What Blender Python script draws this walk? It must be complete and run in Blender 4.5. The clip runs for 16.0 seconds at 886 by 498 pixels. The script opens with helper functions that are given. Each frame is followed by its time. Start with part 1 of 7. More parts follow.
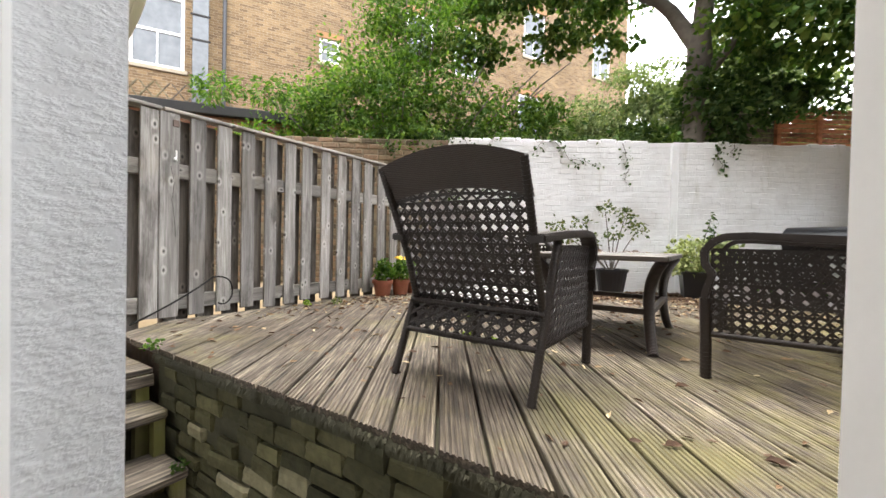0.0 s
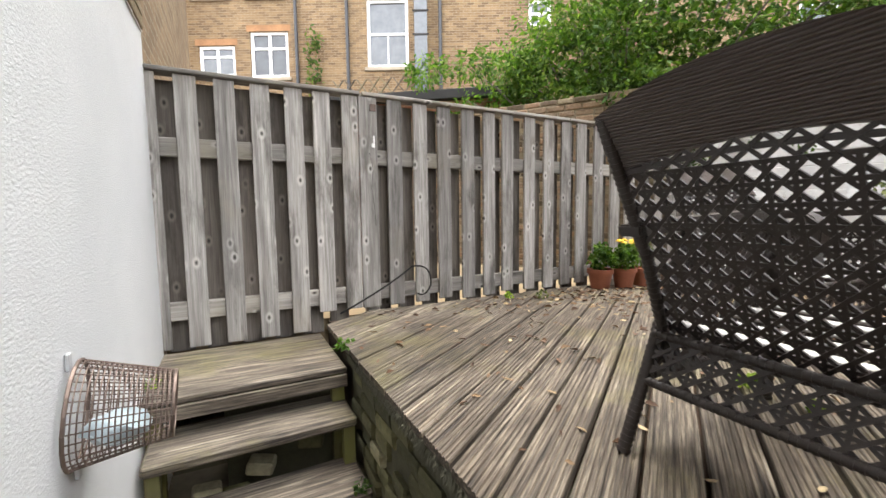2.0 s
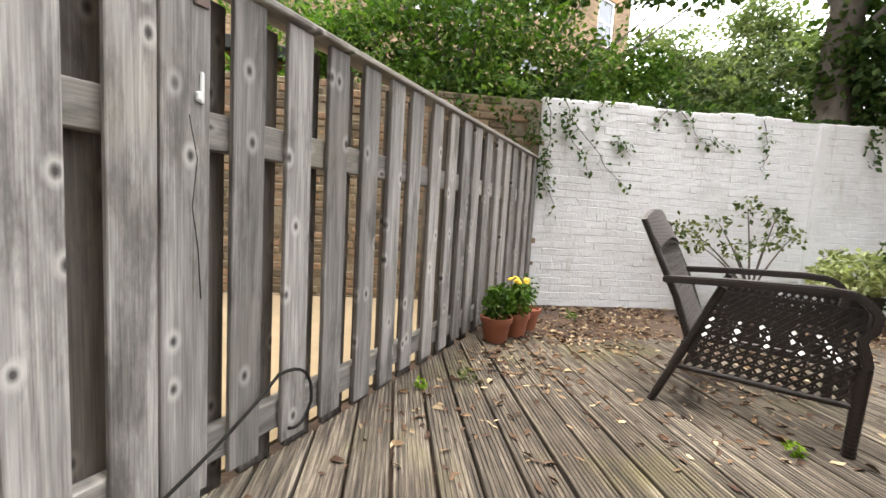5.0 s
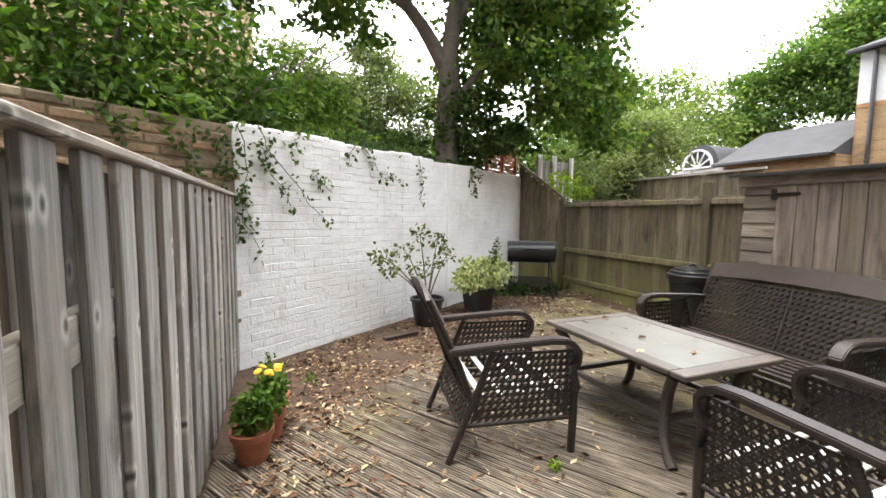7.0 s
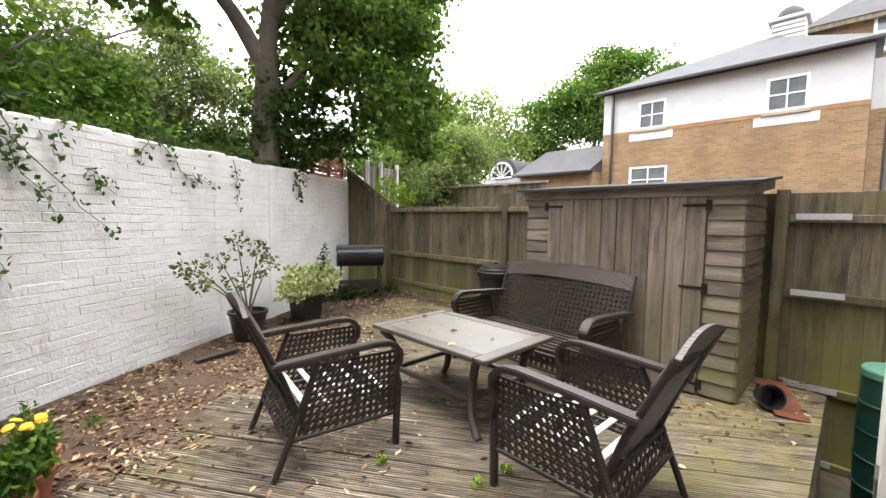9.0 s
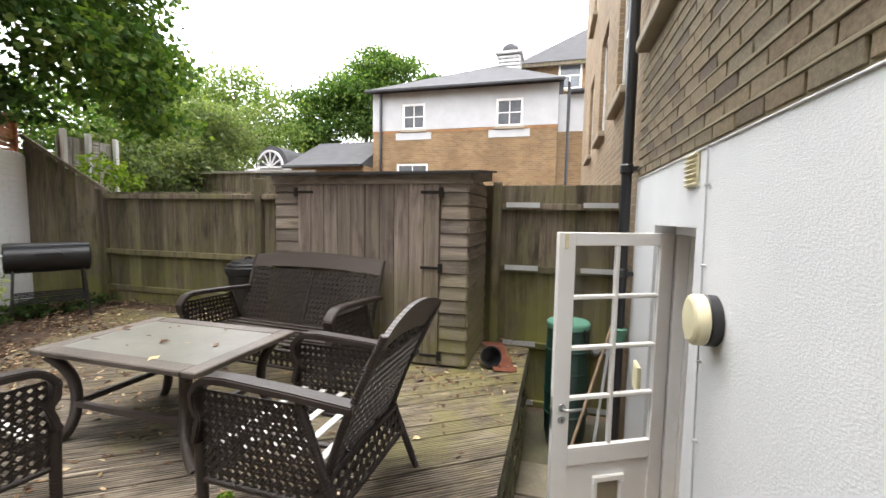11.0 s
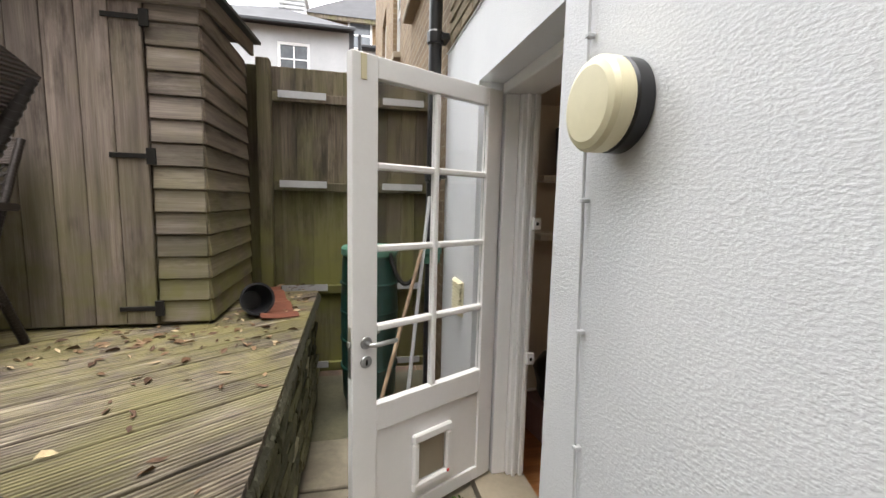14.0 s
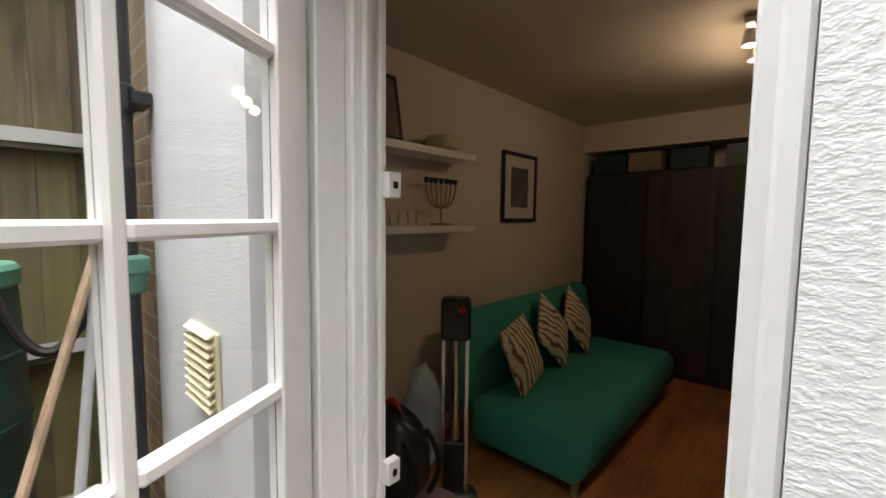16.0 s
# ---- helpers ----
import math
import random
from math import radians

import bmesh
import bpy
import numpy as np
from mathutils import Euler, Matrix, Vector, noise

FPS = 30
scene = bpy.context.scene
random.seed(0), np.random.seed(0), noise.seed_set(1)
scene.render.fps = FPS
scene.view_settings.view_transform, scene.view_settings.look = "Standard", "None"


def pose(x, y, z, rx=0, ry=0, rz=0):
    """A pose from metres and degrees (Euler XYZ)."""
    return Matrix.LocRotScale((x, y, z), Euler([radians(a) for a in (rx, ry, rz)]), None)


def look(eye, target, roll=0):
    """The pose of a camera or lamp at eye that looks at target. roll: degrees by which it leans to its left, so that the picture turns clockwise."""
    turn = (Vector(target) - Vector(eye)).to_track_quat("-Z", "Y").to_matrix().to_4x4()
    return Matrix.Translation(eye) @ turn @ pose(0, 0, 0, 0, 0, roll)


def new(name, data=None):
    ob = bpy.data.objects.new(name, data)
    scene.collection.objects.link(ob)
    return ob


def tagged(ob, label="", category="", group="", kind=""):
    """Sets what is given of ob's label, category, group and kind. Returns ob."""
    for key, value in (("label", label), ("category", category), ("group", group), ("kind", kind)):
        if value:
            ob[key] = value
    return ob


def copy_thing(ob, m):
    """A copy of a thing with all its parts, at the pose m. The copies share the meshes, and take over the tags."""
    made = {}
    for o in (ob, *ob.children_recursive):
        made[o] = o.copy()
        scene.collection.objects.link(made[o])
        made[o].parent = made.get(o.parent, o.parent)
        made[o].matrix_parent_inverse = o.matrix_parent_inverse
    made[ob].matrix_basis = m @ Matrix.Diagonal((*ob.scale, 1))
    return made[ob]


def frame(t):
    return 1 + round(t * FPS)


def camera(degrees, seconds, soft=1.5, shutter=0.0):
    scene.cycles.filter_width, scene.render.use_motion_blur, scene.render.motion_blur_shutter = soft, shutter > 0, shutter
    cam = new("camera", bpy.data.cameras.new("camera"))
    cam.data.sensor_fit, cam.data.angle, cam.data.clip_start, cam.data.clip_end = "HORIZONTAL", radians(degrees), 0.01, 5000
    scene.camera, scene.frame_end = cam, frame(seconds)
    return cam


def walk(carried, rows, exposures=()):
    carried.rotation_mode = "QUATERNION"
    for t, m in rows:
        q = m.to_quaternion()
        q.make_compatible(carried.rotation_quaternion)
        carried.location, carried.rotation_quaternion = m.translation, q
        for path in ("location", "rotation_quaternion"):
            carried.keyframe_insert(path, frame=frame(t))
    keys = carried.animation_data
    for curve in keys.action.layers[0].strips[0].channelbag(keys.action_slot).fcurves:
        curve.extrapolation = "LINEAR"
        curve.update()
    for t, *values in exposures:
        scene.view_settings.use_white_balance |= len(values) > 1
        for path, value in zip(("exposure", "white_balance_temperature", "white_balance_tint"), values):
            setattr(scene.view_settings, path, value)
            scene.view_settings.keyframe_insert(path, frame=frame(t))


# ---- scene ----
cam = camera(94.7, 16.0, soft=1.5, shutter=0.12)
ROWS = [
    (0.0, -0.0216, -0.0963, 1.3292, 89.081, -1.248, 33.463),
    (0.5, -0.0671, 0.0475, 1.3967, 84.739, -0.375, 40.265),
    (1.0, -0.1536, 0.1568, 1.3855, 83.864, 1.567, 46.179),
    (1.5, -0.2953, 0.3004, 1.3886, 85.371, -0.043, 54.2),
    (2.0, -0.4577, 0.3796, 1.3989, 85.166, 0.717, 62.778),
    (2.5, -0.7217, 0.4777, 1.4105, 87.917, -0.056, 66.136),
    (3.0, -0.9991, 0.4862, 1.4143, 87.577, -0.127, 64.977),
    (5.5, -2.3255, 0.6408, 1.6471, 85.59, -2.826, 16.128),
    (6.0, -2.5457, 0.7845, 1.7147, 86.419, -1.568, 6.235),
    (6.5, -2.6581, 0.8936, 1.9418, 85.636, -2.367, -6.534),
    (7.0, -2.7808, 0.8907, 2.0558, 85.204, -0.681, -21.345),
    (7.5, -2.8297, 0.8611, 2.1316, 86.472, -1.696, -28.596),
    (8.0, -2.8161, 0.808, 2.1403, 86.361, -1.92, -34.683),
    (10.5, -2.6496, 0.7182, 2.0567, 85.347, -0.266, -64.274),
    (11.0, -2.4668, 0.6333, 2.0431, 85.448, -0.969, -74.496),
    (11.5, -2.316, 0.5757, 1.9914, 85.392, -0.982, -82.158),
    (12.0, -2.1579, 0.6041, 1.8555, 84.13, -0.625, -88.268),
    (12.5, -2.0116, 0.6009, 1.7742, 82.922, -0.759, -91.968),
    (13.0, -1.8435, 0.5626, 1.6285, 82.936, -1.35, -95.502),
    (13.5, -1.6867, 0.5686, 1.4946, 83.216, -1.499, -99.179),
    (14.0, -1.4638, 0.6075, 1.4183, 83.401, -1.357, -102.411),
    (14.5, -1.1256, 0.5469, 1.2928, 85.611, -2.011, -105.382),
    (15.0, -0.8239, 0.5062, 1.2695, 86.504, -1.824, -115.155),
    (15.5, -0.5291, 0.4418, 1.2688, 86.093, -0.245, -126.05),
    (16.0, -0.31, 0.3444, 1.2465, 85.561, -0.694, -137.747),
]
walk(cam, [(t, pose(x, y, z, rx, ry, rz)) for t, x, y, z, rx, ry, rz in ROWS],
     exposures=[(0.0, 2.6), (3.0, 2.45), (5.5, 2.5), (8.0, 2.55), (10.5, 2.45), (11.5, 2.25), (13.0, 2.15), (14.0, 2.3), (15.5, 2.5), (16.0, 2.85)])

# ---- light: overcast sky with a broad soft sun ----
world = bpy.data.worlds.new("sky")
scene.world = world
world.use_nodes = True
wn = world.node_tree.nodes
wl = world.node_tree.links
sky = wn.new("ShaderNodeTexSky")
sky.sky_type = "NISHITA"
sky.sun_disc = False
sky.sun_elevation, sky.sun_rotation = radians(85), radians(-72)
sky.air_density, sky.dust_density, sky.ozone_density = 1.0, 6.0, 1.0
cloud = wn.new("ShaderNodeMixRGB")
cloud.inputs[0].default_value = 0.85
cloud.inputs[2].default_value = (9.15, 9.2, 9.5, 1)
wl.new(sky.outputs[0], cloud.inputs[1])
wl.new(cloud.outputs[0], wn["Background"].inputs[0])
wn["Background"].inputs[1].default_value = 0.14
sun = new("sun", bpy.data.lights.new("sun", "SUN"))
sun.data.energy, sun.data.angle, sun.data.color = 1.0, radians(30), (1.0, 0.96, 0.90)
sun.matrix_world = look((0, 0, 20), (1.5, -0.5, 0))


# ---- helpers for building ----
def part(name, bm, material, parent, label=""):
    """Link a bmesh as one mesh object under a thing or part."""
    me = bpy.data.meshes.new(name)
    bm.to_mesh(me)
    bm.free()
    ob = new(name, me)
    if material:
        me.materials.append(material)
    if parent:
        ob.parent = parent
    if label:
        ob["label"] = label
    return ob


def share(name, me, parent, m):
    """Another object on the same mesh, at the pose m under parent."""
    ob = new(name, me)
    ob.parent = parent
    ob.matrix_basis = m
    return ob


def thing(name, m, label, category, group=""):
    """An Empty at the thing's base that parents its parts."""
    ob = new(name)
    ob.empty_display_size = 0.1
    ob.matrix_basis = m
    return tagged(ob, label, category, group)


def box(bm, x0, x1, y0, y1, z0, z1, bevel=0.0, m=None):
    """Add a box to bm, bevelled by bevel."""
    v = [bm.verts.new((x, y, z)) for z in (z0, z1) for y in (y0, y1) for x in (x0, x1)]
    f = [bm.faces.new([v[i] for i in q]) for q in ((0, 2, 3, 1), (4, 5, 7, 6), (0, 1, 5, 4), (1, 3, 7, 5), (3, 2, 6, 7), (2, 0, 4, 6))]
    if bevel:
        r = bmesh.ops.bevel(bm, geom=list({e for q in f for e in q.edges}), offset=bevel, segments=1, affect="EDGES")
        v = list({w for q in r["faces"] for w in q.verts})
    if m is not None:
        bmesh.ops.transform(bm, matrix=m, verts=[w for w in v if w.is_valid])
    return bm


def boxm(x0, x1, y0, y1, z0, z1, bevel=0.0):
    return box(bmesh.new(), x0, x1, y0, y1, z0, z1, bevel)


def lathe(bm, profile, n=20, m=None, arc=math.tau):
    """Turn a profile of (radius, height) round z."""
    closed = abs(arc - math.tau) < 1e-6
    rings = []
    for r, z in profile:
        rings.append([bm.verts.new((r * math.cos(arc * i / n), r * math.sin(arc * i / n), z)) for i in range(n if closed else n + 1)])
    made = [w for q in rings for w in q]
    for a, b in zip(rings, rings[1:]):
        for i in range(n):
            j = (i + 1) % len(a)
            bm.faces.new((a[i], a[j], b[j], b[i]))
    if closed:
        if profile[0][0] > 1e-4:
            bm.faces.new(rings[0][::-1])
        if profile[-1][0] > 1e-4:
            bm.faces.new(rings[-1])
    if m is not None:
        bmesh.ops.transform(bm, matrix=m, verts=made)
    return bm


def tube(bm, pts, r, n=8, r2=None):
    """A round rod along a line of points, from radius r to r2."""
    pts = [Vector(p) for p in pts]
    r2 = r if r2 is None else r2
    rings = []
    side = None
    for i, p in enumerate(pts):
        d = (pts[min(i + 1, len(pts) - 1)] - pts[max(i - 1, 0)]).normalized()
        if side is None:
            side = d.orthogonal().normalized()
        side = (side - d * side.dot(d)).normalized()
        up = d.cross(side)
        q = r + (r2 - r) * i / max(1, len(pts) - 1)
        rings.append([bm.verts.new(p + side * (q * math.cos(math.tau * k / n)) + up * (q * math.sin(math.tau * k / n))) for k in range(n)])
    for a, b in zip(rings, rings[1:]):
        for k in range(n):
            bm.faces.new((a[k], a[(k + 1) % n], b[(k + 1) % n], b[k]))
    bm.faces.new(rings[0][::-1])
    bm.faces.new(rings[-1])
    return bm


def bar(bm, a, b, w, h, up=(0, 0, 1)):
    """A square bar from a to b, w wide and h high."""
    a, b = Vector(a), Vector(b)
    d = (b - a).normalized()
    s = d.cross(Vector(up))
    if s.length < 1e-4:
        s = d.orthogonal()
    s.normalize()
    u = s.cross(d)
    v = [bm.verts.new(p + s * (i * w / 2) + u * (j * h / 2)) for p in (a, b) for i, j in ((-1, -1), (1, -1), (1, 1), (-1, 1))]
    for q in ((3, 2, 1, 0), (4, 5, 6, 7), (0, 1, 5, 4), (1, 2, 6, 5), (2, 3, 7, 6), (3, 0, 4, 7)):
        bm.faces.new([v[i] for i in q])
    return bm


def bow(p0, p1, p2, n=10):
    """Points along a curved line from p0 to p2, drawn towards p1."""
    p0, p1, p2 = Vector(p0), Vector(p1), Vector(p2)
    return [p0 * (1 - t) ** 2 + p1 * 2 * t * (1 - t) + p2 * t * t for t in (i / n for i in range(n + 1))]


def smooth(ob, angle=40):
    for p in ob.data.polygons:
        p.use_smooth = True
    ob.data.set_sharp_from_angle(angle=radians(angle))
    return ob


# ---- materials ----
def material(name, rough=0.6, metal=0.0):
    """A node material: returns it, its nodes, a link function and its shader."""
    mat = bpy.data.materials.new(name)
    mat.use_nodes = True
    nt = mat.node_tree
    sh = nt.nodes["Principled BSDF"]
    sh.inputs["Roughness"].default_value, sh.inputs["Metallic"].default_value = rough, metal
    return mat, nt.nodes, nt.links.new, sh


def coords(n, link, scale=(1, 1, 1), kind="Object", turn=(0, 0, 0)):
    tc, mp = n.new("ShaderNodeTexCoord"), n.new("ShaderNodeMapping")
    mp.inputs["Scale"].default_value, mp.inputs["Rotation"].default_value = scale, turn
    link(tc.outputs[kind], mp.inputs["Vector"])
    return mp.outputs[0]


def noisy(n, link, vec, scale, detail=4.0, rough=0.6):
    t = n.new("ShaderNodeTexNoise")
    t.inputs["Scale"].default_value, t.inputs["Detail"].default_value, t.inputs["Roughness"].default_value = scale, detail, rough
    if vec is not None:
        link(vec, t.inputs["Vector"])
    return t.outputs["Fac"]


def ramp(n, link, fac, stops):
    r = n.new("ShaderNodeValToRGB")
    e = r.color_ramp.elements
    while len(e) < len(stops):
        e.new(0.5)
    for q, (p, c) in zip(e, stops):
        q.position, q.color = p, (*c, 1) if len(c) == 3 else c
    link(fac, r.inputs[0])
    return r.outputs[0]


def mix(n, link, fac, a, b, kind="MIX"):
    m = n.new("ShaderNodeMixRGB")
    m.blend_type = kind
    for value, slot in ((fac, 0), (a, 1), (b, 2)):
        if isinstance(value, (int, float)):
            m.inputs[slot].default_value = value
        elif isinstance(value, tuple):
            m.inputs[slot].default_value = (*value, 1)
        else:
            link(value, m.inputs[slot])
    return m.outputs[0]


def bump(n, link, sh, height, strength, distance):
    b = n.new("ShaderNodeBump")
    b.inputs["Strength"].default_value, b.inputs["Distance"].default_value = strength, distance
    link(height, b.inputs["Height"])
    link(b.outputs[0], sh.inputs["Normal"])


def tinted(n, link, colour, low=0.75, high=1.2):
    """Vary a colour from object to object."""
    oi, mr = n.new("ShaderNodeObjectInfo"), n.new("ShaderNodeMapRange")
    mr.inputs["To Min"].default_value, mr.inputs["To Max"].default_value = low, high
    link(oi.outputs["Random"], mr.inputs["Value"])
    hs = n.new("ShaderNodeHueSaturation")
    link(mr.outputs[0], hs.inputs["Value"])
    link(colour, hs.inputs["Color"])
    return hs.outputs[0]


def plain(name, colour, rough=0.5, metal=0.0, grain=30.0, vary=0.25, relief=0.0, big=2.0):
    """One colour with fine grain and broad unevenness."""
    mat, n, link, sh = material(name, rough, metal)
    v = coords(n, link)
    dark = tuple(c * (1 - vary) for c in colour)
    fine = mix(n, link, noisy(n, link, v, grain), dark, colour)
    broad = ramp(n, link, noisy(n, link, v, big, 3), [(0.3, (1 - vary,) * 3), (0.7, (1, 1, 1))])
    link(mix(n, link, 1.0, fine, broad, "MULTIPLY"), sh.inputs["Base Color"])
    if relief:
        bump(n, link, sh, noisy(n, link, v, grain * 2), 0.6, relief)
    return mat


def coords_off(n, link, vec, along):
    """The given place, drawn out along the grain."""
    mp = n.new("ShaderNodeMapping")
    mp.inputs["Scale"].default_value = {"x": (0.25, 1, 1), "y": (1, 0.25, 1), "z": (1, 1, 0.25)}[along]
    link(vec, mp.inputs["Vector"])
    return mp.outputs[0]


def timber(name, dark, light, stain, along="z", amount=0.5, rough=0.85, knots=True, algae=False):
    """Weathered wood whose grain runs along one axis."""
    mat, n, link, sh = material(name, rough)
    k = {"x": (0.06, 1, 1), "y": (1, 0.06, 1), "z": (1, 1, 0.06)}[along]
    oi = n.new("ShaderNodeObjectInfo")
    tc, ad, mp = n.new("ShaderNodeTexCoord"), n.new("ShaderNodeVectorMath"), n.new("ShaderNodeMapping")
    ad.operation = "MULTIPLY_ADD"
    ad.inputs[1].default_value = (1, 1, 1)
    sc = n.new("ShaderNodeVectorMath")
    sc.operation = "SCALE"
    sc.inputs[0].default_value = (37, 51, 23)
    link(oi.outputs["Random"], sc.inputs["Scale"])
    link(tc.outputs["Object"], ad.inputs[0])
    link(sc.outputs[0], ad.inputs[2])
    link(ad.outputs[0], mp.inputs["Vector"])
    mp.inputs["Scale"].default_value = k
    v = mp.outputs[0]
    fine = n.new("ShaderNodeMapping")
    fine.inputs["Scale"].default_value = {"x": (0.25, 1, 1), "y": (1, 0.25, 1), "z": (1, 1, 0.25)}[along]
    link(v, fine.inputs["Vector"])
    grain = mix(n, link, 0.5, noisy(n, link, v, 55, 5, 0.6), noisy(n, link, fine.outputs[0], 240, 3, 0.6))
    c = ramp(n, link, grain, [(0.30, dark), (0.68, light)])
    streak = noisy(n, link, v, 14, 4)
    c = mix(n, link, ramp(n, link, streak, [(0.35, (0.55, 0.55, 0.55)), (0.6, (0, 0, 0))]), c, tuple(q * 0.5 for q in dark))
    patch = ramp(n, link, noisy(n, link, ad.outputs[0], 2.2, 5), [(0.62 - 0.25 * amount, (0, 0, 0)), (0.95 - 0.25 * amount, (0.85, 0.85, 0.85))])
    c = mix(n, link, patch, c, stain)
    blot = noisy(n, link, coords_off(n, link, ad.outputs[0], along), 6, 6, 0.7)
    c = mix(n, link, 1.0, c, ramp(n, link, blot, [(0.34, (0.45, 0.44, 0.43)), (0.48, (1, 1, 1))]), "MULTIPLY")
    if knots:
        vo = n.new("ShaderNodeTexVoronoi")
        vo.voronoi_dimensions = "2D"
        sp_, mk = n.new("ShaderNodeSeparateXYZ"), n.new("ShaderNodeCombineXYZ")
        st_ = n.new("ShaderNodeMath")
        st_.operation = "MULTIPLY"
        st_.inputs[1].default_value = 0.6
        link(ad.outputs[0], sp_.inputs[0])
        link(sp_.outputs["Y" if along == "z" else "Z"], mk.inputs["X"])
        link(sp_.outputs[along.upper()], st_.inputs[0])
        link(st_.outputs[0], mk.inputs["Y"])
        link(mk.outputs[0], vo.inputs["Vector"])
        vo.inputs["Scale"].default_value = 7.5
        some = ramp(n, link, vo.outputs["Color"], [(0.42, (0, 0, 0)), (0.5, (1, 1, 1))])
        c_plain = c
        c = mix(n, link, ramp(n, link, vo.outputs["Distance"], [(0.03, (0.9, 0.9, 0.9)), (0.05, (0.3, 0.3, 0.3)), (0.075, (0, 0, 0))]), c, tuple(q * 0.3 for q in dark))
        c = mix(n, link, ramp(n, link, vo.outputs["Distance"], [(0.06, (0, 0, 0)), (0.10, (0.5, 0.5, 0.5)), (0.19, (0, 0, 0))]), c, tuple(q * 1.2 for q in light))
    if knots:
        c = mix(n, link, some, c_plain, c)
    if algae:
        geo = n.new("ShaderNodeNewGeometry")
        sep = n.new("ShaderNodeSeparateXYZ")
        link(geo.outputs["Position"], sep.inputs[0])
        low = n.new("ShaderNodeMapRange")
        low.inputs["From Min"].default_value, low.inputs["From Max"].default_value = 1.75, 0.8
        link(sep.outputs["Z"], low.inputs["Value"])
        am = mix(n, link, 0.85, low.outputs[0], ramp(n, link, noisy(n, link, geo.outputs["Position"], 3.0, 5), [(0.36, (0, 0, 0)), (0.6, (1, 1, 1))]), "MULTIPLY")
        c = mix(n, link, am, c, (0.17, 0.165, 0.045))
    link(tinted(n, link, c, 0.62, 1.2), sh.inputs["Base Color"])
    bump(n, link, sh, grain, 0.6, 0.004)
    return mat


FENCE_GREY = timber("silvered fence timber", (0.150, 0.137, 0.124), (0.55, 0.520, 0.485), (0.33, 0.285, 0.22), amount=0.3)
# back boards: shade of the gaps painted into a darker, browner timber colour
FENCE_BACK = timber("brown fence timber darkened for shade", (0.085, 0.072, 0.060), (0.26, 0.228, 0.195), (0.17, 0.145, 0.11), amount=0.4)
FENCE_GREY_X = timber("silvered rail timber", (0.20, 0.185, 0.165), (0.48, 0.45, 0.41), (0.34, 0.30, 0.22), "y")
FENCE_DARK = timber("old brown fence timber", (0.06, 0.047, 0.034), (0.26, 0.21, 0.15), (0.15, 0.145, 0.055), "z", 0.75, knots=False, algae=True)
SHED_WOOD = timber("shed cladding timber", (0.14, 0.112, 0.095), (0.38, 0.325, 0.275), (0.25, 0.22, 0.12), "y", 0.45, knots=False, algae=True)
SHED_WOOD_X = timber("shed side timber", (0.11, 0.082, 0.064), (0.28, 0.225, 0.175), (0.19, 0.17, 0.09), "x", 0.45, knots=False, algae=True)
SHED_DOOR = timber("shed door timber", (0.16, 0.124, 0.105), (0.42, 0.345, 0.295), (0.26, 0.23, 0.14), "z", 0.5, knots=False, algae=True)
FENCE_ORANGE = timber("orange stained timber", (0.28, 0.09, 0.035), (0.48, 0.18, 0.07), (0.30, 0.12, 0.06), "y", 0.3)


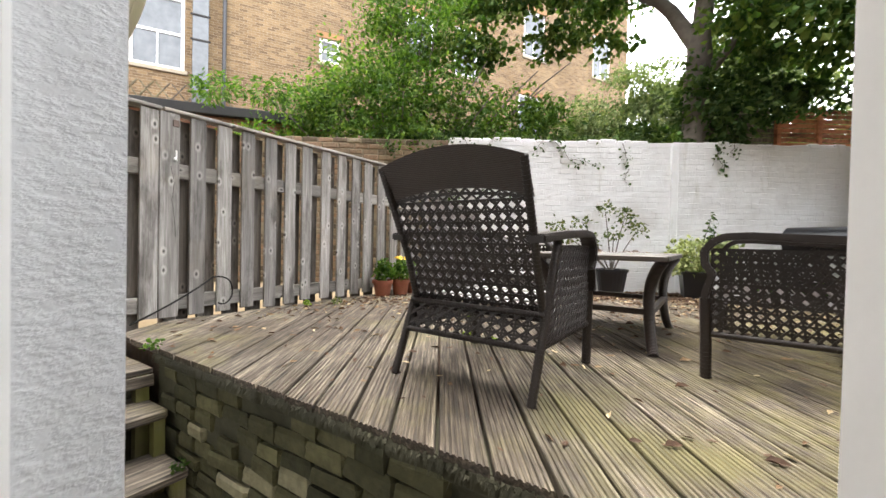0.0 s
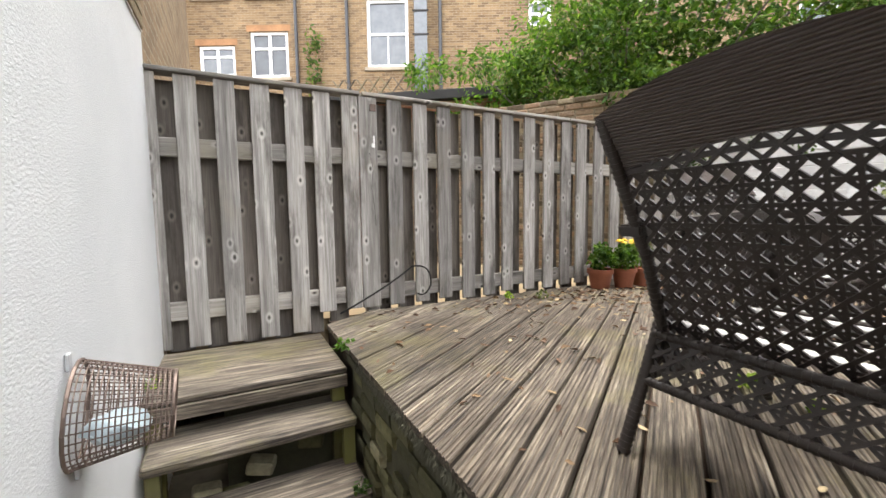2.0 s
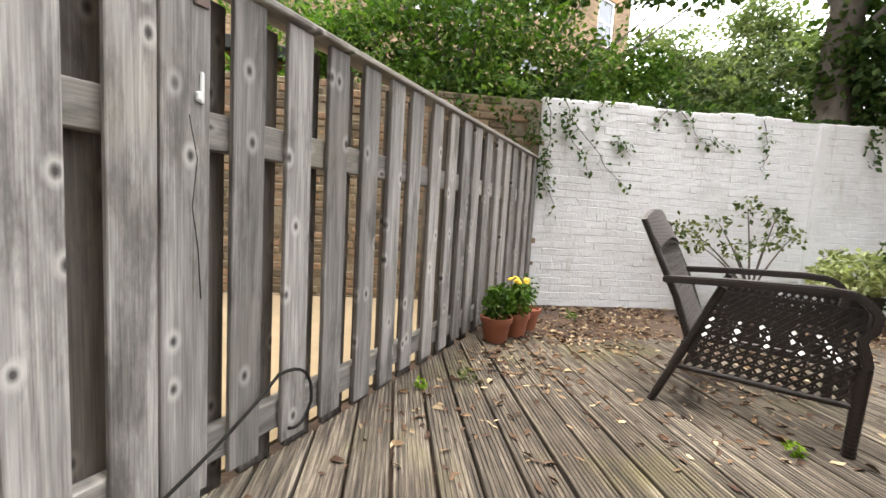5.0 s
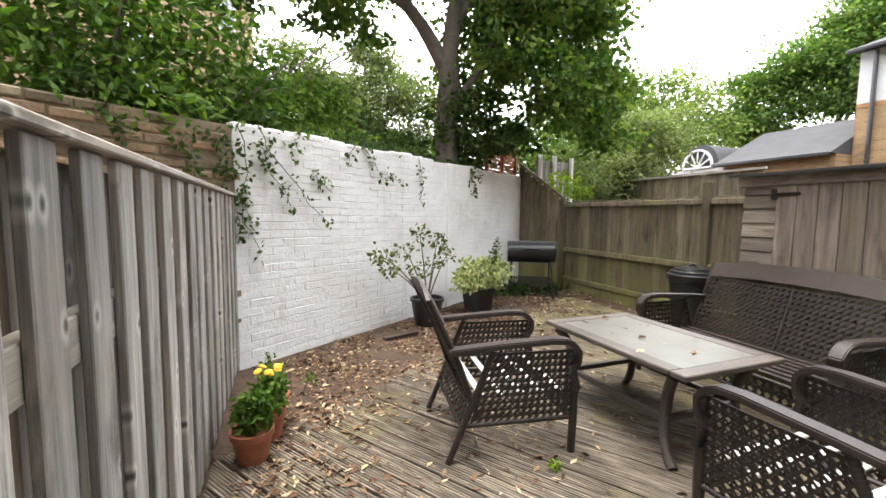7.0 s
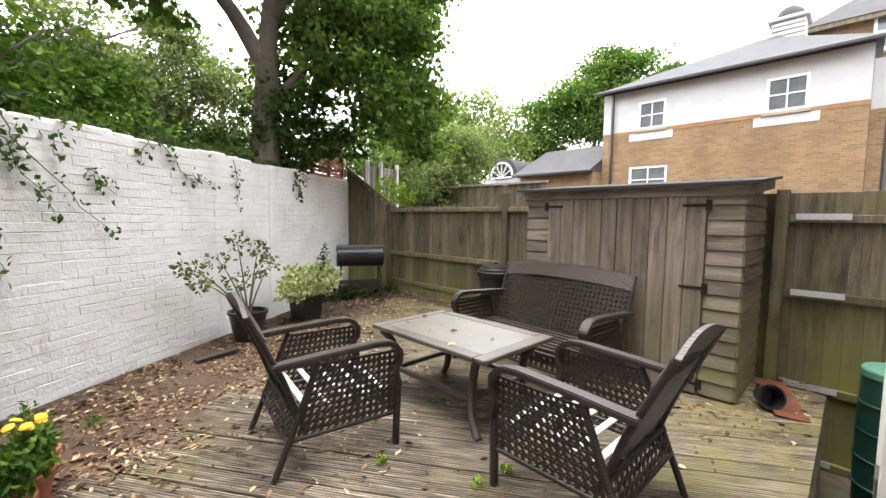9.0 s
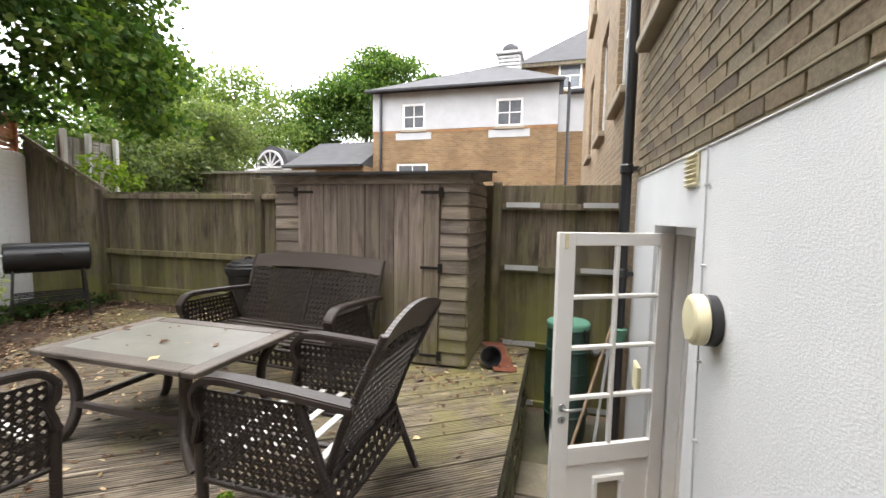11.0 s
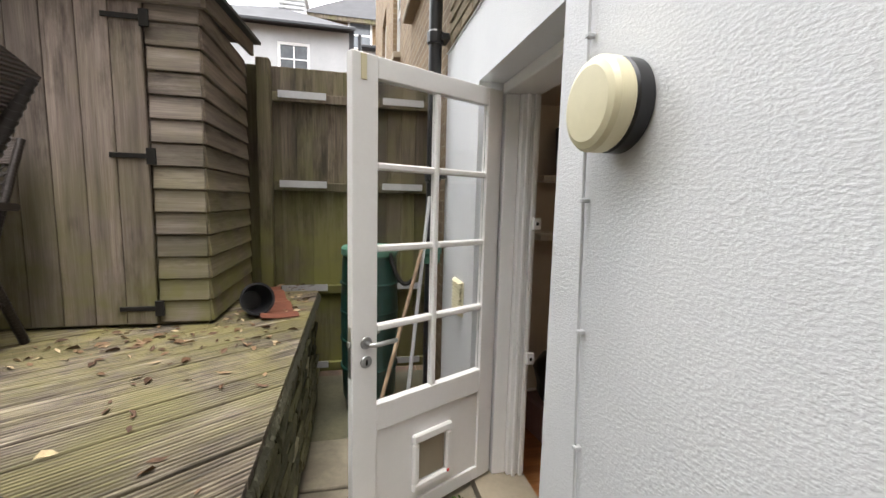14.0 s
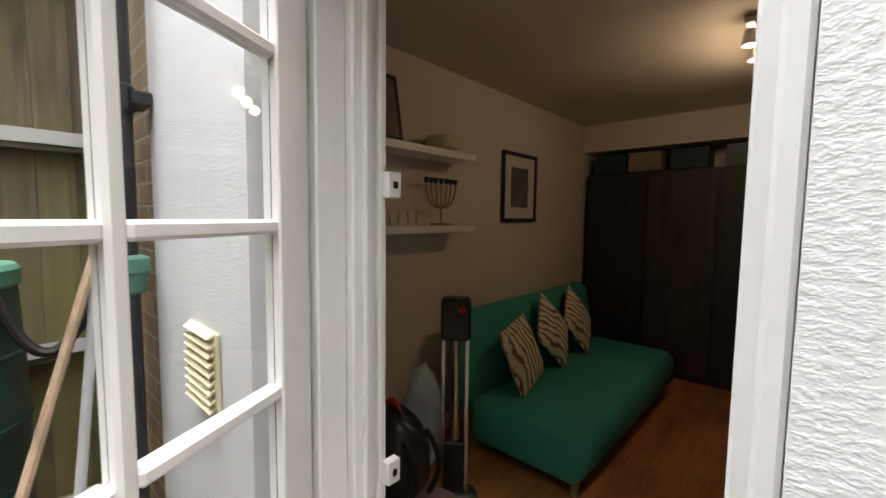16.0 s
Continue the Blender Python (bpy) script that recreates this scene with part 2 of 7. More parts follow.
def decking():
    """Grooved, mossy deck board, grain along y."""
    mat, n, link, sh = material("mossy deck timber", 0.8)
    geo, mp = n.new("ShaderNodeNewGeometry"), n.new("ShaderNodeMapping")
    oi = n.new("ShaderNodeObjectInfo")
    tc = n.new("ShaderNodeTexCoord")
    sc = n.new("ShaderNodeVectorMath")
    sc.operation = "SCALE"
    sc.inputs[0].default_value = (13, 29, 7)
    link(oi.outputs["Random"], sc.inputs["Scale"])
    ad = n.new("ShaderNodeVectorMath")
    link(tc.outputs["Object"], ad.inputs[0])
    link(sc.outputs[0], ad.inputs[1])
    mp.inputs["Scale"].default_value = (1, 0.045, 1)
    link(ad.outputs[0], mp.inputs["Vector"])
    grain = noisy(n, link, mp.outputs[0], 80, 6, 0.7)
    c = ramp(n, link, grain, [(0.34, (0.022, 0.018, 0.014)), (0.5, (0.105, 0.085, 0.064)), (0.70, (0.31, 0.265, 0.20))])
    streak = noisy(n, link, mp.outputs[0], 22, 5, 0.7)
    c = mix(n, link, ramp(n, link, streak, [(0.60, (0, 0, 0)), (0.68, (0.8, 0.8, 0.8))]), c, (0.46, 0.405, 0.315))
    wn_ = noisy(n, link, geo.outputs["Position"], 1.3, 6, 0.65)
    moss = mix(n, link, 0.7, ramp(n, link, wn_, [(0.52, (0, 0, 0)), (0.64, (0.8, 0.8, 0.8))]), ramp(n, link, grain, [(0.4, (0, 0, 0)), (0.6, (1, 1, 1))]), "MULTIPLY")
    sep, side = n.new("ShaderNodeSeparateXYZ"), n.new("ShaderNodeMapRange")
    link(geo.outputs["Position"], sep.inputs[0])
    side.inputs["From Min"].default_value, side.inputs["From Max"].default_value = -0.6, 0.9
    link(sep.outputs["X"], side.inputs["Value"])
    damp = mix(n, link, 1.0, side.outputs[0], ramp(n, link, noisy(n, link, geo.outputs["Position"], 5, 6, 0.7), [(0.40, (0, 0, 0)), (0.58, (0.75, 0.75, 0.75))]), "MULTIPLY")
    c = mix(n, link, damp, c, (0.22, 0.195, 0.062))
    c = mix(n, link, moss, c, (0.165, 0.15, 0.058))
    wet = ramp(n, link, noisy(n, link, geo.outputs["Position"], 0.9, 4), [(0.40, (0.42, 0.37, 0.33)), (0.58, (1, 1, 1))])
    c = mix(n, link, 0.8, c, wet, "MULTIPLY")
    link(tinted(n, link, c, 0.8, 1.15), sh.inputs["Base Color"])
    bump(n, link, sh, grain, 0.6, 0.003)
    return mat


DECK = decking()


def render_coat():
    """White roughcast render with light stains."""
    mat, n, link, sh = material("white textured render", 0.7)
    v = coords(n, link)
    big = ramp(n, link, noisy(n, link, v, 1.1, 5), [(0.3, (0.60, 0.61, 0.62)), (0.65, (0.69, 0.695, 0.70))])
    link(big, sh.inputs["Base Color"])
    worm = ramp(n, link, noisy(n, link, coords(n, link, (1.0, 1.0, 1.7)), 80, 4, 0.62), [(0.42, (0, 0, 0)), (0.62, (1, 1, 1))])
    lump = mix(n, link, 0.3, worm, noisy(n, link, v, 210, 3, 0.6), "MIX")
    bump(n, link, sh, lump, 0.30, 0.0035)
    return mat


RENDER = render_coat()


def brickwork(name, a, b, joint, scale=1.0, lime=0.0, turn=(radians(90), 0, 0), vec="Object", depth=0.008):
    mat, n, link, sh = material(name, 0.9)
    v = coords(n, link, (1, 1, 1), vec, turn)
    br = n.new("ShaderNodeTexBrick")
    link(v, br.inputs["Vector"])
    br.inputs["Scale"].default_value = 1.0
    br.inputs["Brick Width"].default_value, br.inputs["Row Height"].default_value = 0.225 * scale, 0.075 * scale
    br.inputs["Mortar Size"].default_value, br.inputs["Mortar Smooth"].default_value = 0.006 * scale, 0.3
    br.inputs["Color1"].default_value, br.inputs["Color2"].default_value, br.inputs["Mortar"].default_value = (*a, 1), (*b, 1), (*joint, 1)
    v2 = coords(n, link, (1, 1, 1), vec)
    c = mix(n, link, 0.7, br.outputs["Color"], ramp(n, link, noisy(n, link, v2, 40, 5), [(0.3, (0.6, 0.6, 0.6)), (0.7, (1.2, 1.2, 1.2))]), "MULTIPLY")
    c = mix(n, link, 0.7, c, ramp(n, link, noisy(n, link, v2, 0.8, 5), [(0.3, (0.65, 0.6, 0.55)), (0.7, (1.1, 1.1, 1.1))]), "MULTIPLY")
    link(c, sh.inputs["Base Color"])
    inv = n.new("ShaderNodeMath")
    inv.operation = "SUBTRACT"
    inv.inputs[0].default_value = 1
    link(br.outputs["Fac"], inv.inputs[1])
    bump(n, link, sh, inv.outputs[0], 0.8, depth)
    return mat


BRICK_HOUSE = brickwork("yellow stock brick", (0.30, 0.21, 0.12), (0.21, 0.145, 0.085), (0.36, 0.31, 0.22))
BRICK_FAR = brickwork("warm yellow terrace brick", (0.27, 0.18, 0.09), (0.14, 0.09, 0.046), (0.32, 0.26, 0.18))
BRICK_BUFF = brickwork("buff brick of modern block", (0.29, 0.185, 0.09), (0.20, 0.125, 0.062), (0.32, 0.26, 0.18), turn=(radians(90), radians(90), 0))
WHITE = plain("white gloss paint", (0.84, 0.83, 0.81), 0.35, 0, 60, 0.06)
WHITE_MATT = plain("white wall paint", (0.78, 0.78, 0.78), 0.8, 0, 40, 0.06)
CHALK = plain("weathered white masonry paint", (0.50, 0.50, 0.50), 0.85, 0, 20, 0.12)
WICKER = plain("dark brown resin wicker", (0.046, 0.034, 0.030), 0.42, 0, 160, 0.45, 0.002)
PAVING = plain("mossy concrete paving", (0.27, 0.235, 0.17), 0.9, 0, 25, 0.5, 0.004)
SOIL = plain("leaf covered soil", (0.115, 0.070, 0.043), 0.95, 0, 18, 0.55, 0.02, 5)
ROOF = plain("grey roof slate", (0.055, 0.055, 0.06), 0.9, 0, 12, 0.3)
BLACK = plain("black plastic", (0.018, 0.018, 0.020), 0.35, 0, 50, 0.3)


def leaves(name, a, b, c):
    """Foliage: three greens from leaf to leaf."""
    mat, n, link, sh = material(name, 0.65)
    sh.inputs["Specular IOR Level"].default_value = 0.2
    geo = n.new("ShaderNodeNewGeometry")
    col = ramp(n, link, geo.outputs["Random Per Island"], [(0.1, a), (0.55, b), (0.95, c)])
    broad = ramp(n, link, noisy(n, link, geo.outputs["Position"], 1.4, 3), [(0.35, (0.7, 0.75, 0.7)), (0.65, (1.15, 1.1, 1.0))])
    col = mix(n, link, 1.0, col, broad, "MULTIPLY")
    link(col, sh.inputs["Base Color"])
    tr, mx = n.new("ShaderNodeBsdfTranslucent"), n.new("ShaderNodeMixShader")
    link(mix(n, link, 1.0, col, (1.3, 1.5, 0.6), "MULTIPLY"), tr.inputs[0])
    mx.inputs[0].default_value = 0.42
    link(sh.outputs[0], mx.inputs[1])
    link(tr.outputs[0], mx.inputs[2])
    link(mx.outputs[0], n["Material Output"].inputs["Surface"])
    return mat


def island(name, stops, rough=0.9, relief=0.004, grain=40, source="island"):
    """Pieces that vary one by one, joined (island) or single (object)."""
    mat, n, link, sh = material(name, rough)
    if source == "island":
        fac = n.new("ShaderNodeNewGeometry").outputs["Random Per Island"]
    else:
        fac = n.new("ShaderNodeObjectInfo").outputs["Random"]
    geo = n.new("ShaderNodeNewGeometry").outputs["Position"]
    col = ramp(n, link, fac, stops)
    col = mix(n, link, 0.8, col, ramp(n, link, noisy(n, link, geo, grain, 5), [(0.3, (0.6, 0.6, 0.6)), (0.7, (1.2, 1.2, 1.2))]), "MULTIPLY")
    col = mix(n, link, 0.7, col, ramp(n, link, noisy(n, link, geo, 1.2, 5), [(0.3, (0.7, 0.68, 0.64)), (0.7, (1.1, 1.1, 1.1))]), "MULTIPLY")
    link(col, sh.inputs["Base Color"])
    bump(n, link, sh, noisy(n, link, geo, grain * 1.5, 5), 0.7, relief)
    return mat


def glass(name, tint=(1, 1, 1), rough=0.0):
    mat, n, link, sh = material(name, rough)
    sh.inputs["Transmission Weight"].default_value = 1.0
    sh.inputs["IOR"].default_value = 1.45
    sh.inputs["Base Color"].default_value = (*tint, 1)
    return mat


LEAF_BUSH = leaves("bright shrub leaves", (0.04, 0.088, 0.014), (0.078, 0.15, 0.027), (0.145, 0.22, 0.045))
LEAF_TREE = leaves("maple leaves", (0.035, 0.078, 0.018), (0.072, 0.13, 0.03), (0.15, 0.20, 0.05))
LEAF_DARK = leaves("dark ivy leaves", (0.03, 0.06, 0.02), (0.055, 0.095, 0.03), (0.10, 0.14, 0.05))
LEAF_PALE = leaves("variegated leaves", (0.20, 0.23, 0.10), (0.44, 0.46, 0.27), (0.72, 0.71, 0.54))
LEAF_GREY = leaves("camellia leaves", (0.05, 0.075, 0.03), (0.10, 0.12, 0.055), (0.20, 0.21, 0.11))
LEAF_FAR = leaves("distant tree leaves", (0.08, 0.11, 0.05), (0.13, 0.165, 0.075), (0.20, 0.225, 0.12))
LEAF_HEDGE = leaves("overgrown hedge leaves", (0.07, 0.11, 0.03), (0.12, 0.17, 0.05), (0.20, 0.25, 0.08))
LEAF_LIME = leaves("lime green leaves", (0.10, 0.18, 0.02), (0.20, 0.30, 0.04), (0.32, 0.40, 0.08))
LITTER = island("fallen leaves", [(0.0, (0.06, 0.03, 0.016)), (0.5, (0.13, 0.07, 0.036)), (0.82, (0.26, 0.17, 0.09)), (1.0, (0.55, 0.45, 0.28))], 0.8, 0.002)
BRICK_ONE = island("single stock brick", [(0.0, (0.10, 0.075, 0.05)), (0.25, (0.19, 0.14, 0.082)), (0.7, (0.235, 0.18, 0.105)), (1.0, (0.17, 0.14, 0.09))], 0.9, 0.004, 60, "object")
BRICK_MANY = island("stock bricks", [(0.0, (0.10, 0.075, 0.05)), (0.25, (0.19, 0.14, 0.082)), (0.7, (0.235, 0.18, 0.105)), (1.0, (0.17, 0.14, 0.09))], 0.9, 0.004, 60)
BRICK_OLD = island("old garden bricks", [(0.0, (0.10, 0.08, 0.05)), (0.4, (0.22, 0.17, 0.115)), (0.8, (0.30, 0.20, 0.125)), (1.0, (0.25, 0.22, 0.145))], 0.95, 0.008, 30)
BRICK_MOSS = island("mossy retaining bricks", [(0.0, (0.045, 0.045, 0.022)), (0.55, (0.095, 0.09, 0.042)), (0.88, (0.16, 0.15, 0.072)), (1.0, (0.36, 0.33, 0.22))], 0.95, 0.008, 26, "object")
MORTAR = plain("lime mortar", (0.34, 0.285, 0.185), 0.95, 0, 60, 0.3, 0.003)
MORTAR_DARK = plain("mossy joint", (0.10, 0.095, 0.055), 0.95, 0, 40, 0.5, 0.004)


def whitewash(name, source):
    mat, n, link, sh = material(name, 0.85)
    geo = n.new("ShaderNodeNewGeometry").outputs["Position"]
    c = ramp(n, link, noisy(n, link, geo, 1.0, 6, 0.65), [(0.3, (0.54, 0.53, 0.515)), (0.5, (0.68, 0.68, 0.675))])
    mp = n.new("ShaderNodeMapping")
    mp.inputs["Scale"].default_value = (3, 3, 0.5)
    link(geo, mp.inputs["Vector"])
    c = mix(n, link, ramp(n, link, noisy(n, link, mp.outputs[0], 1.6, 6, 0.7), [(0.57, (0, 0, 0)), (0.72, (0.55, 0.55, 0.55))]), c, (0.36, 0.34, 0.27))
    c = mix(n, link, ramp(n, link, noisy(n, link, geo, 9, 5, 0.7), [(0.64, (0, 0, 0)), (0.74, (0.7, 0.7, 0.7))]), c, (0.42, 0.38, 0.32))
    link(c, sh.inputs["Base Color"])
    bump(n, link, sh, mix(n, link, 0.5, noisy(n, link, geo, 40, 5), noisy(n, link, geo, 10, 3)), 0.7, 0.014)
    return mat


WHITEWASH = whitewash("whitewashed brick", "object")
TERRACOTTA = plain("terracotta", (0.38, 0.13, 0.07), 0.8, 0, 40, 0.3, 0.002)
STEEL = plain("brushed steel", (0.55, 0.55, 0.55), 0.28, 1.0, 80, 0.15)
IRON = plain("dark ironmongery", (0.03, 0.028, 0.026), 0.6, 0.6, 60, 0.3)
RUST = plain("rusty steel", (0.22, 0.07, 0.035), 0.85, 0.3, 30, 0.5, 0.003)
GALV = plain("galvanised strap", (0.62, 0.63, 0.64), 0.5, 0.25, 40, 0.2)
CREAM = plain("cream plastic", (0.72, 0.66, 0.44), 0.45, 0, 30, 0.1)
GREEN = plain("green plastic water butt", (0.008, 0.045, 0.033), 0.4, 0, 20, 0.25)
GREEN_PALE = plain("pale green plastic lid", (0.09, 0.24, 0.17), 0.5, 0, 20, 0.2)
BARK = plain("tree bark", (0.22, 0.19, 0.155), 0.95, 0, 14, 0.5, 0.02)
STRAP = plain("pale grey seat strapping", (0.50, 0.49, 0.47), 0.6, 0, 50, 0.2)
TABLE_TOP = plain("stone effect table inlay", (0.20, 0.192, 0.172), 0.3, 0, 25, 0.4)
TABLE_EDGE = plain("woven table border", (0.15, 0.125, 0.108), 0.4, 0, 120, 0.5, 0.002)
YELLOW = plain("yellow petals", (0.80, 0.50, 0.02), 0.6, 0, 30, 0.2)
GLASS = glass("window glass")
DARK_GLASS = plain("dark reflective pane", (0.10, 0.11, 0.12), 0.06, 0.0, 3, 0.4)
NET_GLASS = plain("pane with pale blind behind", (0.17, 0.185, 0.20), 0.12, 0.0, 4, 0.3)
SANDSTONE = plain("yellow paving", (0.30, 0.225, 0.13), 0.9, 0, 20, 0.25, 0.002)
FELT = plain("black roofing felt", (0.045, 0.045, 0.045), 0.9, 0, 40, 0.35, 0.003)
PIPE = plain("black downpipe paint", (0.025, 0.026, 0.030), 0.35, 0, 40, 0.3)
WIRE = plain("bare galvanised wire", (0.20, 0.145, 0.12), 0.5, 0.6, 60, 0.3)
PLASTIC_BAG = plain("pale plastic bag", (0.55, 0.66, 0.70), 0.35, 0, 12, 0.2)
TEAL = plain("teal sofa fabric", (0.045, 0.36, 0.29), 0.9, 0, 120, 0.25, 0.001)
CUSHION = plain("patterned cushion fabric", (0.42, 0.33, 0.20), 0.9, 0, 22, 0.6)
PARQUET = timber("oak parquet", (0.40, 0.15, 0.05), (0.66, 0.30, 0.11), (0.42, 0.19, 0.075), "y", 0.2, 0.4, False)
WARDROBE = timber("dark wardrobe wood", (0.02, 0.014, 0.011), (0.05, 0.035, 0.026), (0.03, 0.02, 0.016), "z", 0.2, 0.45, False)
PLASTER = plain("off white plaster", (0.66, 0.60, 0.53), 0.85, 0, 30, 0.06)
CAT_FLAP = plain("clear flap", (0.35, 0.30, 0.22), 0.2, 0, 10, 0.2)
RED = plain("red plastic", (0.6, 0.03, 0.03), 0.4, 0, 30, 0.1)
STONE = plain("painted stone sill", (0.40, 0.34, 0.25), 0.9, 0, 40, 0.25, 0.002)
BRICK_OLD_FLAT = brickwork("old red brick", (0.30, 0.13, 0.07), (0.22, 0.10, 0.06), (0.25, 0.2, 0.15))
BRICK_LINTEL = plain("orange rubbed brick", (0.42, 0.22, 0.10), 0.9, 0, 20, 0.4, 0.003)
MORTAR_OLD = plain("crumbling brown mortar", (0.34, 0.29, 0.20), 0.95, 0, 30, 0.45, 0.006)


# ---- the setting ----
Z = 0.745           # deck level above the paving by the door
FX = -3.155         # front of the boundary fence
ROOM_Y = -0.30      # inner face of the house wall
WALL_A = 33.6       # bearing of the whitewashed wall, degrees from x
CA, SA = math.cos(radians(WALL_A)), math.sin(radians(WALL_A))
rng = random.Random(7)


def slab(name, x0, x1, y0, y1, z0, z1, mat, label="", category="", bevel=0.0):
    ob = part(name, boxm(x0, x1, y0, y1, z0, z1, bevel), mat, None)
    return tagged(ob, label, category, kind="structure")


slab("ground", -400, 400, 0.93, 400, -0.6, Z - 0.06, SOIL, "bare brown soil with leaf litter", "ground")
slab("ground_front", -400, 400, -400, 0.93, -0.6, -0.24, SOIL, "bare soil below the sunken passage", "ground")
pavement = slab("pavement", -3.6, 2.0, 0.001, 0.95, -0.26, -0.082, MORTAR_DARK, "mossy concrete paving in the sunken passage", "paving")
for i in range(9):
    for j in range(2):
        b = boxm(-0.222, 0.222, -0.222, 0.222, -0.02, 0.012 + 0.004 * rng.random(), 0.006)
        s = part("paving_slab", b, PAVING, pavement)
        s.matrix_basis = pose(-2.9 + 0.46 * i, 0.22 + 0.46 * j, -0.074, rng.uniform(-0.6, 0.6), rng.uniform(-0.6, 0.6), 0)

# house wall: render below, brick above, with the door opening
DX0, DX1, DTOP = -0.305, 0.535, 2.01
LINE = 2.37


def wall_with_holes(name, x0, x1, z0, z1, y0, y1, holes, mat, label):
    """A wall along x with rectangular openings (x0, x1, z0, z1) through it."""
    bm = bmesh.new()
    xs = sorted({x0, x1, *[h[0] for h in holes], *[h[1] for h in holes]})
    zs = sorted({z0, z1, *[h[2] for h in holes], *[h[3] for h in holes]})
    solid = {}
    for i in range(len(xs) - 1):
        for k in range(len(zs) - 1):
            cx, cz = (xs[i] + xs[i + 1]) / 2, (zs[k] + zs[k + 1]) / 2
            solid[i, k] = not any(h[0] < cx < h[1] and h[2] < cz < h[3] for h in holes)
    vs = {}

    def vert(x, y, z):
        key = (x, y, z)
        if key not in vs:
            vs[key] = bm.verts.new(key)
        return vs[key]
    for (i, k), s in solid.items():
        if not s:
            continue
        a, b, c, d = xs[i], xs[i + 1], zs[k], zs[k + 1]
        bm.faces.new((vert(a, y1, c), vert(b, y1, c), vert(b, y1, d), vert(a, y1, d))[::-1])
        bm.faces.new((vert(a, y0, c), vert(b, y0, c), vert(b, y0, d), vert(a, y0, d)))
        for di, dk, q in ((-1, 0, ((a, c), (a, d))), (1, 0, ((b, d), (b, c))), (0, -1, ((b, c), (a, c))), (0, 1, ((a, d), (b, d)))):
            if not solid.get((i + di, k + dk), False):
                (xa, za), (xb, zb) = q
                bm.faces.new((vert(xa, y1, za), vert(xb, y1, zb), vert(xb, y0, zb), vert(xa, y0, za)))
    bmesh.ops.recalc_face_normals(bm, faces=bm.faces)
    ob = part(name, bm, mat, None)
    return tagged(ob, label, "wall", kind="structure")


wall_south = wall_with_holes("wall_house_render", -3.16, 1.25, -0.25, LINE, ROOM_Y, 0.0, [(DX0, DX1, -0.2, DTOP)], RENDER,
                             "white painted roughcast render on the lower house wall")
HOLES = [(0.30, 1.02, 3.42, 4.9), (2.0, 3.0, 3.36, 5.0), (4.2, 5.2, 3.36, 5.0), (6.6, 7.6, 3.36, 5.0),
         (2.0, 3.0, 6.2, 7.6), (4.2, 5.2, 6.2, 7.6), (6.6, 7.6, 6.2, 7.6)]
wall_upper = wall_with_holes("wall_house_brick", -6.7, 10.2, LINE, 8.6, ROOM_Y, -0.008, HOLES, BRICK_HOUSE,
                             "yellow stock brick upper wall of the terrace house")
wall_lower = wall_with_holes("wall_house_brick_low", 1.25, 10.2, -0.25, LINE, ROOM_Y, -0.008, [], BRICK_HOUSE,
                             "yellow stock brick wall beyond the downpipe")
wall_next = wall_with_holes("wall_house_next", -6.7, -3.16, -0.25, LINE, ROOM_Y, -0.008, [], BRICK_HOUSE, "brown brick wall of the next house")
slab("roof_eaves", -5.7, 10.4, -0.9, 0.06, 8.6, 8.78, PIPE, "dark eaves and gutter of the terrace house", "roof")
slab("roof_house", -5.7, 10.4, -7, -0.2, 8.78, 9.0, ROOF, "grey roof of the terrace house", "roof")
slab("trim_render_top", -3.15, 1.25, 0.001, 0.008, LINE - 0.004, LINE + 0.005, WHITE_MATT, "white painted top edge of render", "trim", 0.003)

for k, (a, b, c, d) in enumerate(HOLES):
    win = tagged(thing("window_%d" % (k + 1), pose((a + b) / 2, -0.10, c), "", ""), "white sash window with pale stone sill in brick wall", "window", kind="structure")
    w, h = b - a, d - c
    fr = bmesh.new()
    box(fr, -w / 2, w / 2, -0.05, 0.03, 0, 0.07)
    box(fr, -w / 2, w / 2, -0.05, 0.03, h - 0.07, h)
    box(fr, -w / 2, -w / 2 + 0.07, -0.05, 0.03, 0.07, h - 0.07)
    box(fr, w / 2 - 0.07, w / 2, -0.05, 0.03, 0.07, h - 0.07)
    box(fr, -w / 2 + 0.07, w / 2 - 0.07, -0.03, 0.02, h / 2 - 0.03, h / 2 + 0.03)
    part("window_frame", fr, WHITE, win)
    part("pane", boxm(-w / 2 + 0.07, w / 2 - 0.07, -0.02, -0.012, 0.07, h / 2 - 0.03), DARK_GLASS, win)
    part("pane", boxm(-w / 2 + 0.07, w / 2 - 0.07, 0.0, 0.008, h / 2 + 0.03, h - 0.07), DARK_GLASS, win)
    part("window_sill", boxm(-w / 2 - 0.08, w / 2 + 0.08, -0.02, 0.19, -0.09, -0.003, 0.012), STONE, win, "weathered stone sill")

# inner room behind the door
RX0, RX1, RY1 = -2.2, 1.40, -4.1
FZ, CEIL = -0.13, 2.14     # floor and ceiling of the room
floor_room = slab("floor_room", RX0, RX1, RY1, ROOM_Y, FZ - 0.06, FZ, PARQUET, "orange brown parquet floor of the living room", "floor")
slab("floor_threshold", DX0, DX1, ROOM_Y, -0.02, -0.12, -0.045, STONE, "worn stone door threshold", "floor")
slab("wall_room_east", RX1, RX1 + 0.12, RY1, ROOM_Y, FZ - 0.05, CEIL, PLASTER, "plain off white room wall", "wall")
slab("wall_room_south", RX0, RX1 + 0.12, RY1 - 0.12, RY1, FZ - 0.05, CEIL, PLASTER, "plain off white end wall of room", "wall")
slab("wall_room_west", RX0 - 0.12, RX0, RY1 - 0.12, ROOM_Y, FZ - 0.05, CEIL, PLASTER, "plain off white room wall", "wall")
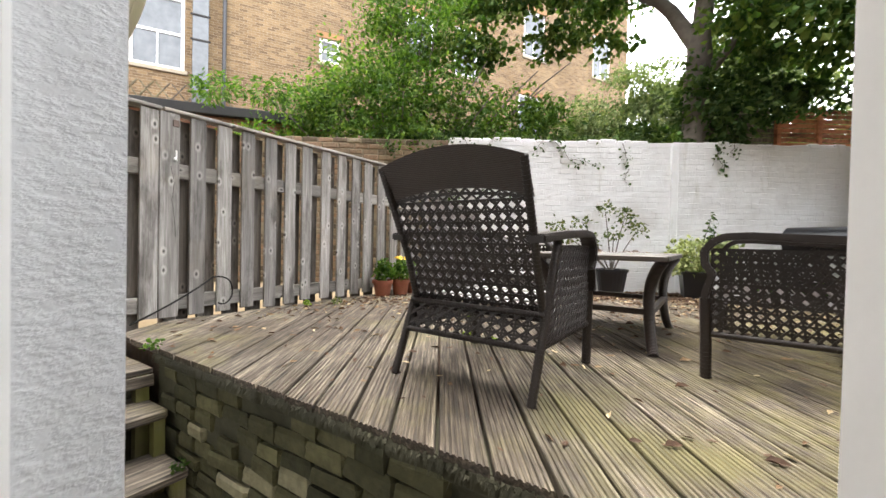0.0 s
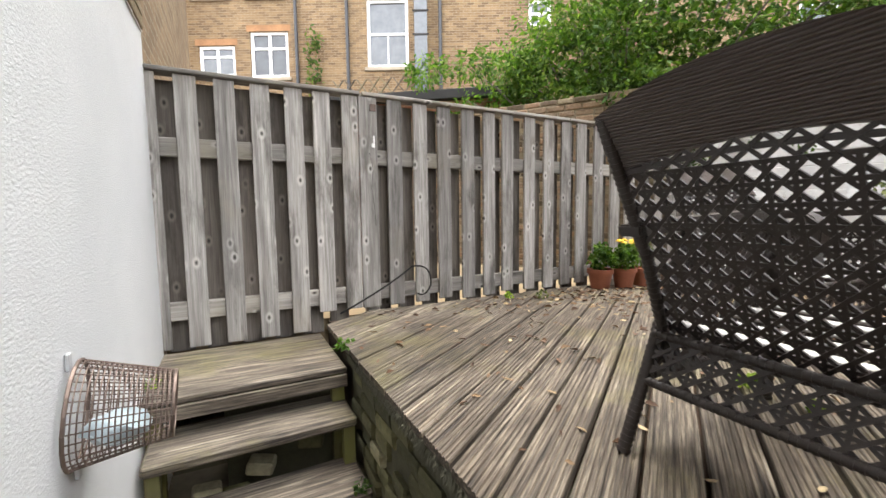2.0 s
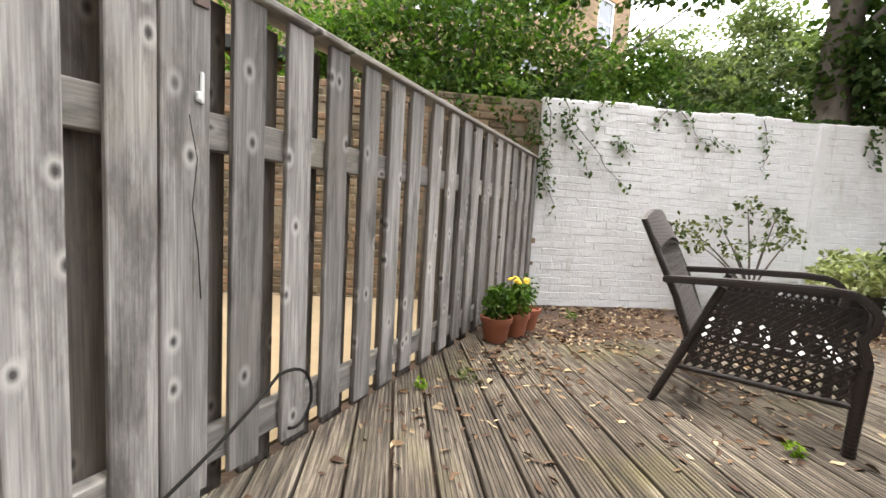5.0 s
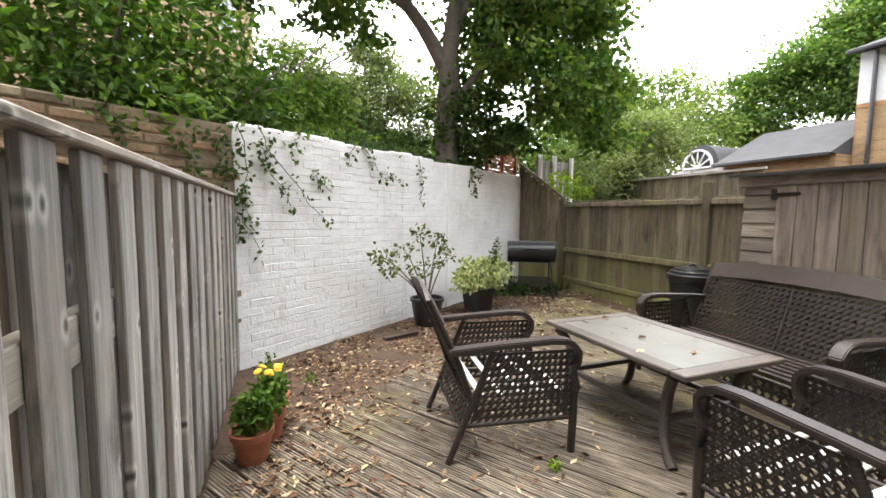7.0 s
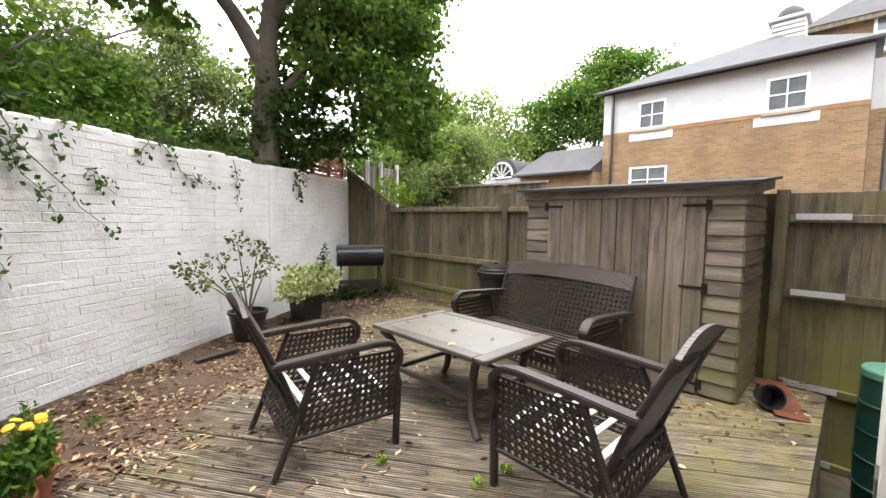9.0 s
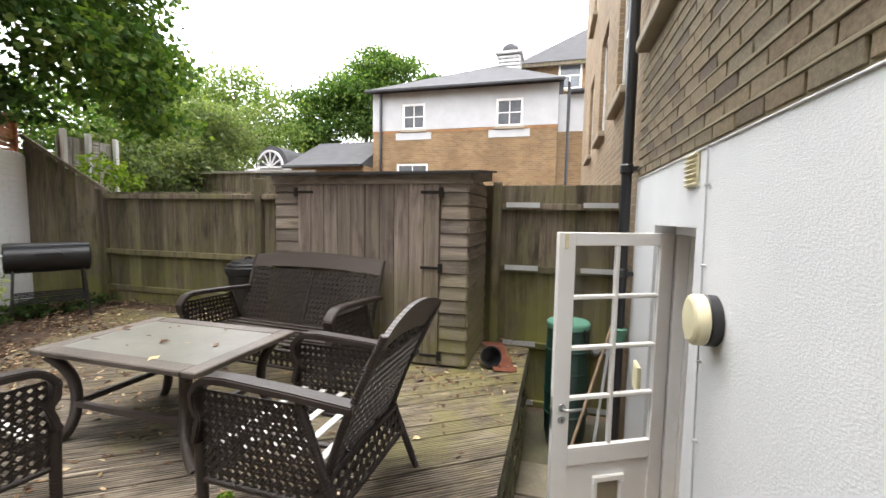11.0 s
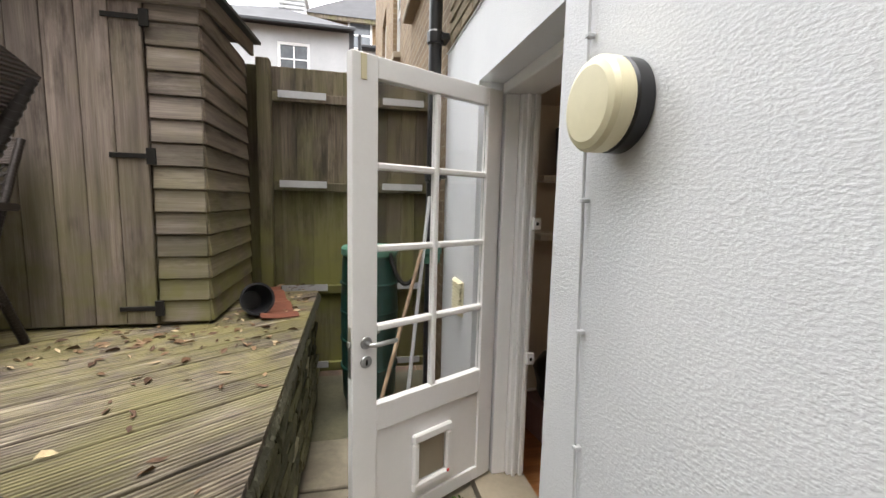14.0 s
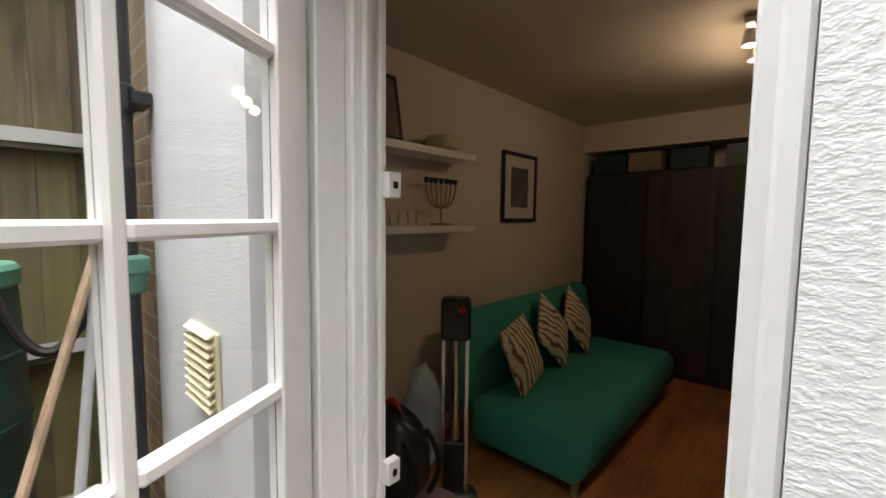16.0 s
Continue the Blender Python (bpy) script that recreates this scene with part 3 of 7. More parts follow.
slab("ceiling", RX0 - 0.12, RX1 + 0.12, RY1 - 0.12, ROOM_Y, CEIL, CEIL + 0.05, PLASTER, "plain matt ceiling", "ceiling")
slab("wall_bulkhead", RX0, RX1 - 0.002, RY1 + 0.002, RY1 + 0.53, 1.89, CEIL - 0.001, PLASTER, "plain plaster bulkhead over the wardrobe", "wall")
slab("baseboard", RX1 - 0.014, RX1 - 0.001, RY1, ROOM_Y - 0.02, FZ + 0.001, FZ + 0.10, WHITE, "white painted skirting board", "baseboard")


# ---- decking: boards laid square to the whitewashed wall ----
U, V = Vector((-SA, CA)), Vector((CA, SA))
DECK_Y = 0.855
W0 = Vector((FX, 4.735))     # where the whitewashed wall meets the fence
deck = tagged(thing("floor_deck", pose(0, 0, 0), "", ""), "weathered grooved timber decking, mossy and strewn with leaves", "decking", kind="structure")
PITCH = 0.146


def board_profile(w, n=8):
    """Cross-section of a grooved board: across, height."""
    out = []
    g = w / n
    for i in range(n):
        a = -w / 2 + g * i
        out += [(a + g * 0.05, -0.005), (a + g * 0.22, 0.0), (a + g * 0.70, 0.0), (a + g * 0.86, -0.005)]
    return out


def deck_board(v0, end):
    prof = board_profile(PITCH - 0.010)
    pts = []
    for x, h in [(-PITCH / 2 + 0.005, -0.03)] + prof + [(PITCH / 2 - 0.005, -0.03)]:
        v = v0 + x
        # along U from the passage edge to the far end or the fence
        s0 = (DECK_Y - v * SA) / CA
        s0 = max(s0, (v * CA - 1.62) / SA)
        s1 = min(end, (v * CA - (FX + 0.006)) / SA)
        pts.append((v, s0, s1, h))
    if pts[0][2] - pts[0][1] < 0.12 or pts[-1][2] - pts[-1][1] < 0.12:
        return
    bm = bmesh.new()
    rise = rng.uniform(-0.003, 0.003)
    a, b = [], []
    for v, s0, s1, h in pts:
        p, q = V * v + U * s0, V * v + U * s1
        a.append(bm.verts.new((p.x, p.y, Z + h + rise)))
        b.append(bm.verts.new((q.x, q.y, Z + h + rise)))
    for i in range(len(a) - 1):
        bm.faces.new((a[i], a[i + 1], b[i + 1], b[i]))
    bm.faces.new(a[::-1])
    bm.faces.new(b)
    bm.faces.new((a[0], b[0], b[-1], a[-1]))
    bmesh.ops.recalc_face_normals(bm, faces=bm.faces)
    # centre the mesh on its board with the grain along local y
    m = Matrix.Translation((V.x * v0, V.y * v0, 0)) @ Matrix.Rotation(radians(WALL_A), 4, "Z")
    bmesh.ops.transform(bm, matrix=m.inverted(), verts=bm.verts)
    ob = part("deck_board", bm, DECK, deck)
    ob.matrix_basis = m


wall_s = U.dot(W0)
for i in range(-25, 40):
    deck_board(i * PITCH, wall_s - 1.25 - 0.06 * rng.random())

# mossy retaining wall below the deck's edge, with a dark rim
retaining = slab("wall_retaining", -2.47, 1.60, DECK_Y + 0.03, DECK_Y + 0.25, -0.12, Z - 0.035, MORTAR_DARK, "low mossy brick retaining wall under the deck", "wall")
slab("trim_deck_edge", -2.47, 1.62, DECK_Y + 0.004, DECK_Y + 0.028, Z - 0.085, Z - 0.033, MORTAR_DARK, "rotten dark batten under the deck edge", "trim", 0.006)
rb = bpy.data.meshes.new("retaining brick")
_b = boxm(-0.108, 0.108, -0.02, 0.02, -0.036, 0.036, 0.010)
for v in _b.verts:
    v.co += Vector((rng.uniform(-0.008, 0.008), rng.uniform(-0.006, 0.006), rng.uniform(-0.006, 0.006)))
_b.to_mesh(rb)
_b.free()
rb.materials.append(BRICK_MOSS)
for k in range(9):
    x = -2.36 + (0.11 if k % 2 else 0)
    while x < 1.5:
        s = rng.uniform(0.55, 1.12)
        if rng.random() > 0.07:
            share("brick", rb, retaining, pose(x + 0.11 * s, DECK_Y + 0.026 + rng.uniform(-0.012, 0.010), 0.03 + 0.076 * k + rng.uniform(-0.006, 0.006), rng.uniform(-3, 3), rng.uniform(-2, 2), rng.uniform(-4, 4)) @ Matrix.Diagonal((s, 1, rng.uniform(0.8, 1.12), 1)))
        x += 0.222 * s
# moss and roots hanging from the deck edge
def wisps(name, x0, x1, count, z, mat, label):
    vv, ff = [], []
    for i in range(count):
        x, l = rng.uniform(x0, x1), rng.uniform(0.01, 0.045)
        y = DECK_Y + rng.uniform(-0.012, 0.012)
        zz = z + rng.uniform(-0.02, 0.004)
        d = rng.uniform(-0.012, 0.012)
        k = len(vv)
        vv += [(x, y, zz), (x + 0.014, y - 0.004, zz), (x + d + 0.007, y - 0.01, zz - l)]
        ff.append((k, k + 1, k + 2))
    me = bpy.data.meshes.new(name)
    me.from_pydata(vv, [], ff)
    me.materials.append(mat)
    return tagged(new(name, me), label, "moss", kind="stuff")


wisps("moss", -2.45, 1.6, 2200, Z - 0.02, MORTAR_DARK, "dark moss hanging from the deck edge")

# steps and landing
landing = thing("landing", pose(0, 0, 0), "weathered timber landing beside the fence", "landing")
for j in range(5):
    p = part("plank", boxm(-0.065, 0.065, -0.425, 0.425, -0.028, 0, 0.004), DECK, landing)
    p.matrix_basis = pose(-3.075 + 0.138 * j, 0.428, 0.64)
part("plank", boxm(-2.462, -2.44, 0.005, 0.85, 0.55, 0.607), DECK, landing)
part("post", boxm(-2.52, -2.47, 0.78, 0.84, -0.075, 0.61), FENCE_DARK, landing)
part("post", boxm(-2.52, -2.47, 0.01, 0.07, -0.075, 0.61), FENCE_DARK, landing)
part("riser", boxm(-3.1, -2.6, 0.3, 0.82, -0.075, 0.60), MORTAR_DARK, landing)
for n_, (x1, z1) in enumerate(((-2.262, 0.47), (-2.045, 0.243))):
    st = thing("step", pose(0, 0, 0), "worn mossy timber step with open riser", "step", "steps up to the deck")
    t = part("tread", boxm(-0.155, 0.155, -0.415, 0.415, -0.05, 0, 0.012), DECK, st)
    t.matrix_basis = pose(x1 - 0.155, 0.435, z1, 0, 0, 0.8)
    for yy in (0.03, 0.79):
        part("support", boxm(x1 - 0.07, x1 - 0.02, yy, yy + 0.05, -0.075, z1 - 0.048), FENCE_DARK, st)
    for k in range(7):
        br = part("brick", boxm(-0.05, 0.05, -0.06, 0.06, -0.03, 0.03, 0.01), BRICK_MOSS, st)
        br.matrix_basis = pose(x1 - 0.24, 0.10 + 0.115 * k, -0.035 + max(0, z1 - 0.12) * rng.random(), rng.uniform(-9, 9), rng.uniform(-9, 9), rng.uniform(-20, 20))

# ---- hit and miss boundary fence ----
CRACK = [(1.191, 1.815), (1.213, 1.707), (1.2, 1.579), (1.216, 1.468), (1.224, 1.33)]
fence = thing("fence_west", pose(0, 0, 0), "silvered hit and miss timber fence with gate panel", "fence")
# far edge of each front board along the fence
FY = [0.043, 0.234, 0.425, 0.611, 0.799, 0.966, 1.145, 1.273, 1.453, 1.649, 1.839, 2.042, 2.232, 2.409, 2.632, 2.837, 3.032, 3.213, 3.43, 3.646, 3.853, 4.055, 4.285, 4.51, 4.72]
for k, y in enumerate(FY):
    w = {0: 0.062, 7: 0.124}.get(k, 0.107 + 0.0016 * max(0, k - 13))
    z0 = 0.655 if y < 0.85 else Z + 0.008 + rng.uniform(0, 0.02)
    b = boxm(-0.011, 0.011, -w / 2, w / 2, z0 - 1.4, 2.18 - 1.4, 0.003)
    o = part("fence_board", b, FENCE_GREY, fence)
    o.matrix_basis = pose(FX - 0.011 + (0.006 if k == 7 else 0), y - w / 2, 1.4, 0, rng.uniform(-0.25, 0.25), rng.uniform(-0.8, 0.8))
    if k + 1 < len(FY) and k != 6:
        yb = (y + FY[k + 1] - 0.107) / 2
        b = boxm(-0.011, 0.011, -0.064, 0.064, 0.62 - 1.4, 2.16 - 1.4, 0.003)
        # back board behind the gap, its shade put into the colour
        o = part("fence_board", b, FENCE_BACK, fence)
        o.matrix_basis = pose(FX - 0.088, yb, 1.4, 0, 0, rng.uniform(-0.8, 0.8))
for a, b in ((0.0, 1.16), (1.17, 3.0), (3.0, 4.72)):
    for zr in (1.79, 0.864):
        part("rail", boxm(FX - 0.074, FX - 0.024, a, b - 0.002, zr - 0.052, zr + 0.052, 0.004), FENCE_GREY_X, fence)
    part("cap", boxm(FX - 0.10, FX + 0.02, a, b - 0.003, 2.185, 2.208, 0.004), FENCE_GREY_X, fence)
for y in (1.19, 4.66):
    part("post", boxm(FX - 0.115, FX - 0.03, y, y + 0.085, 0.3, 2.18, 0.004), FENCE_GREY, fence)
crack = bmesh.new()
for (ya, za), (yb, zb) in zip(CRACK, CRACK[1:]):
    bar(crack, (FX + 0.0065, ya + 0.025, za), (FX + 0.0065, yb + 0.025, zb), 0.003, 0.002)
part("crack", crack, IRON, fence, "long dark split in a board")
lb = bmesh.new()
box(lb, FX + 0.0065, FX + 0.016, 1.225, 1.265, 2.09, 2.135, 0.002)
part("bracket", lb, WIRE, fence, "small metal corner bracket")
lb = bmesh.new()
box(lb, FX + 0.0065, FX + 0.014, 1.242, 1.254, 1.85, 1.93, 0.003)
box(lb, FX + 0.0065, FX + 0.020, 1.230, 1.246, 1.852, 1.878, 0.004)
part("latch", lb, WHITE, fence, "white metal gate latch")
hook = bmesh.new()
tube(hook, bow((FX + 0.03, 0.98, Z + 0.01), (FX + 0.05, 1.3, 0.90), (FX + 0.03, 1.50, 1.035), 8) + bow((FX + 0.03, 1.50, 1.035), (FX + 0.03, 1.66, 1.05), (FX + 0.04, 1.64, 0.89), 8)[1:] + bow((FX + 0.04, 1.64, 0.89), (FX + 0.04, 1.6, 0.80), (FX + 0.05, 1.53, 0.84), 6)[1:], 0.006, 6)
tagged(part("hook_pole", hook, IRON, None), "black bent metal hook leaning on fence", "hook")

# ---- whitewashed brick wall and old brick wall ----
wall_white = new("wall_white")
wall_white.matrix_basis = pose(W0.x, W0.y, Z - 0.07, 0, 0, WALL_A)
tagged(wall_white, "whitewashed old brick garden wall, stained", "wall", kind="structure")
LEN = 5.68
part("wall_core", boxm(0, LEN, 0.0, 0.22, 0, 2.11), WHITEWASH, wall_white)
wb = []
for k in range(4):
    _b = bmesh.new()
    box(_b, -0.118, 0.118, -0.008, 0.02, -0.0362, 0.0362, 0.0055)
    for v in _b.verts:
        v.co += Vector((rng.uniform(-0.002, 0.002), rng.uniform(-0.004, 0.003), rng.uniform(-0.004, 0.004)))
    me = bpy.data.meshes.new("white brick")
    _b.to_mesh(me)
    _b.free()
    me.materials.append(WHITEWASH)
    wb.append(me)
rest = bmesh.new()
for k in range(28):
    x = 0.112 + (0.113 if k % 2 else 0)
    z = 0.04 + 0.0755 * k
    while x < LEN - 0.1:
        m = pose(x, 0.0052 + rng.uniform(-0.0015, 0.002), z + 0.012 * math.sin(x * 1.3 + k * 0.1), rng.uniform(-2.5, 2.5), rng.uniform(-0.9, 0.9), rng.uniform(-0.7, 0.7))
        if x < 2.55:
            share("brick", rng.choice(wb), wall_white, m)
        else:
            t = bmesh.new()
            t.from_mesh(rng.choice(wb))
            bmesh.ops.transform(t, matrix=m, verts=t.verts)
            vm = {}
            for v in t.verts:
                vm[v] = rest.verts.new(v.co)
            for f in t.faces:
                rest.faces.new([vm[v] for v in f.verts])
            t.free()
        x += 0.226
tagged(part("bricks_far", rest, WHITEWASH, wall_white), kind="stuff")
part("pilaster", boxm(3.13, 3.24, -0.022, 0.01, 0, 2.10, 0.012), WHITEWASH, wall_white)
# uneven broken coping
cop = bmesh.new()
x = 0.0
while x < LEN:
    w = rng.uniform(0.07, 0.24)
    box(cop, x, min(x + w - 0.003, LEN), -0.008 + rng.uniform(0, 0.012), 0.225, 2.08, 2.115 + 0.03 * math.sin(x * 2.1) ** 2 + rng.uniform(0.0, 0.022), 0.016)
    x += w
part("coping", cop, WHITEWASH, wall_white)

wall_old = new("wall_old")
wall_old.matrix_basis = pose(W0.x, W0.y, 0.35, 0, 0, WALL_A)
tagged(wall_old, "old rough brick wall of the next garden", "wall", kind="structure")
part("wall_core", boxm(-4.4, -0.004, 0.012, 0.24, 0, 2.42), MORTAR_OLD, wall_old)
ob_ = bmesh.new()
for k in range(32):
    x = -4.3 + (0.12 if k % 2 else 0)
    while x < -0.12:
        l = rng.choice((0.21, 0.21, 0.105, 0.19)) * rng.uniform(0.92, 1.06)
        h = rng.uniform(0.029, 0.034)
        z = 0.03 + 0.076 * k + rng.uniform(-0.004, 0.004) + 0.01 * math.sin(x * 2.3)
        if rng.random() > 0.04:
            box(ob_, x, x + l, rng.uniform(-0.006, 0.010), 0.06, z - h, z + h, 0.009)
        x += l + rng.uniform(0.008, 0.016)
tagged(part("bricks", ob_, BRICK_OLD, wall_old), kind="stuff")
slab("pavement_next", -8.0, FX - 0.12, 0.0, 4.2, 0.3, 0.70, SANDSTONE, "pale yellow paving of the next garden", "paving")

# ---- featheredge fence on the far side ----
fence_e = thing("fence_east", pose(0, 0, 0), "mossy brown featheredge timber fence", "fence")
FEX = 2.13
y = 2.0
while y < 7.2:
    o = part("fence_board", box(bmesh.new(), -0.012, 0.006, -0.062, 0.062, -0.76, 0.80, 0.003), FENCE_DARK, fence_e)
    o.matrix_basis = pose(FEX + 0.02, y, 1.52 + rng.uniform(-0.012, 0.012), 0, 0, 4)
    y += 0.112
for zr, h in ((2.26, 0.035), (1.44, 0.04), (0.90, 0.04)):
    part("rail", boxm(FEX - 0.045, FEX + 0.004, 2.0, 7.22, zr - h, zr + h, 0.006), FENCE_DARK, fence_e)
for y in (4.42, 7.2, 2.4):
    part("post", boxm(FEX - 0.07, FEX + 0.03, y - 0.05, y + 0.05, 0.6, 2.50 if y < 5 else 2.35, 0.006), FENCE_DARK, fence_e)
part("gravel_board", boxm(FEX - 0.02, FEX + 0.01, 2.0, 7.2, 0.66, 0.85, 0.004), FENCE_DARK, fence_e)

fence_r = thing("fence_corner", pose(1.60, 7.95, 0, 0, 0, math.degrees(math.atan2(-0.72, 0.55))), "dark raked fence panel between wall and fence", "fence")
L_ = math.hypot(0.72, 0.55)
n_ = 8
for k in range(n_):
    x = L_ * (k + 0.5) / n_
    top = 3.05 - 0.72 * x / L_
    o = part("fence_board", boxm(-0.058, 0.058, -0.01, 0.01, 0.66, top, 0.003), FENCE_DARK, fence_r)
    o.matrix_basis = pose(x, 0, 0)
cp = bmesh.new()
bar(cp, (-0.02, 0, 3.09), (L_ + 0.02, 0, 2.35), 0.07, 0.05)
part("cap", cp, FENCE_DARK, fence_r)

# orange slatted fence above the white wall
fence_o = thing("fence_slatted", pose(W0.x, W0.y, 0, 0, 0, WALL_A), "orange stained slatted panel above garden wall", "fence")
for k in range(8):
    z0 = 2.86 + 0.07 * k
    part("slat", boxm(4.90, 6.05, 0.30, 0.318, z0, z0 + 0.058, 0.003), FENCE_ORANGE, fence_o)
    if k < 8:
        part("slat", boxm(3.7, 4.85, 0.33, 0.348, z0, z0 + 0.058, 0.003), FENCE_DARK, fence_o)
for x in (4.87, 5.48, 6.06):
    part("post", boxm(x - 0.03, x + 0.03, 0.27, 0.34, 2.0, 3.44, 0.004), FENCE_ORANGE, fence_o)

# ---- side fence by the passage ----
fence_s = thing("fence_south", pose(0, 0, 0), "brown board fence with galvanised straps", "fence")
SX = 1.85
for k in range(20):
    o = part("fence_board", boxm(-0.012, 0.012, -0.0585, 0.055, -1.18, 1.18, 0.003), FENCE_DARK, fence_s)
    o.matrix_basis = pose(SX + 0.03, 0.06 + 0.113 * k, 1.2, 0, 0, 3)
for zr in (2.17, 1.52, 0.72, 0.09):
    part("rail", boxm(SX - 0.03, SX + 0.015, 0.01, 1.18, zr - 0.045, zr + 0.02, 0.004), FENCE_DARK, fence_s)
    part("strap", boxm(SX - 0.036, SX - 0.031, 0.80, 1.14, zr - 0.020, zr + 0.031), GALV, fence_s, "bright galvanised strap")
    part("strap", boxm(SX - 0.036, SX - 0.031, 0.06, 0.38, zr - 0.020, zr + 0.031), GALV, fence_s, "bright galvanised strap")
part("post", boxm(SX - 0.075, SX + 0.02, 1.19, 1.28, -0.04, 2.41, 0.006), FENCE_DARK, fence_s)

# ---- shed ----
shed = thing("shed", pose(0.86, 1.34, Z), "weathered wooden shed with double doors and felt roof", "shed")
SW, SD, SH = 1.86, 0.86, 1.62
part("body", boxm(0.02, SD, 0.02, SW - 0.02, 0.0, SH + 0.02), SHED_WOOD, shed)
for k in range(14):
    z0 = 0.02 + 0.114 * k
    for a, b in ((0.0, 0.235), (1.61, SW)):
        bm = bmesh.new()
        box(bm, -0.004, 0.02, a - 0.93, b - 0.93, 0, 0.110, 0.004)
        for v in bm.verts:
            if v.co.z < 0.05 and v.co.x < 0.01:
                v.co.x -= 0.012
        o = part("cladding_board", bm, SHED_WOOD, shed)
        o.matrix_basis = pose(0, 0.93, z0)
    bm = bmesh.new()
    box(bm, -SD / 2, SD / 2, -0.004, 0.02, 0, 0.110, 0.004)
    for v in bm.verts:
        if v.co.z < 0.05 and v.co.y < 0.01:
            v.co.y -= 0.012
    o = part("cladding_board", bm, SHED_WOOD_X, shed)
    o.matrix_basis = pose(SD / 2, 0, z0)
for d, (a, b) in enumerate(((0.24, 0.92), (0.925, 1.605))):
    door = new("door")
    door.parent = shed
    w = (b - a) / 5
    for k in range(5):
        o = part("plank", boxm(-0.012, 0.012, -w / 2 + 0.002, w / 2 - 0.002, -0.78, 0.79, 0.003), SHED_DOOR, door)
        o.matrix_basis = pose(-0.018, a + w * (k + 0.5), 0.80)
    for zz in (0.10, 0.86, 1.50):
        hy = 0.235 if d == 0 else 1.61
        s = 1 if d == 0 else -1
        hb = bmesh.new()
        y0, y1 = sorted((hy, hy + s * 0.17))
        box(hb, -0.038, -0.030, y0, y1, zz - 0.012, zz + 0.012, 0.002)
        y0, y1 = sorted((hy - s * 0.03, hy + s * 0.012))
        box(hb, -0.040, -0.030, y0, y1, zz - 0.04, zz + 0.04, 0.002)
        part("hinge", hb, IRON, door, "black strap hinge")
roof = bmesh.new()
for v in ((-0.09, -0.09, SH + 0.03), (0.98, -0.09, SH + 0.14), (0.98, SW + 0.09, SH + 0.14), (-0.09, SW + 0.09, SH + 0.03)):
    roof.verts.new(v)
roof.verts.ensure_lookup_table()
f = roof.faces.new(roof.verts)
r_ = bmesh.ops.extrude_face_region(roof, geom=[f])
bmesh.ops.translate(roof, vec=(0, 0, 0.022), verts=[v for v in r_["geom"] if isinstance(v, bmesh.types.BMVert)])
bmesh.ops.recalc_face_normals(roof, faces=roof.faces)
part("roof", roof, FELT, shed, "black roofing felt")
part("fascia", boxm(-0.045, -0.02, -0.03, SW + 0.03, SH - 0.05, SH + 0.035, 0.004), SHED_WOOD, shed)
fa = bmesh.new()
bar(fa, (-0.05, -0.035, SH - 0.005), (0.95, -0.035, SH + 0.10), 0.022, 0.09)
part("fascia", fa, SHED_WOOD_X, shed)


# ---- wicker furniture ----
def lattice(bm, quad, cell=0.05, w=0.009, t=0.005):
    """An open cane weave on a four-cornered patch: crossing diagonals and cross strands."""
    a, b, c, d = [Vector(p) for p in quad]          # bottom left, bottom right, top right, top left
    wid, hei = (b - a).length, (d - a).length
    nx, ny = max(2, round(wid / cell)), max(2, round(hei / cell))
    nrm = (b - a).cross(d - a).normalized()

    def at(x, y):
        p = a.lerp(b, x / nx)
        q = d.lerp(c, x / nx)
        return p.lerp(q, y / ny)

    def strand(x0, y0, x1, y1, w, off):
        n = max(1, int(max(abs(x1 - x0), abs(y1 - y0)) / 4))
        for i in range(n):
            p = at(x0 + (x1 - x0) * i / n, y0 + (y1 - y0) * i / n) + nrm * off
            q = at(x0 + (x1 - x0) * (i + 1) / n, y0 + (y1 - y0) * (i + 1) / n) + nrm * off
            if (q - p).length > 1e-4:
                bar(bm, p, q, w, t, nrm)
    for j in range(ny + 1):
        strand(0, j, nx, j, w, 0)
    for i in range(nx + 1):
        strand(i, 0, i, ny, w, 0)
    # diagonals through the middles of the cell sides: an open diamond in each cell
    for k in range(-ny, nx + ny):
        q = k + 0.5
        x0, x1 = max(0, q), min(nx, q + ny)
        if x1 > x0:
            strand(x0, x0 - q, x1, x1 - q, w, 0.003)
            strand(x0, ny - (x0 - q), x1, ny - (x1 - q), w, -0.003)
    return bm


def wrapped(name, pts, r, parent, r2=None):
    """A tube wound with wicker strand."""
    bm = bmesh.new()
    tube(bm, pts, r, 8, r2)
    # windings
    pts = [Vector(p) for p in pts]
    for p, q in zip(pts, pts[1:]):
        d = q - p
        n = max(1, int(d.length / 0.016))
        for i in range(n):
            c0 = p + d * ((i + 0.25) / n)
            tube(bm, [c0, c0 + d.normalized() * 0.008], r * 1.13, 8)
    return smooth(part(name, bm, WICKER, parent), 50)


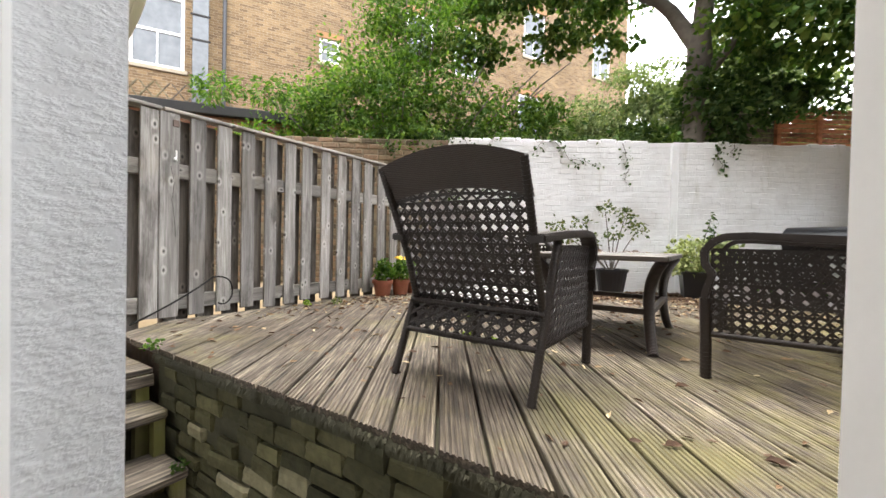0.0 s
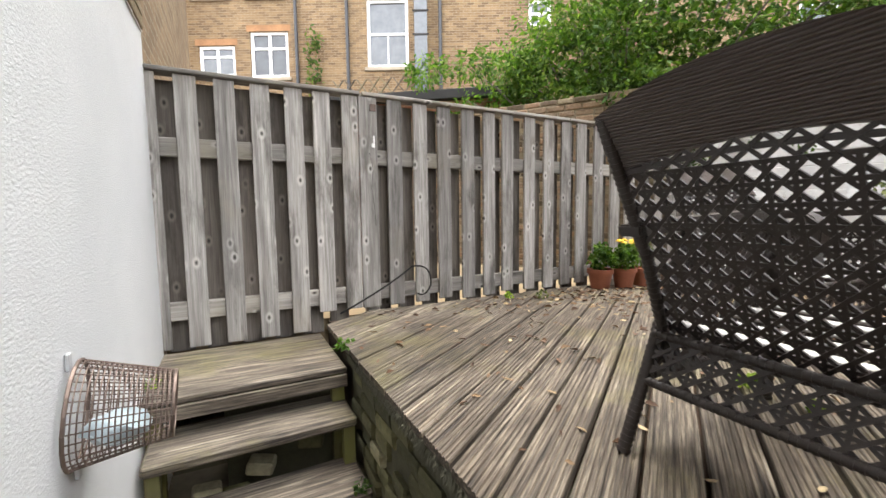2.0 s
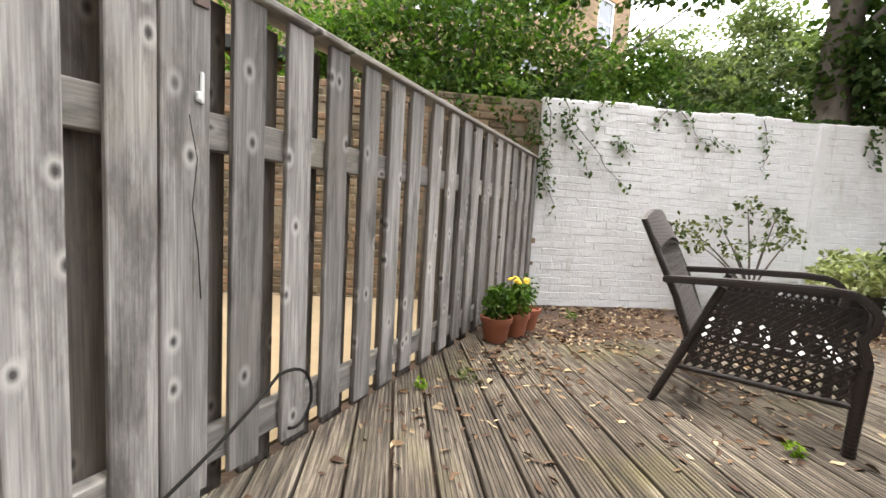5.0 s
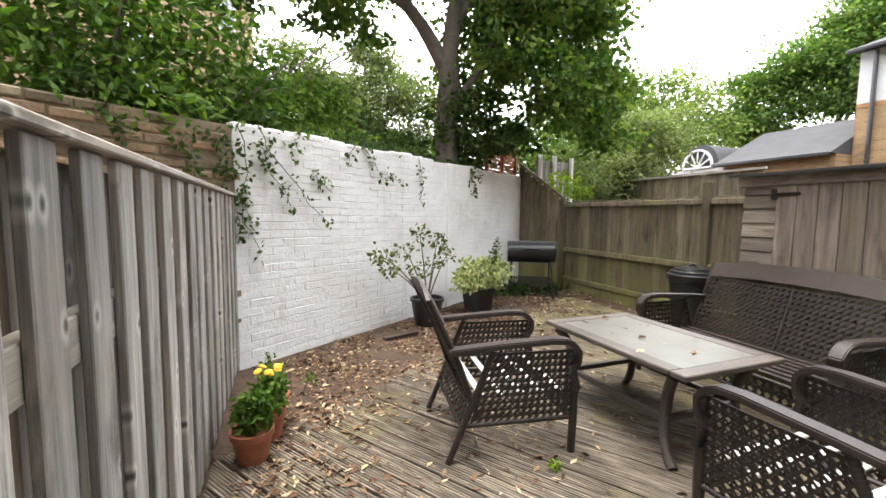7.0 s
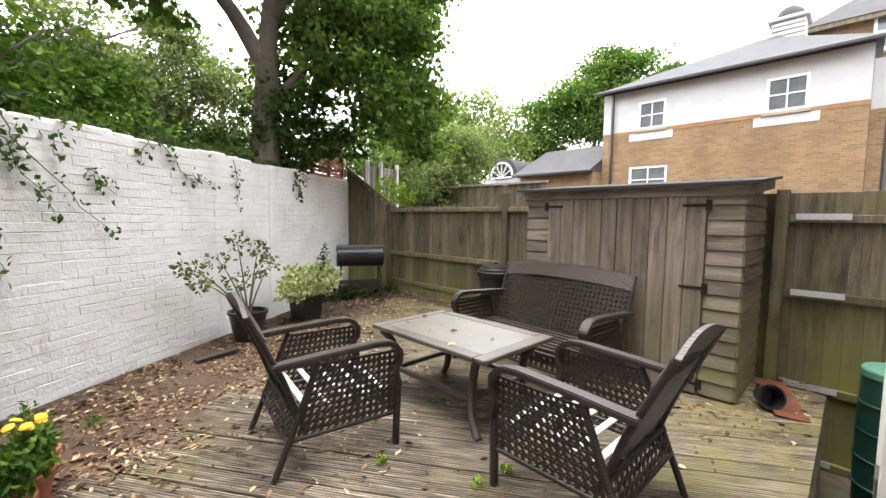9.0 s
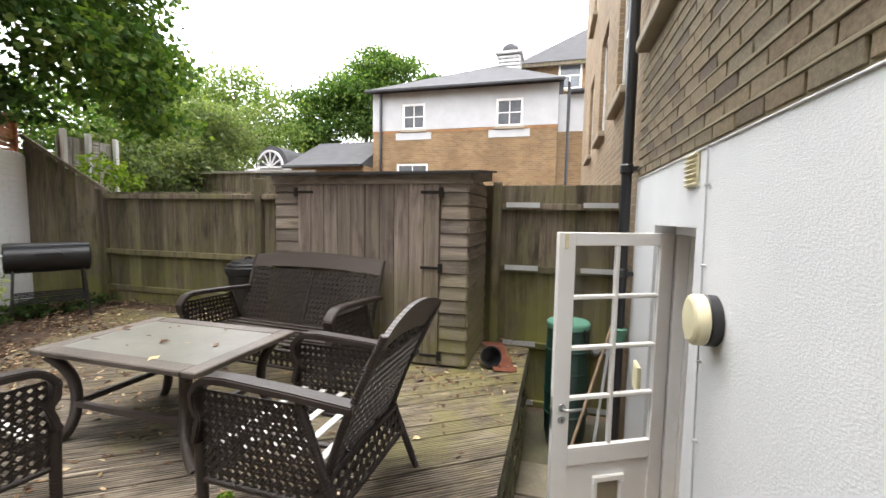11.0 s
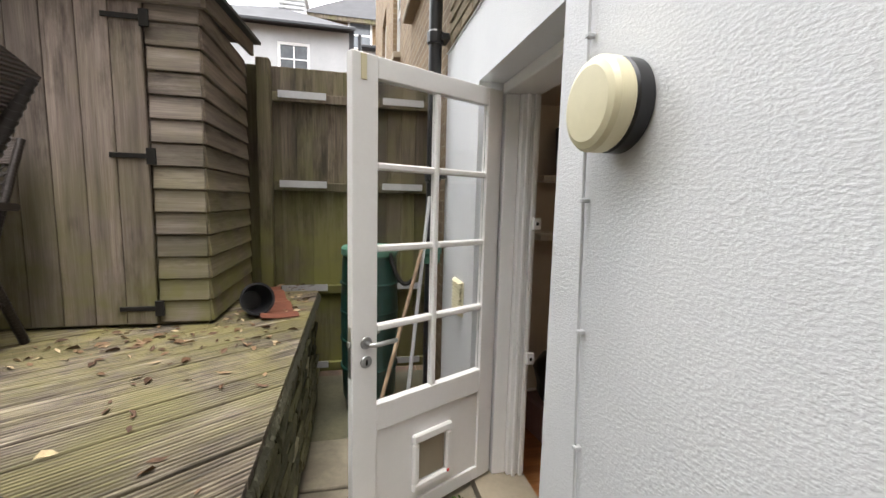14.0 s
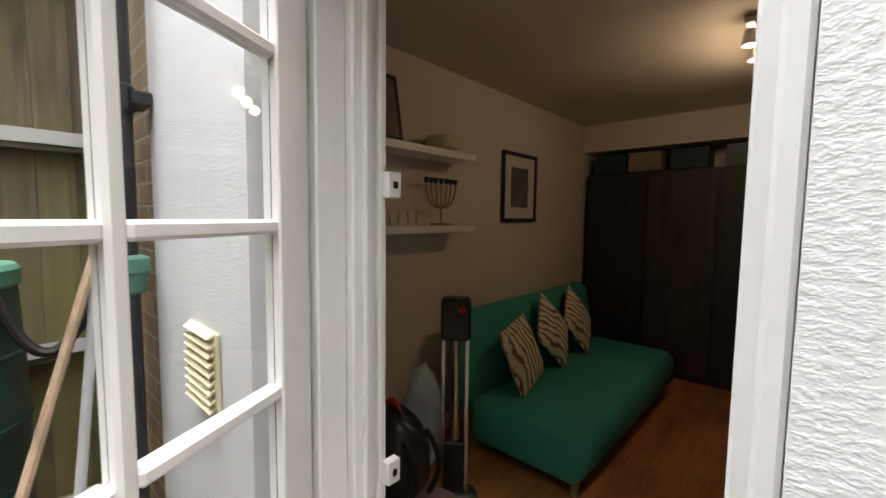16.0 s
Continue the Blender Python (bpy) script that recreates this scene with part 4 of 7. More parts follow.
def arched_band(w, y0, z0, y1, z1, rise, t=0.022, n=16):
    """The solid curved top band of a back, from the weave up to an arched rim."""
    bm = bmesh.new()
    rows = []
    for i in range(n + 1):
        x = -w / 2 + w * i / n
        k = 1 - (2 * i / n - 1) ** 2
        lo = (x, y0, z0 + rise * 0.75 * k)
        hi = (x, y1, z1 + rise * k)
        rows.append([bm.verts.new((lo[0], lo[1] + t / 2, lo[2])), bm.verts.new((hi[0], hi[1] + t / 2, hi[2])),
                     bm.verts.new((hi[0], hi[1] - t / 2, hi[2])), bm.verts.new((lo[0], lo[1] - t / 2, lo[2]))])
    for a, b in zip(rows, rows[1:]):
        for k in range(4):
            bm.faces.new((a[k], a[(k + 1) % 4], b[(k + 1) % 4], b[k]))
    bm.faces.new(rows[0])
    bm.faces.new(rows[-1][::-1])
    bmesh.ops.recalc_face_normals(bm, faces=bm.faces)
    return bm


def wicker_seat(name, m, w, label, category, group, halves=1):
    """An armchair or a settee, w wide, facing local +y, feet on z = 0."""
    ob = thing(name, m, label, category, group)
    h = w / 2
    yr, zr = (-0.475, 0.882) if halves == 1 else (-0.445, 0.905)     # where the back posts end
    for s in (-1, 1):
        x = s * (h - 0.03)
        wrapped("leg", [(x, -0.36, 0), (x, -0.27, 0.22), (x, -0.12, 0.60)], 0.017, ob)
        leg = bow((x, 0.345, 0), (x, 0.35, 0.22), (x, 0.355, 0.36), 4)
        wrapped("leg", leg, 0.021, ob, 0.024)
        # arm: broad band from the back, rolled down in front
        ab = bmesh.new()
        path = [(-0.36, 0.605), (-0.1, 0.625), (0.2, 0.64), (0.29, 0.635)] + [(0.33, 0.615), (0.365, 0.57), (0.36, 0.51), (0.33, 0.47), (0.345, 0.42), (0.36, 0.36)]
        rows = []
        for i, (y, z) in enumerate(path):
            a, b = path[max(0, i - 1)], path[min(len(path) - 1, i + 1)]
            d = Vector((b[0] - a[0], b[1] - a[1])).normalized()
            nx_, nz_ = -d.y, d.x
            t = 0.016
            rows.append([ab.verts.new((x + q * 0.036, y + e * nx_ * t, z + e * nz_ * t)) for q, e in ((-1, -1), (1, -1), (1, 1), (-1, 1))])
        for a, b in zip(rows, rows[1:]):
            for k in range(4):
                ab.faces.new((a[k], a[(k + 1) % 4], b[(k + 1) % 4], b[k]))
        ab.faces.new(rows[0])
        ab.faces.new(rows[-1][::-1])
        bmesh.ops.recalc_face_normals(ab, faces=ab.faces)
        bmesh.ops.bevel(ab, geom=ab.edges[:], offset=0.006, segments=2, affect="EDGES")
        smooth(part("armrest", ab, WICKER, ob), 35)
        # weave below the arm
        sp = bmesh.new()
        lattice(sp, [(x, -0.24, 0.20), (x, 0.335, 0.20), (x, 0.335, 0.58), (x, -0.13, 0.58)], 0.040, 0.0092)
        tagged(part("side_panel", sp, WICKER, ob), kind="stuff")
        wrapped("side_rail", [(x, -0.27, 0.20), (x, 0.345, 0.20)], 0.013, ob)
        # back post
        xb = s * (h - 0.045)
        wrapped("back_post", [(xb, -0.20, 0.24), (xb, -0.30, 0.52), (xb + s * 0.012, yr + 0.005, zr)], 0.015, ob)
    bw = w - 0.09
    zt, yt = (0.745, -0.395) if halves == 1 else (0.785, -0.396)
    for k in range(halves):
        a, b = -bw / 2 + bw * k / halves, -bw / 2 + bw * (k + 1) / halves
        bk = bmesh.new()
        tagged(part("back_weave", lattice(bk, [(a, -0.205, 0.30), (b, -0.205, 0.30), (b, yt, zt), (a, yt, zt)], 0.0425, 0.0092), WICKER, ob), kind="stuff")
    # weave under the arch
    ar = bmesh.new()
    n = 12
    for k in range(n if halves == 1 else 0):
        x0, x1 = -bw / 2 + bw * k / n, -bw / 2 + bw * (k + 1) / n
        r0, r1 = 0.05 * (1 - (2 * k / n - 1) ** 2), 0.05 * (1 - (2 * (k + 1) / n - 1) ** 2)
        bar(ar, (x0, -0.397, 0.75 + r0 * 0.5), (x1, -0.397, 0.75 + r1 * 0.5), 0.01, 0.012)
        bar(ar, (x0, -0.398, 0.75), (x1, -0.402, 0.76 + r1 * 0.7), 0.008, 0.008)
        bar(ar, (x1, -0.398, 0.75), (x0, -0.402, 0.76 + r0 * 0.7), 0.008, 0.008)
    if halves == 1:
        tagged(part("back_weave", ar, WICKER, ob), kind="stuff")
    else:
        wrapped("back_post", [(0, -0.205, 0.30), (0, yt, zt)], 0.013, ob)
    bd = smooth(part("top_band", arched_band(w - 0.05, yt, zt + 0.005, yr, zr, 0.062 if halves == 1 else 0.045), TOP_BAND, ob), 40)
    wrapped("back_rail", [(-bw / 2, -0.205, 0.295), (bw / 2, -0.205, 0.295)], 0.014, ob)
    # aprons
    for y, z0 in ((-0.285, 0.19), (0.345, 0.19)):
        ap = bmesh.new()
        lattice(ap, [(-h + 0.04, y, z0), (h - 0.04, y, z0), (h - 0.04, y + (0.04 if y < 0 else 0), 0.31), (-h + 0.04, y + (0.04 if y < 0 else 0), 0.31)], 0.05)
        tagged(part("apron", ap, WICKER, ob), kind="stuff")
        wrapped("apron_rail", [(-h + 0.03, y, z0), (h - 0.03, y, z0)], 0.012, ob)
        wrapped("apron_rail", [(-h + 0.03, y + (0.04 if y < 0 else 0), 0.315), (h - 0.03, y + (0.04 if y < 0 else 0), 0.315)], 0.012, ob)
    mat = STRAP if halves == 1 else WICKER
    n = 5 if halves == 1 else 7
    for k in range(n):
        y = -0.17 + 0.46 * k / (n - 1)
        part("seat_slat", boxm(-h + 0.04, h - 0.04, y - 0.019, y + 0.019, 0.335, 0.345, 0.003), mat, ob)
    for x in (-0.14, 0.14):
        part("seat_bar", boxm(x - 0.012, x + 0.012, -0.24, 0.34, 0.317, 0.333, 0.003), WICKER, ob)
    return ob


def top_band_material():
    mat, n, link, sh = material("closely woven wicker", 0.45)
    v = coords(n, link)
    wv = n.new("ShaderNodeTexWave")
    wv.bands_direction = "Z"
    wv.inputs["Scale"].default_value, wv.inputs["Distortion"].default_value = 46.0, 0.8
    link(v, wv.inputs["Vector"])
    link(mix(n, link, wv.outputs["Fac"], (0.034, 0.025, 0.022), (0.075, 0.057, 0.050)), sh.inputs["Base Color"])
    bump(n, link, sh, wv.outputs["Fac"], 0.7, 0.004)
    return mat


TOP_BAND = top_band_material()
GA = "wicker seats round the table"
chair_a = wicker_seat("armchair", pose(-0.86, 1.655, Z, 0, 0, -1), 0.70, "dark brown woven wicker armchair with bare seat straps", "chair", GA)
copy_thing(chair_a, pose(-1.585, 3.04, Z, 0, 0, -100))
wicker_seat("settee", pose(0.36, 2.76, Z, 0, 0, 86), 1.44, "dark brown wicker two seat settee before the shed", "settee", GA, 2)

# table
table = thing("coffee_table", pose(-0.59, 2.815, Z) @ Matrix.Diagonal((1, 0.955, 1, 1)), "low wicker edged table with leaf strewn stone inlay", "table", GA)
tb = bmesh.new()
for x0, x1, y0, y1 in ((-0.385, 0.385, -0.595, -0.50), (-0.385, 0.385, 0.50, 0.595), (-0.385, -0.29, -0.498, 0.498), (0.29, 0.385, -0.498, 0.498)):
    box(tb, x0, x1, y0, y1, 0.508, 0.54, 0.006)
part("border", tb, TABLE_EDGE, table, "woven brown border")
part("inlay", boxm(-0.288, 0.288, -0.497, 0.497, 0.512, 0.537), TABLE_TOP, table, "grey stone inlay")
for sx in (-1, 1):
    for sy in (-1, 1):
        lg = bmesh.new()
        x = 0.30 * sx
        pts = bow((x + 0.05 * sx, 0.50 * sy, 0.505), (x - 0.03 * sx, 0.40 * sy, 0.40), (x - 0.02 * sx, 0.40 * sy, 0.24), 7) + bow((x - 0.02 * sx, 0.40 * sy, 0.24), (x - 0.01 * sx, 0.40 * sy, 0.08), (x + 0.02 * sx, 0.50 * sy, 0.0), 6)[1:]
        tube(lg, pts, 0.031, 8, 0.028)
        smooth(part("leg", lg, TOP_BAND, table), 50)
st = bmesh.new()
bar(st, (-0.29, -0.40, 0.22), (-0.29, 0.40, 0.22), 0.03, 0.03)
part("stretcher", st, TOP_BAND, table)
st = bmesh.new()
bar(st, (0.29, -0.40, 0.22), (0.29, 0.40, 0.22), 0.03, 0.03)
part("stretcher", st, TOP_BAND, table)
for y in (-0.40, 0.40):
    st = bmesh.new()
    bar(st, (-0.28, y, 0.22), (0.28, y, 0.22), 0.03, 0.03)
    part("stretcher", st, TOP_BAND, table)

# ---- plants ----
def foliage(name, blobs, count, size, mat, parent, seed, label="", droop=0.3, long=1.6):
    """Many single leaves scattered through clumps (x, y, z, rx, ry, rz)."""
    g = np.random.default_rng(seed)
    vol = np.array([b[3] * b[4] * b[5] for b in blobs]) ** 0.75
    pick = g.choice(len(blobs), count, p=vol / vol.sum())
    B = np.array(blobs)[pick]
    d = g.normal(size=(count, 3))
    d /= np.linalg.norm(d, axis=1)[:, None]
    r = g.uniform(0.35, 1.0, (count, 1)) ** 0.5
    # ragged outline: sub-clumps push in and out
    wob = 1 + 0.28 * np.sin(d[:, :1] * 7 + pick[:, None]) * np.cos(d[:, 1:2] * 6 - pick[:, None] * 1.7) + 0.12 * g.normal(size=(count, 1))
    c = B[:, :3] + d * r * wob * B[:, 3:]
    if count > 3000:
        # sprays: leaves gathered in flat tiers with gaps between
        sub = g.integers(0, 22, count)
        u = g.normal(size=(len(blobs), 22, 3))
        u /= np.linalg.norm(u, axis=2)[:, :, None]
        q = u * g.uniform(0.35, 1.0, (len(blobs), 22, 1))
        near = g.normal(size=(count, 3)) * np.array([0.27, 0.27, 0.15])
        c = B[:, :3] + (q[pick, sub] + near) * B[:, 3:]
        d = q[pick, sub] + near * 1.5
        d /= np.linalg.norm(d, axis=1)[:, None] + 1e-9
    a = d + g.normal(size=(count, 3)) * 0.8
    a[:, 2] -= droop
    a /= np.linalg.norm(a, axis=1)[:, None]
    s = np.cross(a, g.normal(size=(count, 3)))
    s /= np.linalg.norm(s, axis=1)[:, None] + 1e-9
    nn = np.cross(a, s)
    l = size * g.uniform(0.6, 1.25, (count, 1))
    w = l / long / 2
    P = np.stack([c - a * l / 2, c + s * w + nn * w * 0.3, c + a * l / 2, c - s * w + nn * w * 0.3], 1).reshape(-1, 3)
    q = np.arange(count) * 4
    F = np.concatenate([np.stack([q, q + 1, q + 2], 1), np.stack([q, q + 2, q + 3], 1)])
    me = bpy.data.meshes.new(name)
    me.from_pydata(P.tolist(), [], F.tolist())
    me.materials.append(mat)
    ob = new(name, me)
    if parent:
        ob.parent = parent
    if label:
        ob["label"] = label
    return ob


def limbs(parent, base, tips, r, mat, name="stem", sag=0.15):
    bm = bmesh.new()
    for t in tips:
        b, t = Vector(base), Vector(t)
        mid = b.lerp(t, 0.5) + Vector((0, 0, sag * (t - b).length))
        tube(bm, bow(b, mid, t, 6), r, 6, r * 0.3)
    return part(name, bm, mat, parent)


# flower pots by the fence
def flower_pot(x, y, r, h, kind):
    ob = thing("flower_pot", pose(x, y, Z), {"yellow": "terracotta pot of yellow flowers", "green": "terracotta pot with bushy green plant", "thin": "terracotta pot with thin herb stems"}[kind], "plant pot", "pots by the fence")
    bm = lathe(bmesh.new(), [(r * 0.72, 0), (r * 0.95, h * 0.8), (r * 1.05, h * 0.8), (r * 1.06, h), (r * 0.95, h), (r * 0.93, h * 0.88), (0.0, h * 0.87)], 22)
    smooth(part("pot", bm, TERRACOTTA, ob), 40)
    k = round(x * 100) % 97
    if kind == "thin":
        limbs(ob, (0, 0, h * 0.85), [(rng.uniform(-0.07, 0.07), rng.uniform(-0.07, 0.07), h + rng.uniform(0.1, 0.28)) for i in range(9)], 0.003, LEAF_GREY, "stems")
        foliage("leaves", [(0, 0, h + 0.13, 0.08, 0.08, 0.13)], 160, 0.03, LEAF_BUSH, ob, k)
    else:
        foliage("leaves", [(0, 0, h + 0.08, 0.11, 0.11, 0.10), (0.03, -0.02, h + 0.15, 0.08, 0.08, 0.07)], 420, 0.05, LEAF_BUSH, ob, k)
    if kind == "yellow":
        for i in range(7):
            f = lathe(bmesh.new(), [(0.004, 0), (0.022, 0.004), (0.025, 0.009), (0.016, 0.016), (0.0, 0.018)], 10)
            o = part("flower", f, YELLOW, ob)
            o.matrix_basis = pose(rng.uniform(-0.06, 0.06), rng.uniform(-0.06, 0.06), h + 0.20 + rng.uniform(0, 0.04), rng.uniform(-30, 30), rng.uniform(-30, 30))


flower_pot(-2.955, 3.19, 0.105, 0.17, "green")
flower_pot(-2.885, 3.40, 0.10, 0.17, "yellow")
flower_pot(-2.87, 3.63, 0.105, 0.16, "thin")

# planters by the white wall
pl = thing("planter", pose(-0.20, 6.08, Z - 0.05, 0, 0, 12), "black square planter with variegated shrub", "planter")
bm = bmesh.new()
for k, (w, z) in enumerate(((0.135, 0), (0.165, 0.30), (0.175, 0.30), (0.175, 0.33), (0.15, 0.33), (0.14, 0.27))):
    for sx, sy in ((-1, -1), (1, -1), (1, 1), (-1, 1)):
        bm.verts.new((sx * w, sy * w, z))
bm.verts.ensure_lookup_table()
for k in range(5):
    for i in range(4):
        bm.faces.new([bm.verts[4 * k + i], bm.verts[4 * k + (i + 1) % 4], bm.verts[4 * k + 4 + (i + 1) % 4], bm.verts[4 * k + 4 + i]])
bm.faces.new([bm.verts[i] for i in (3, 2, 1, 0)])
bm.faces.new([bm.verts[i] for i in (20, 21, 22, 23)])
part("pot", bm, BLACK, pl)
limbs(pl, (0, 0, 0.28), [(0.3 * math.cos(a), 0.3 * math.sin(a), 0.55 + 0.2 * math.sin(a * 3)) for a in np.linspace(0, 5.6, 9)] + [(0.12, -0.25, 1.05)], 0.008, BARK)
foliage("leaves", [(0, 0, 0.52, 0.34, 0.30, 0.24), (-0.25, -0.05, 0.45, 0.2, 0.2, 0.16), (0.22, -0.1, 0.55, 0.24, 0.22, 0.22)], 1500, 0.075, LEAF_PALE, pl, 11)
foliage("spire_leaves", [(0.12, -0.25, 0.95, 0.05, 0.05, 0.12), (0.1, -0.2, 0.8, 0.05, 0.05, 0.10)], 60, 0.06, LEAF_DARK, pl, 12)

pl = thing("planter", pose(-1.13, 5.62, Z - 0.05), "black round tub with sparse camellia", "planter")
part("pot", lathe(bmesh.new(), [(0.15, 0), (0.20, 0.30), (0.215, 0.30), (0.215, 0.335), (0.19, 0.335), (0.185, 0.29), (0, 0.28)], 24), BLACK, pl)
tips = [(-0.55, -0.25, 0.75), (-0.35, -0.2, 0.95), (-0.1, 0.0, 1.12), (0.15, 0.05, 1.05), (0.3, 0.1, 0.85), (-0.2, -0.25, 0.7), (0.05, -0.15, 0.8), (-0.65, -0.3, 0.9)]
for tip in tips:
    limbs(pl, (0, 0, 0.25), [tip], 0.012, BARK)
foliage("leaves", [(x, y_, z, 0.14, 0.12, 0.11) for x, y_, z in tips], 420, 0.06, LEAF_GREY, pl, 13)

# ---- barrel barbecue in the corner ----
bbq = thing("barbecue", pose(1.16, 6.82, Z - 0.06, 0, 0, -28), "black steel barrel barbecue on folding legs", "barbecue")
prof = [(0.0, -0.40), (0.17, -0.40), (0.185, -0.385), (0.185, 0.385), (0.17, 0.40), (0.0, 0.40)]
smooth(part("barrel", lathe(bmesh.new(), prof, 24, pose(0, 0, 0.76, 0, 90, 0)), BLACK, bbq), 40)
hd = bmesh.new()
tube(hd, [(-0.12, -0.185, 0.80), (-0.12, -0.225, 0.82), (0.12, -0.225, 0.82), (0.12, -0.185, 0.80)], 0.01, 6)
part("handle", hd, IRON, bbq)
part("end_disc", lathe(bmesh.new(), [(0.0, 0), (0.05, 0), (0.05, 0.012), (0, 0.014)], 14, pose(-0.40, 0, 0.78, 0, -90, 0)), STEEL, bbq, "round steel vent disc")
for s in (-0.32, 0.32):
    for y_ in (-0.17, 0.17):
        lg = bmesh.new()
        tube(lg, [(s, y_ * 0.6, 0.62), (s * 1.12, y_ * 1.5, 0.0)], 0.014, 6)
        part("leg", lg, IRON, bbq)
for z_ in (0.22, 0.30):
    sh_ = bmesh.new()
    for y_ in (-0.18, -0.06, 0.06, 0.18):
        tube(sh_, [(-0.35, y_, z_), (0.35, y_, z_)], 0.008, 6)
    part("rack", sh_, IRON, bbq)
foliage("ground_ivy", [(1.3, 7.0, Z + 0.05, 0.7, 0.35, 0.12), (0.75, 6.95, Z + 0.04, 0.4, 0.25, 0.10)], 420, 0.09, LEAF_DARK, None, 14)
tagged(bpy.data.objects["ground_ivy"], "low dark ivy growing under the barbecue", "ivy", kind="stuff")

# dustbin
binn = thing("dustbin", pose(1.72, 4.28, Z - 0.05), "black plastic dustbin with domed lid", "bin")
smooth(part("body", lathe(bmesh.new(), [(0.19, 0), (0.235, 0.60), (0.25, 0.61), (0.25, 0.65), (0, 0.65)], 28), BLACK, binn), 40)
smooth(part("lid", lathe(bmesh.new(), [(0.262, 0.64), (0.265, 0.69), (0.24, 0.70), (0.235, 0.73), (0.20, 0.74), (0.19, 0.765), (0.10, 0.785), (0, 0.79)], 28), BLACK, binn), 40)
hb = bmesh.new()
tube(hb, bow((-0.06, 0, 0.775), (0, 0, 0.85), (0.06, 0, 0.775), 6), 0.012, 6)
part("handle", hb, BLACK, binn)

# ---- things on the house wall ----
lamp = thing("wall_lamp", pose(-0.612, 0.0, 1.642, -90, 0, 0) @ Matrix.Diagonal((1, 1, 0.84, 1)), "round cream bulkhead lamp with black base", "wall lamp")
smooth(part("base", lathe(bmesh.new(), [(0.098, 0.0), (0.104, 0.006), (0.104, 0.045), (0.098, 0.052), (0, 0.052)], 32), BLACK, lamp), 40)
smooth(part("shade", lathe(bmesh.new(), [(0.100, 0.053), (0.104, 0.06), (0.104, 0.098), (0.097, 0.111), (0.082, 0.118), (0, 0.121)], 32), CREAM, lamp), 22)
cb = bmesh.new()
tube(cb, [(-0.44, 0.014, LINE - 0.003), (-0.452, 0.013, 2.1), (-0.475, 0.013, 1.6), (-0.50, 0.013, 1.1), (-0.535, 0.013, 0.54), (-0.555, 0.013, 0.02)], 0.0045, 8)
cable = tagged(part("cable", cb, GALV, None), "grey painted cable clipped down white wall", "cable")
for z_ in (2.2, 1.85, 1.43, 1.08, 0.76, 0.42, 0.15):
    c = part("clip", boxm(-0.009, 0.007, 0.001, 0.022, -0.006, 0.006, 0.002), GALV, cable)
    c.matrix_basis = pose(-0.452 - (2.1 - z_) * 0.054, 0, z_)


def louvre_vent(x, z, w, h, label):
    v = thing("air_vent", pose(x, 0.0, z), label, "vent")
    fr = bmesh.new()
    box(fr, -w / 2, w / 2, 0.001, 0.012, -h / 2, h / 2, 0.003)
    part("frame", fr, CREAM, v)
    n = int(h / 0.022)
    for k in range(n):
        s = bmesh.new()
        bar(s, (-w / 2 + 0.012, 0.018, -h / 2 + (k + 0.6) * h / n), (w / 2 - 0.012, 0.018, -h / 2 + (k + 0.6) * h / n), 0.02, 0.006, (0, 0.6, 0.8))
        part("slat", s, CREAM, v)
    return v


louvre_vent(-0.215, 2.285, 0.17, 0.16, "cream plastic louvred vent high on wall")
louvre_vent(0.80, 0.87, 0.20, 0.20, "cream plastic louvred vent on white wall")

dp = thing("downpipe", pose(1.25, 0.085, 0), "black cast downpipe with brackets on house wall", "downpipe")
tb = bmesh.new()
tube(tb, [(0, 0, 0.05), (0, 0, 8.6)], 0.043, 14)
smooth(part("pipe", tb, PIPE, dp), 40)
for z_ in (1.55, 2.42, 4.2, 6.0):
    part("collar", lathe(bmesh.new(), [(0.048, z_), (0.055, z_ + 0.01), (0.055, z_ + 0.07), (0.048, z_ + 0.08)], 14), PIPE, dp)
    part("bracket", boxm(-0.06, 0.06, -0.083, -0.03, z_ + 0.02, z_ + 0.06, 0.004), PIPE, dp)
part("diverter", lathe(bmesh.new(), [(0.05, 1.0), (0.06, 1.01), (0.062, 1.06), (0.07, 1.07), (0.07, 1.11), (0.05, 1.12)], 18), GREEN_PALE, dp, "pale green rainwater diverter")
tb = bmesh.new()
tube(tb, [(1.40, 0.03, 0.1), (1.40, 0.03, 8.5)], 0.014, 8)
tagged(part("cable_conduit", tb, GALV, None), "thin grey conduit beside the downpipe", "cable")

# water butt, brooms, hose behind the door
wb_ = thing("water_butt", pose(1.44, 0.49, -0.066) @ Matrix.Diagonal((0.74, 0.74, 1, 1)), "dark green plastic water butt with pale lid", "water butt")
smooth(part("barrel", lathe(bmesh.new(), [(0.21, 0), (0.25, 0.10), (0.265, 0.4), (0.27, 0.75), (0.255, 1.08), (0.24, 1.12), (0, 1.12)], 30), GREEN, wb_), 40)
smooth(part("lid", lathe(bmesh.new(), [(0.255, 1.10), (0.265, 1.11), (0.265, 1.15), (0.25, 1.165), (0.10, 1.175), (0, 1.175)], 30), GREEN_PALE, wb_, "pale green lid"), 40)
for k in range(4):
    part("band", lathe(bmesh.new(), [(0.268, 0.30 + 0.2 * k), (0.276, 0.305 + 0.2 * k), (0.276, 0.315 + 0.2 * k), (0.268, 0.32 + 0.2 * k)], 30), GREEN, wb_)
hs = bmesh.new()
tube(hs, bow((1.30, 0.36, 1.06), (1.24, 0.27, 0.66), (1.26, 0.14, 1.04), 14), 0.014, 8)
tagged(part("hose", hs, IRON, None), "ribbed grey hose from butt to downpipe", "hose")
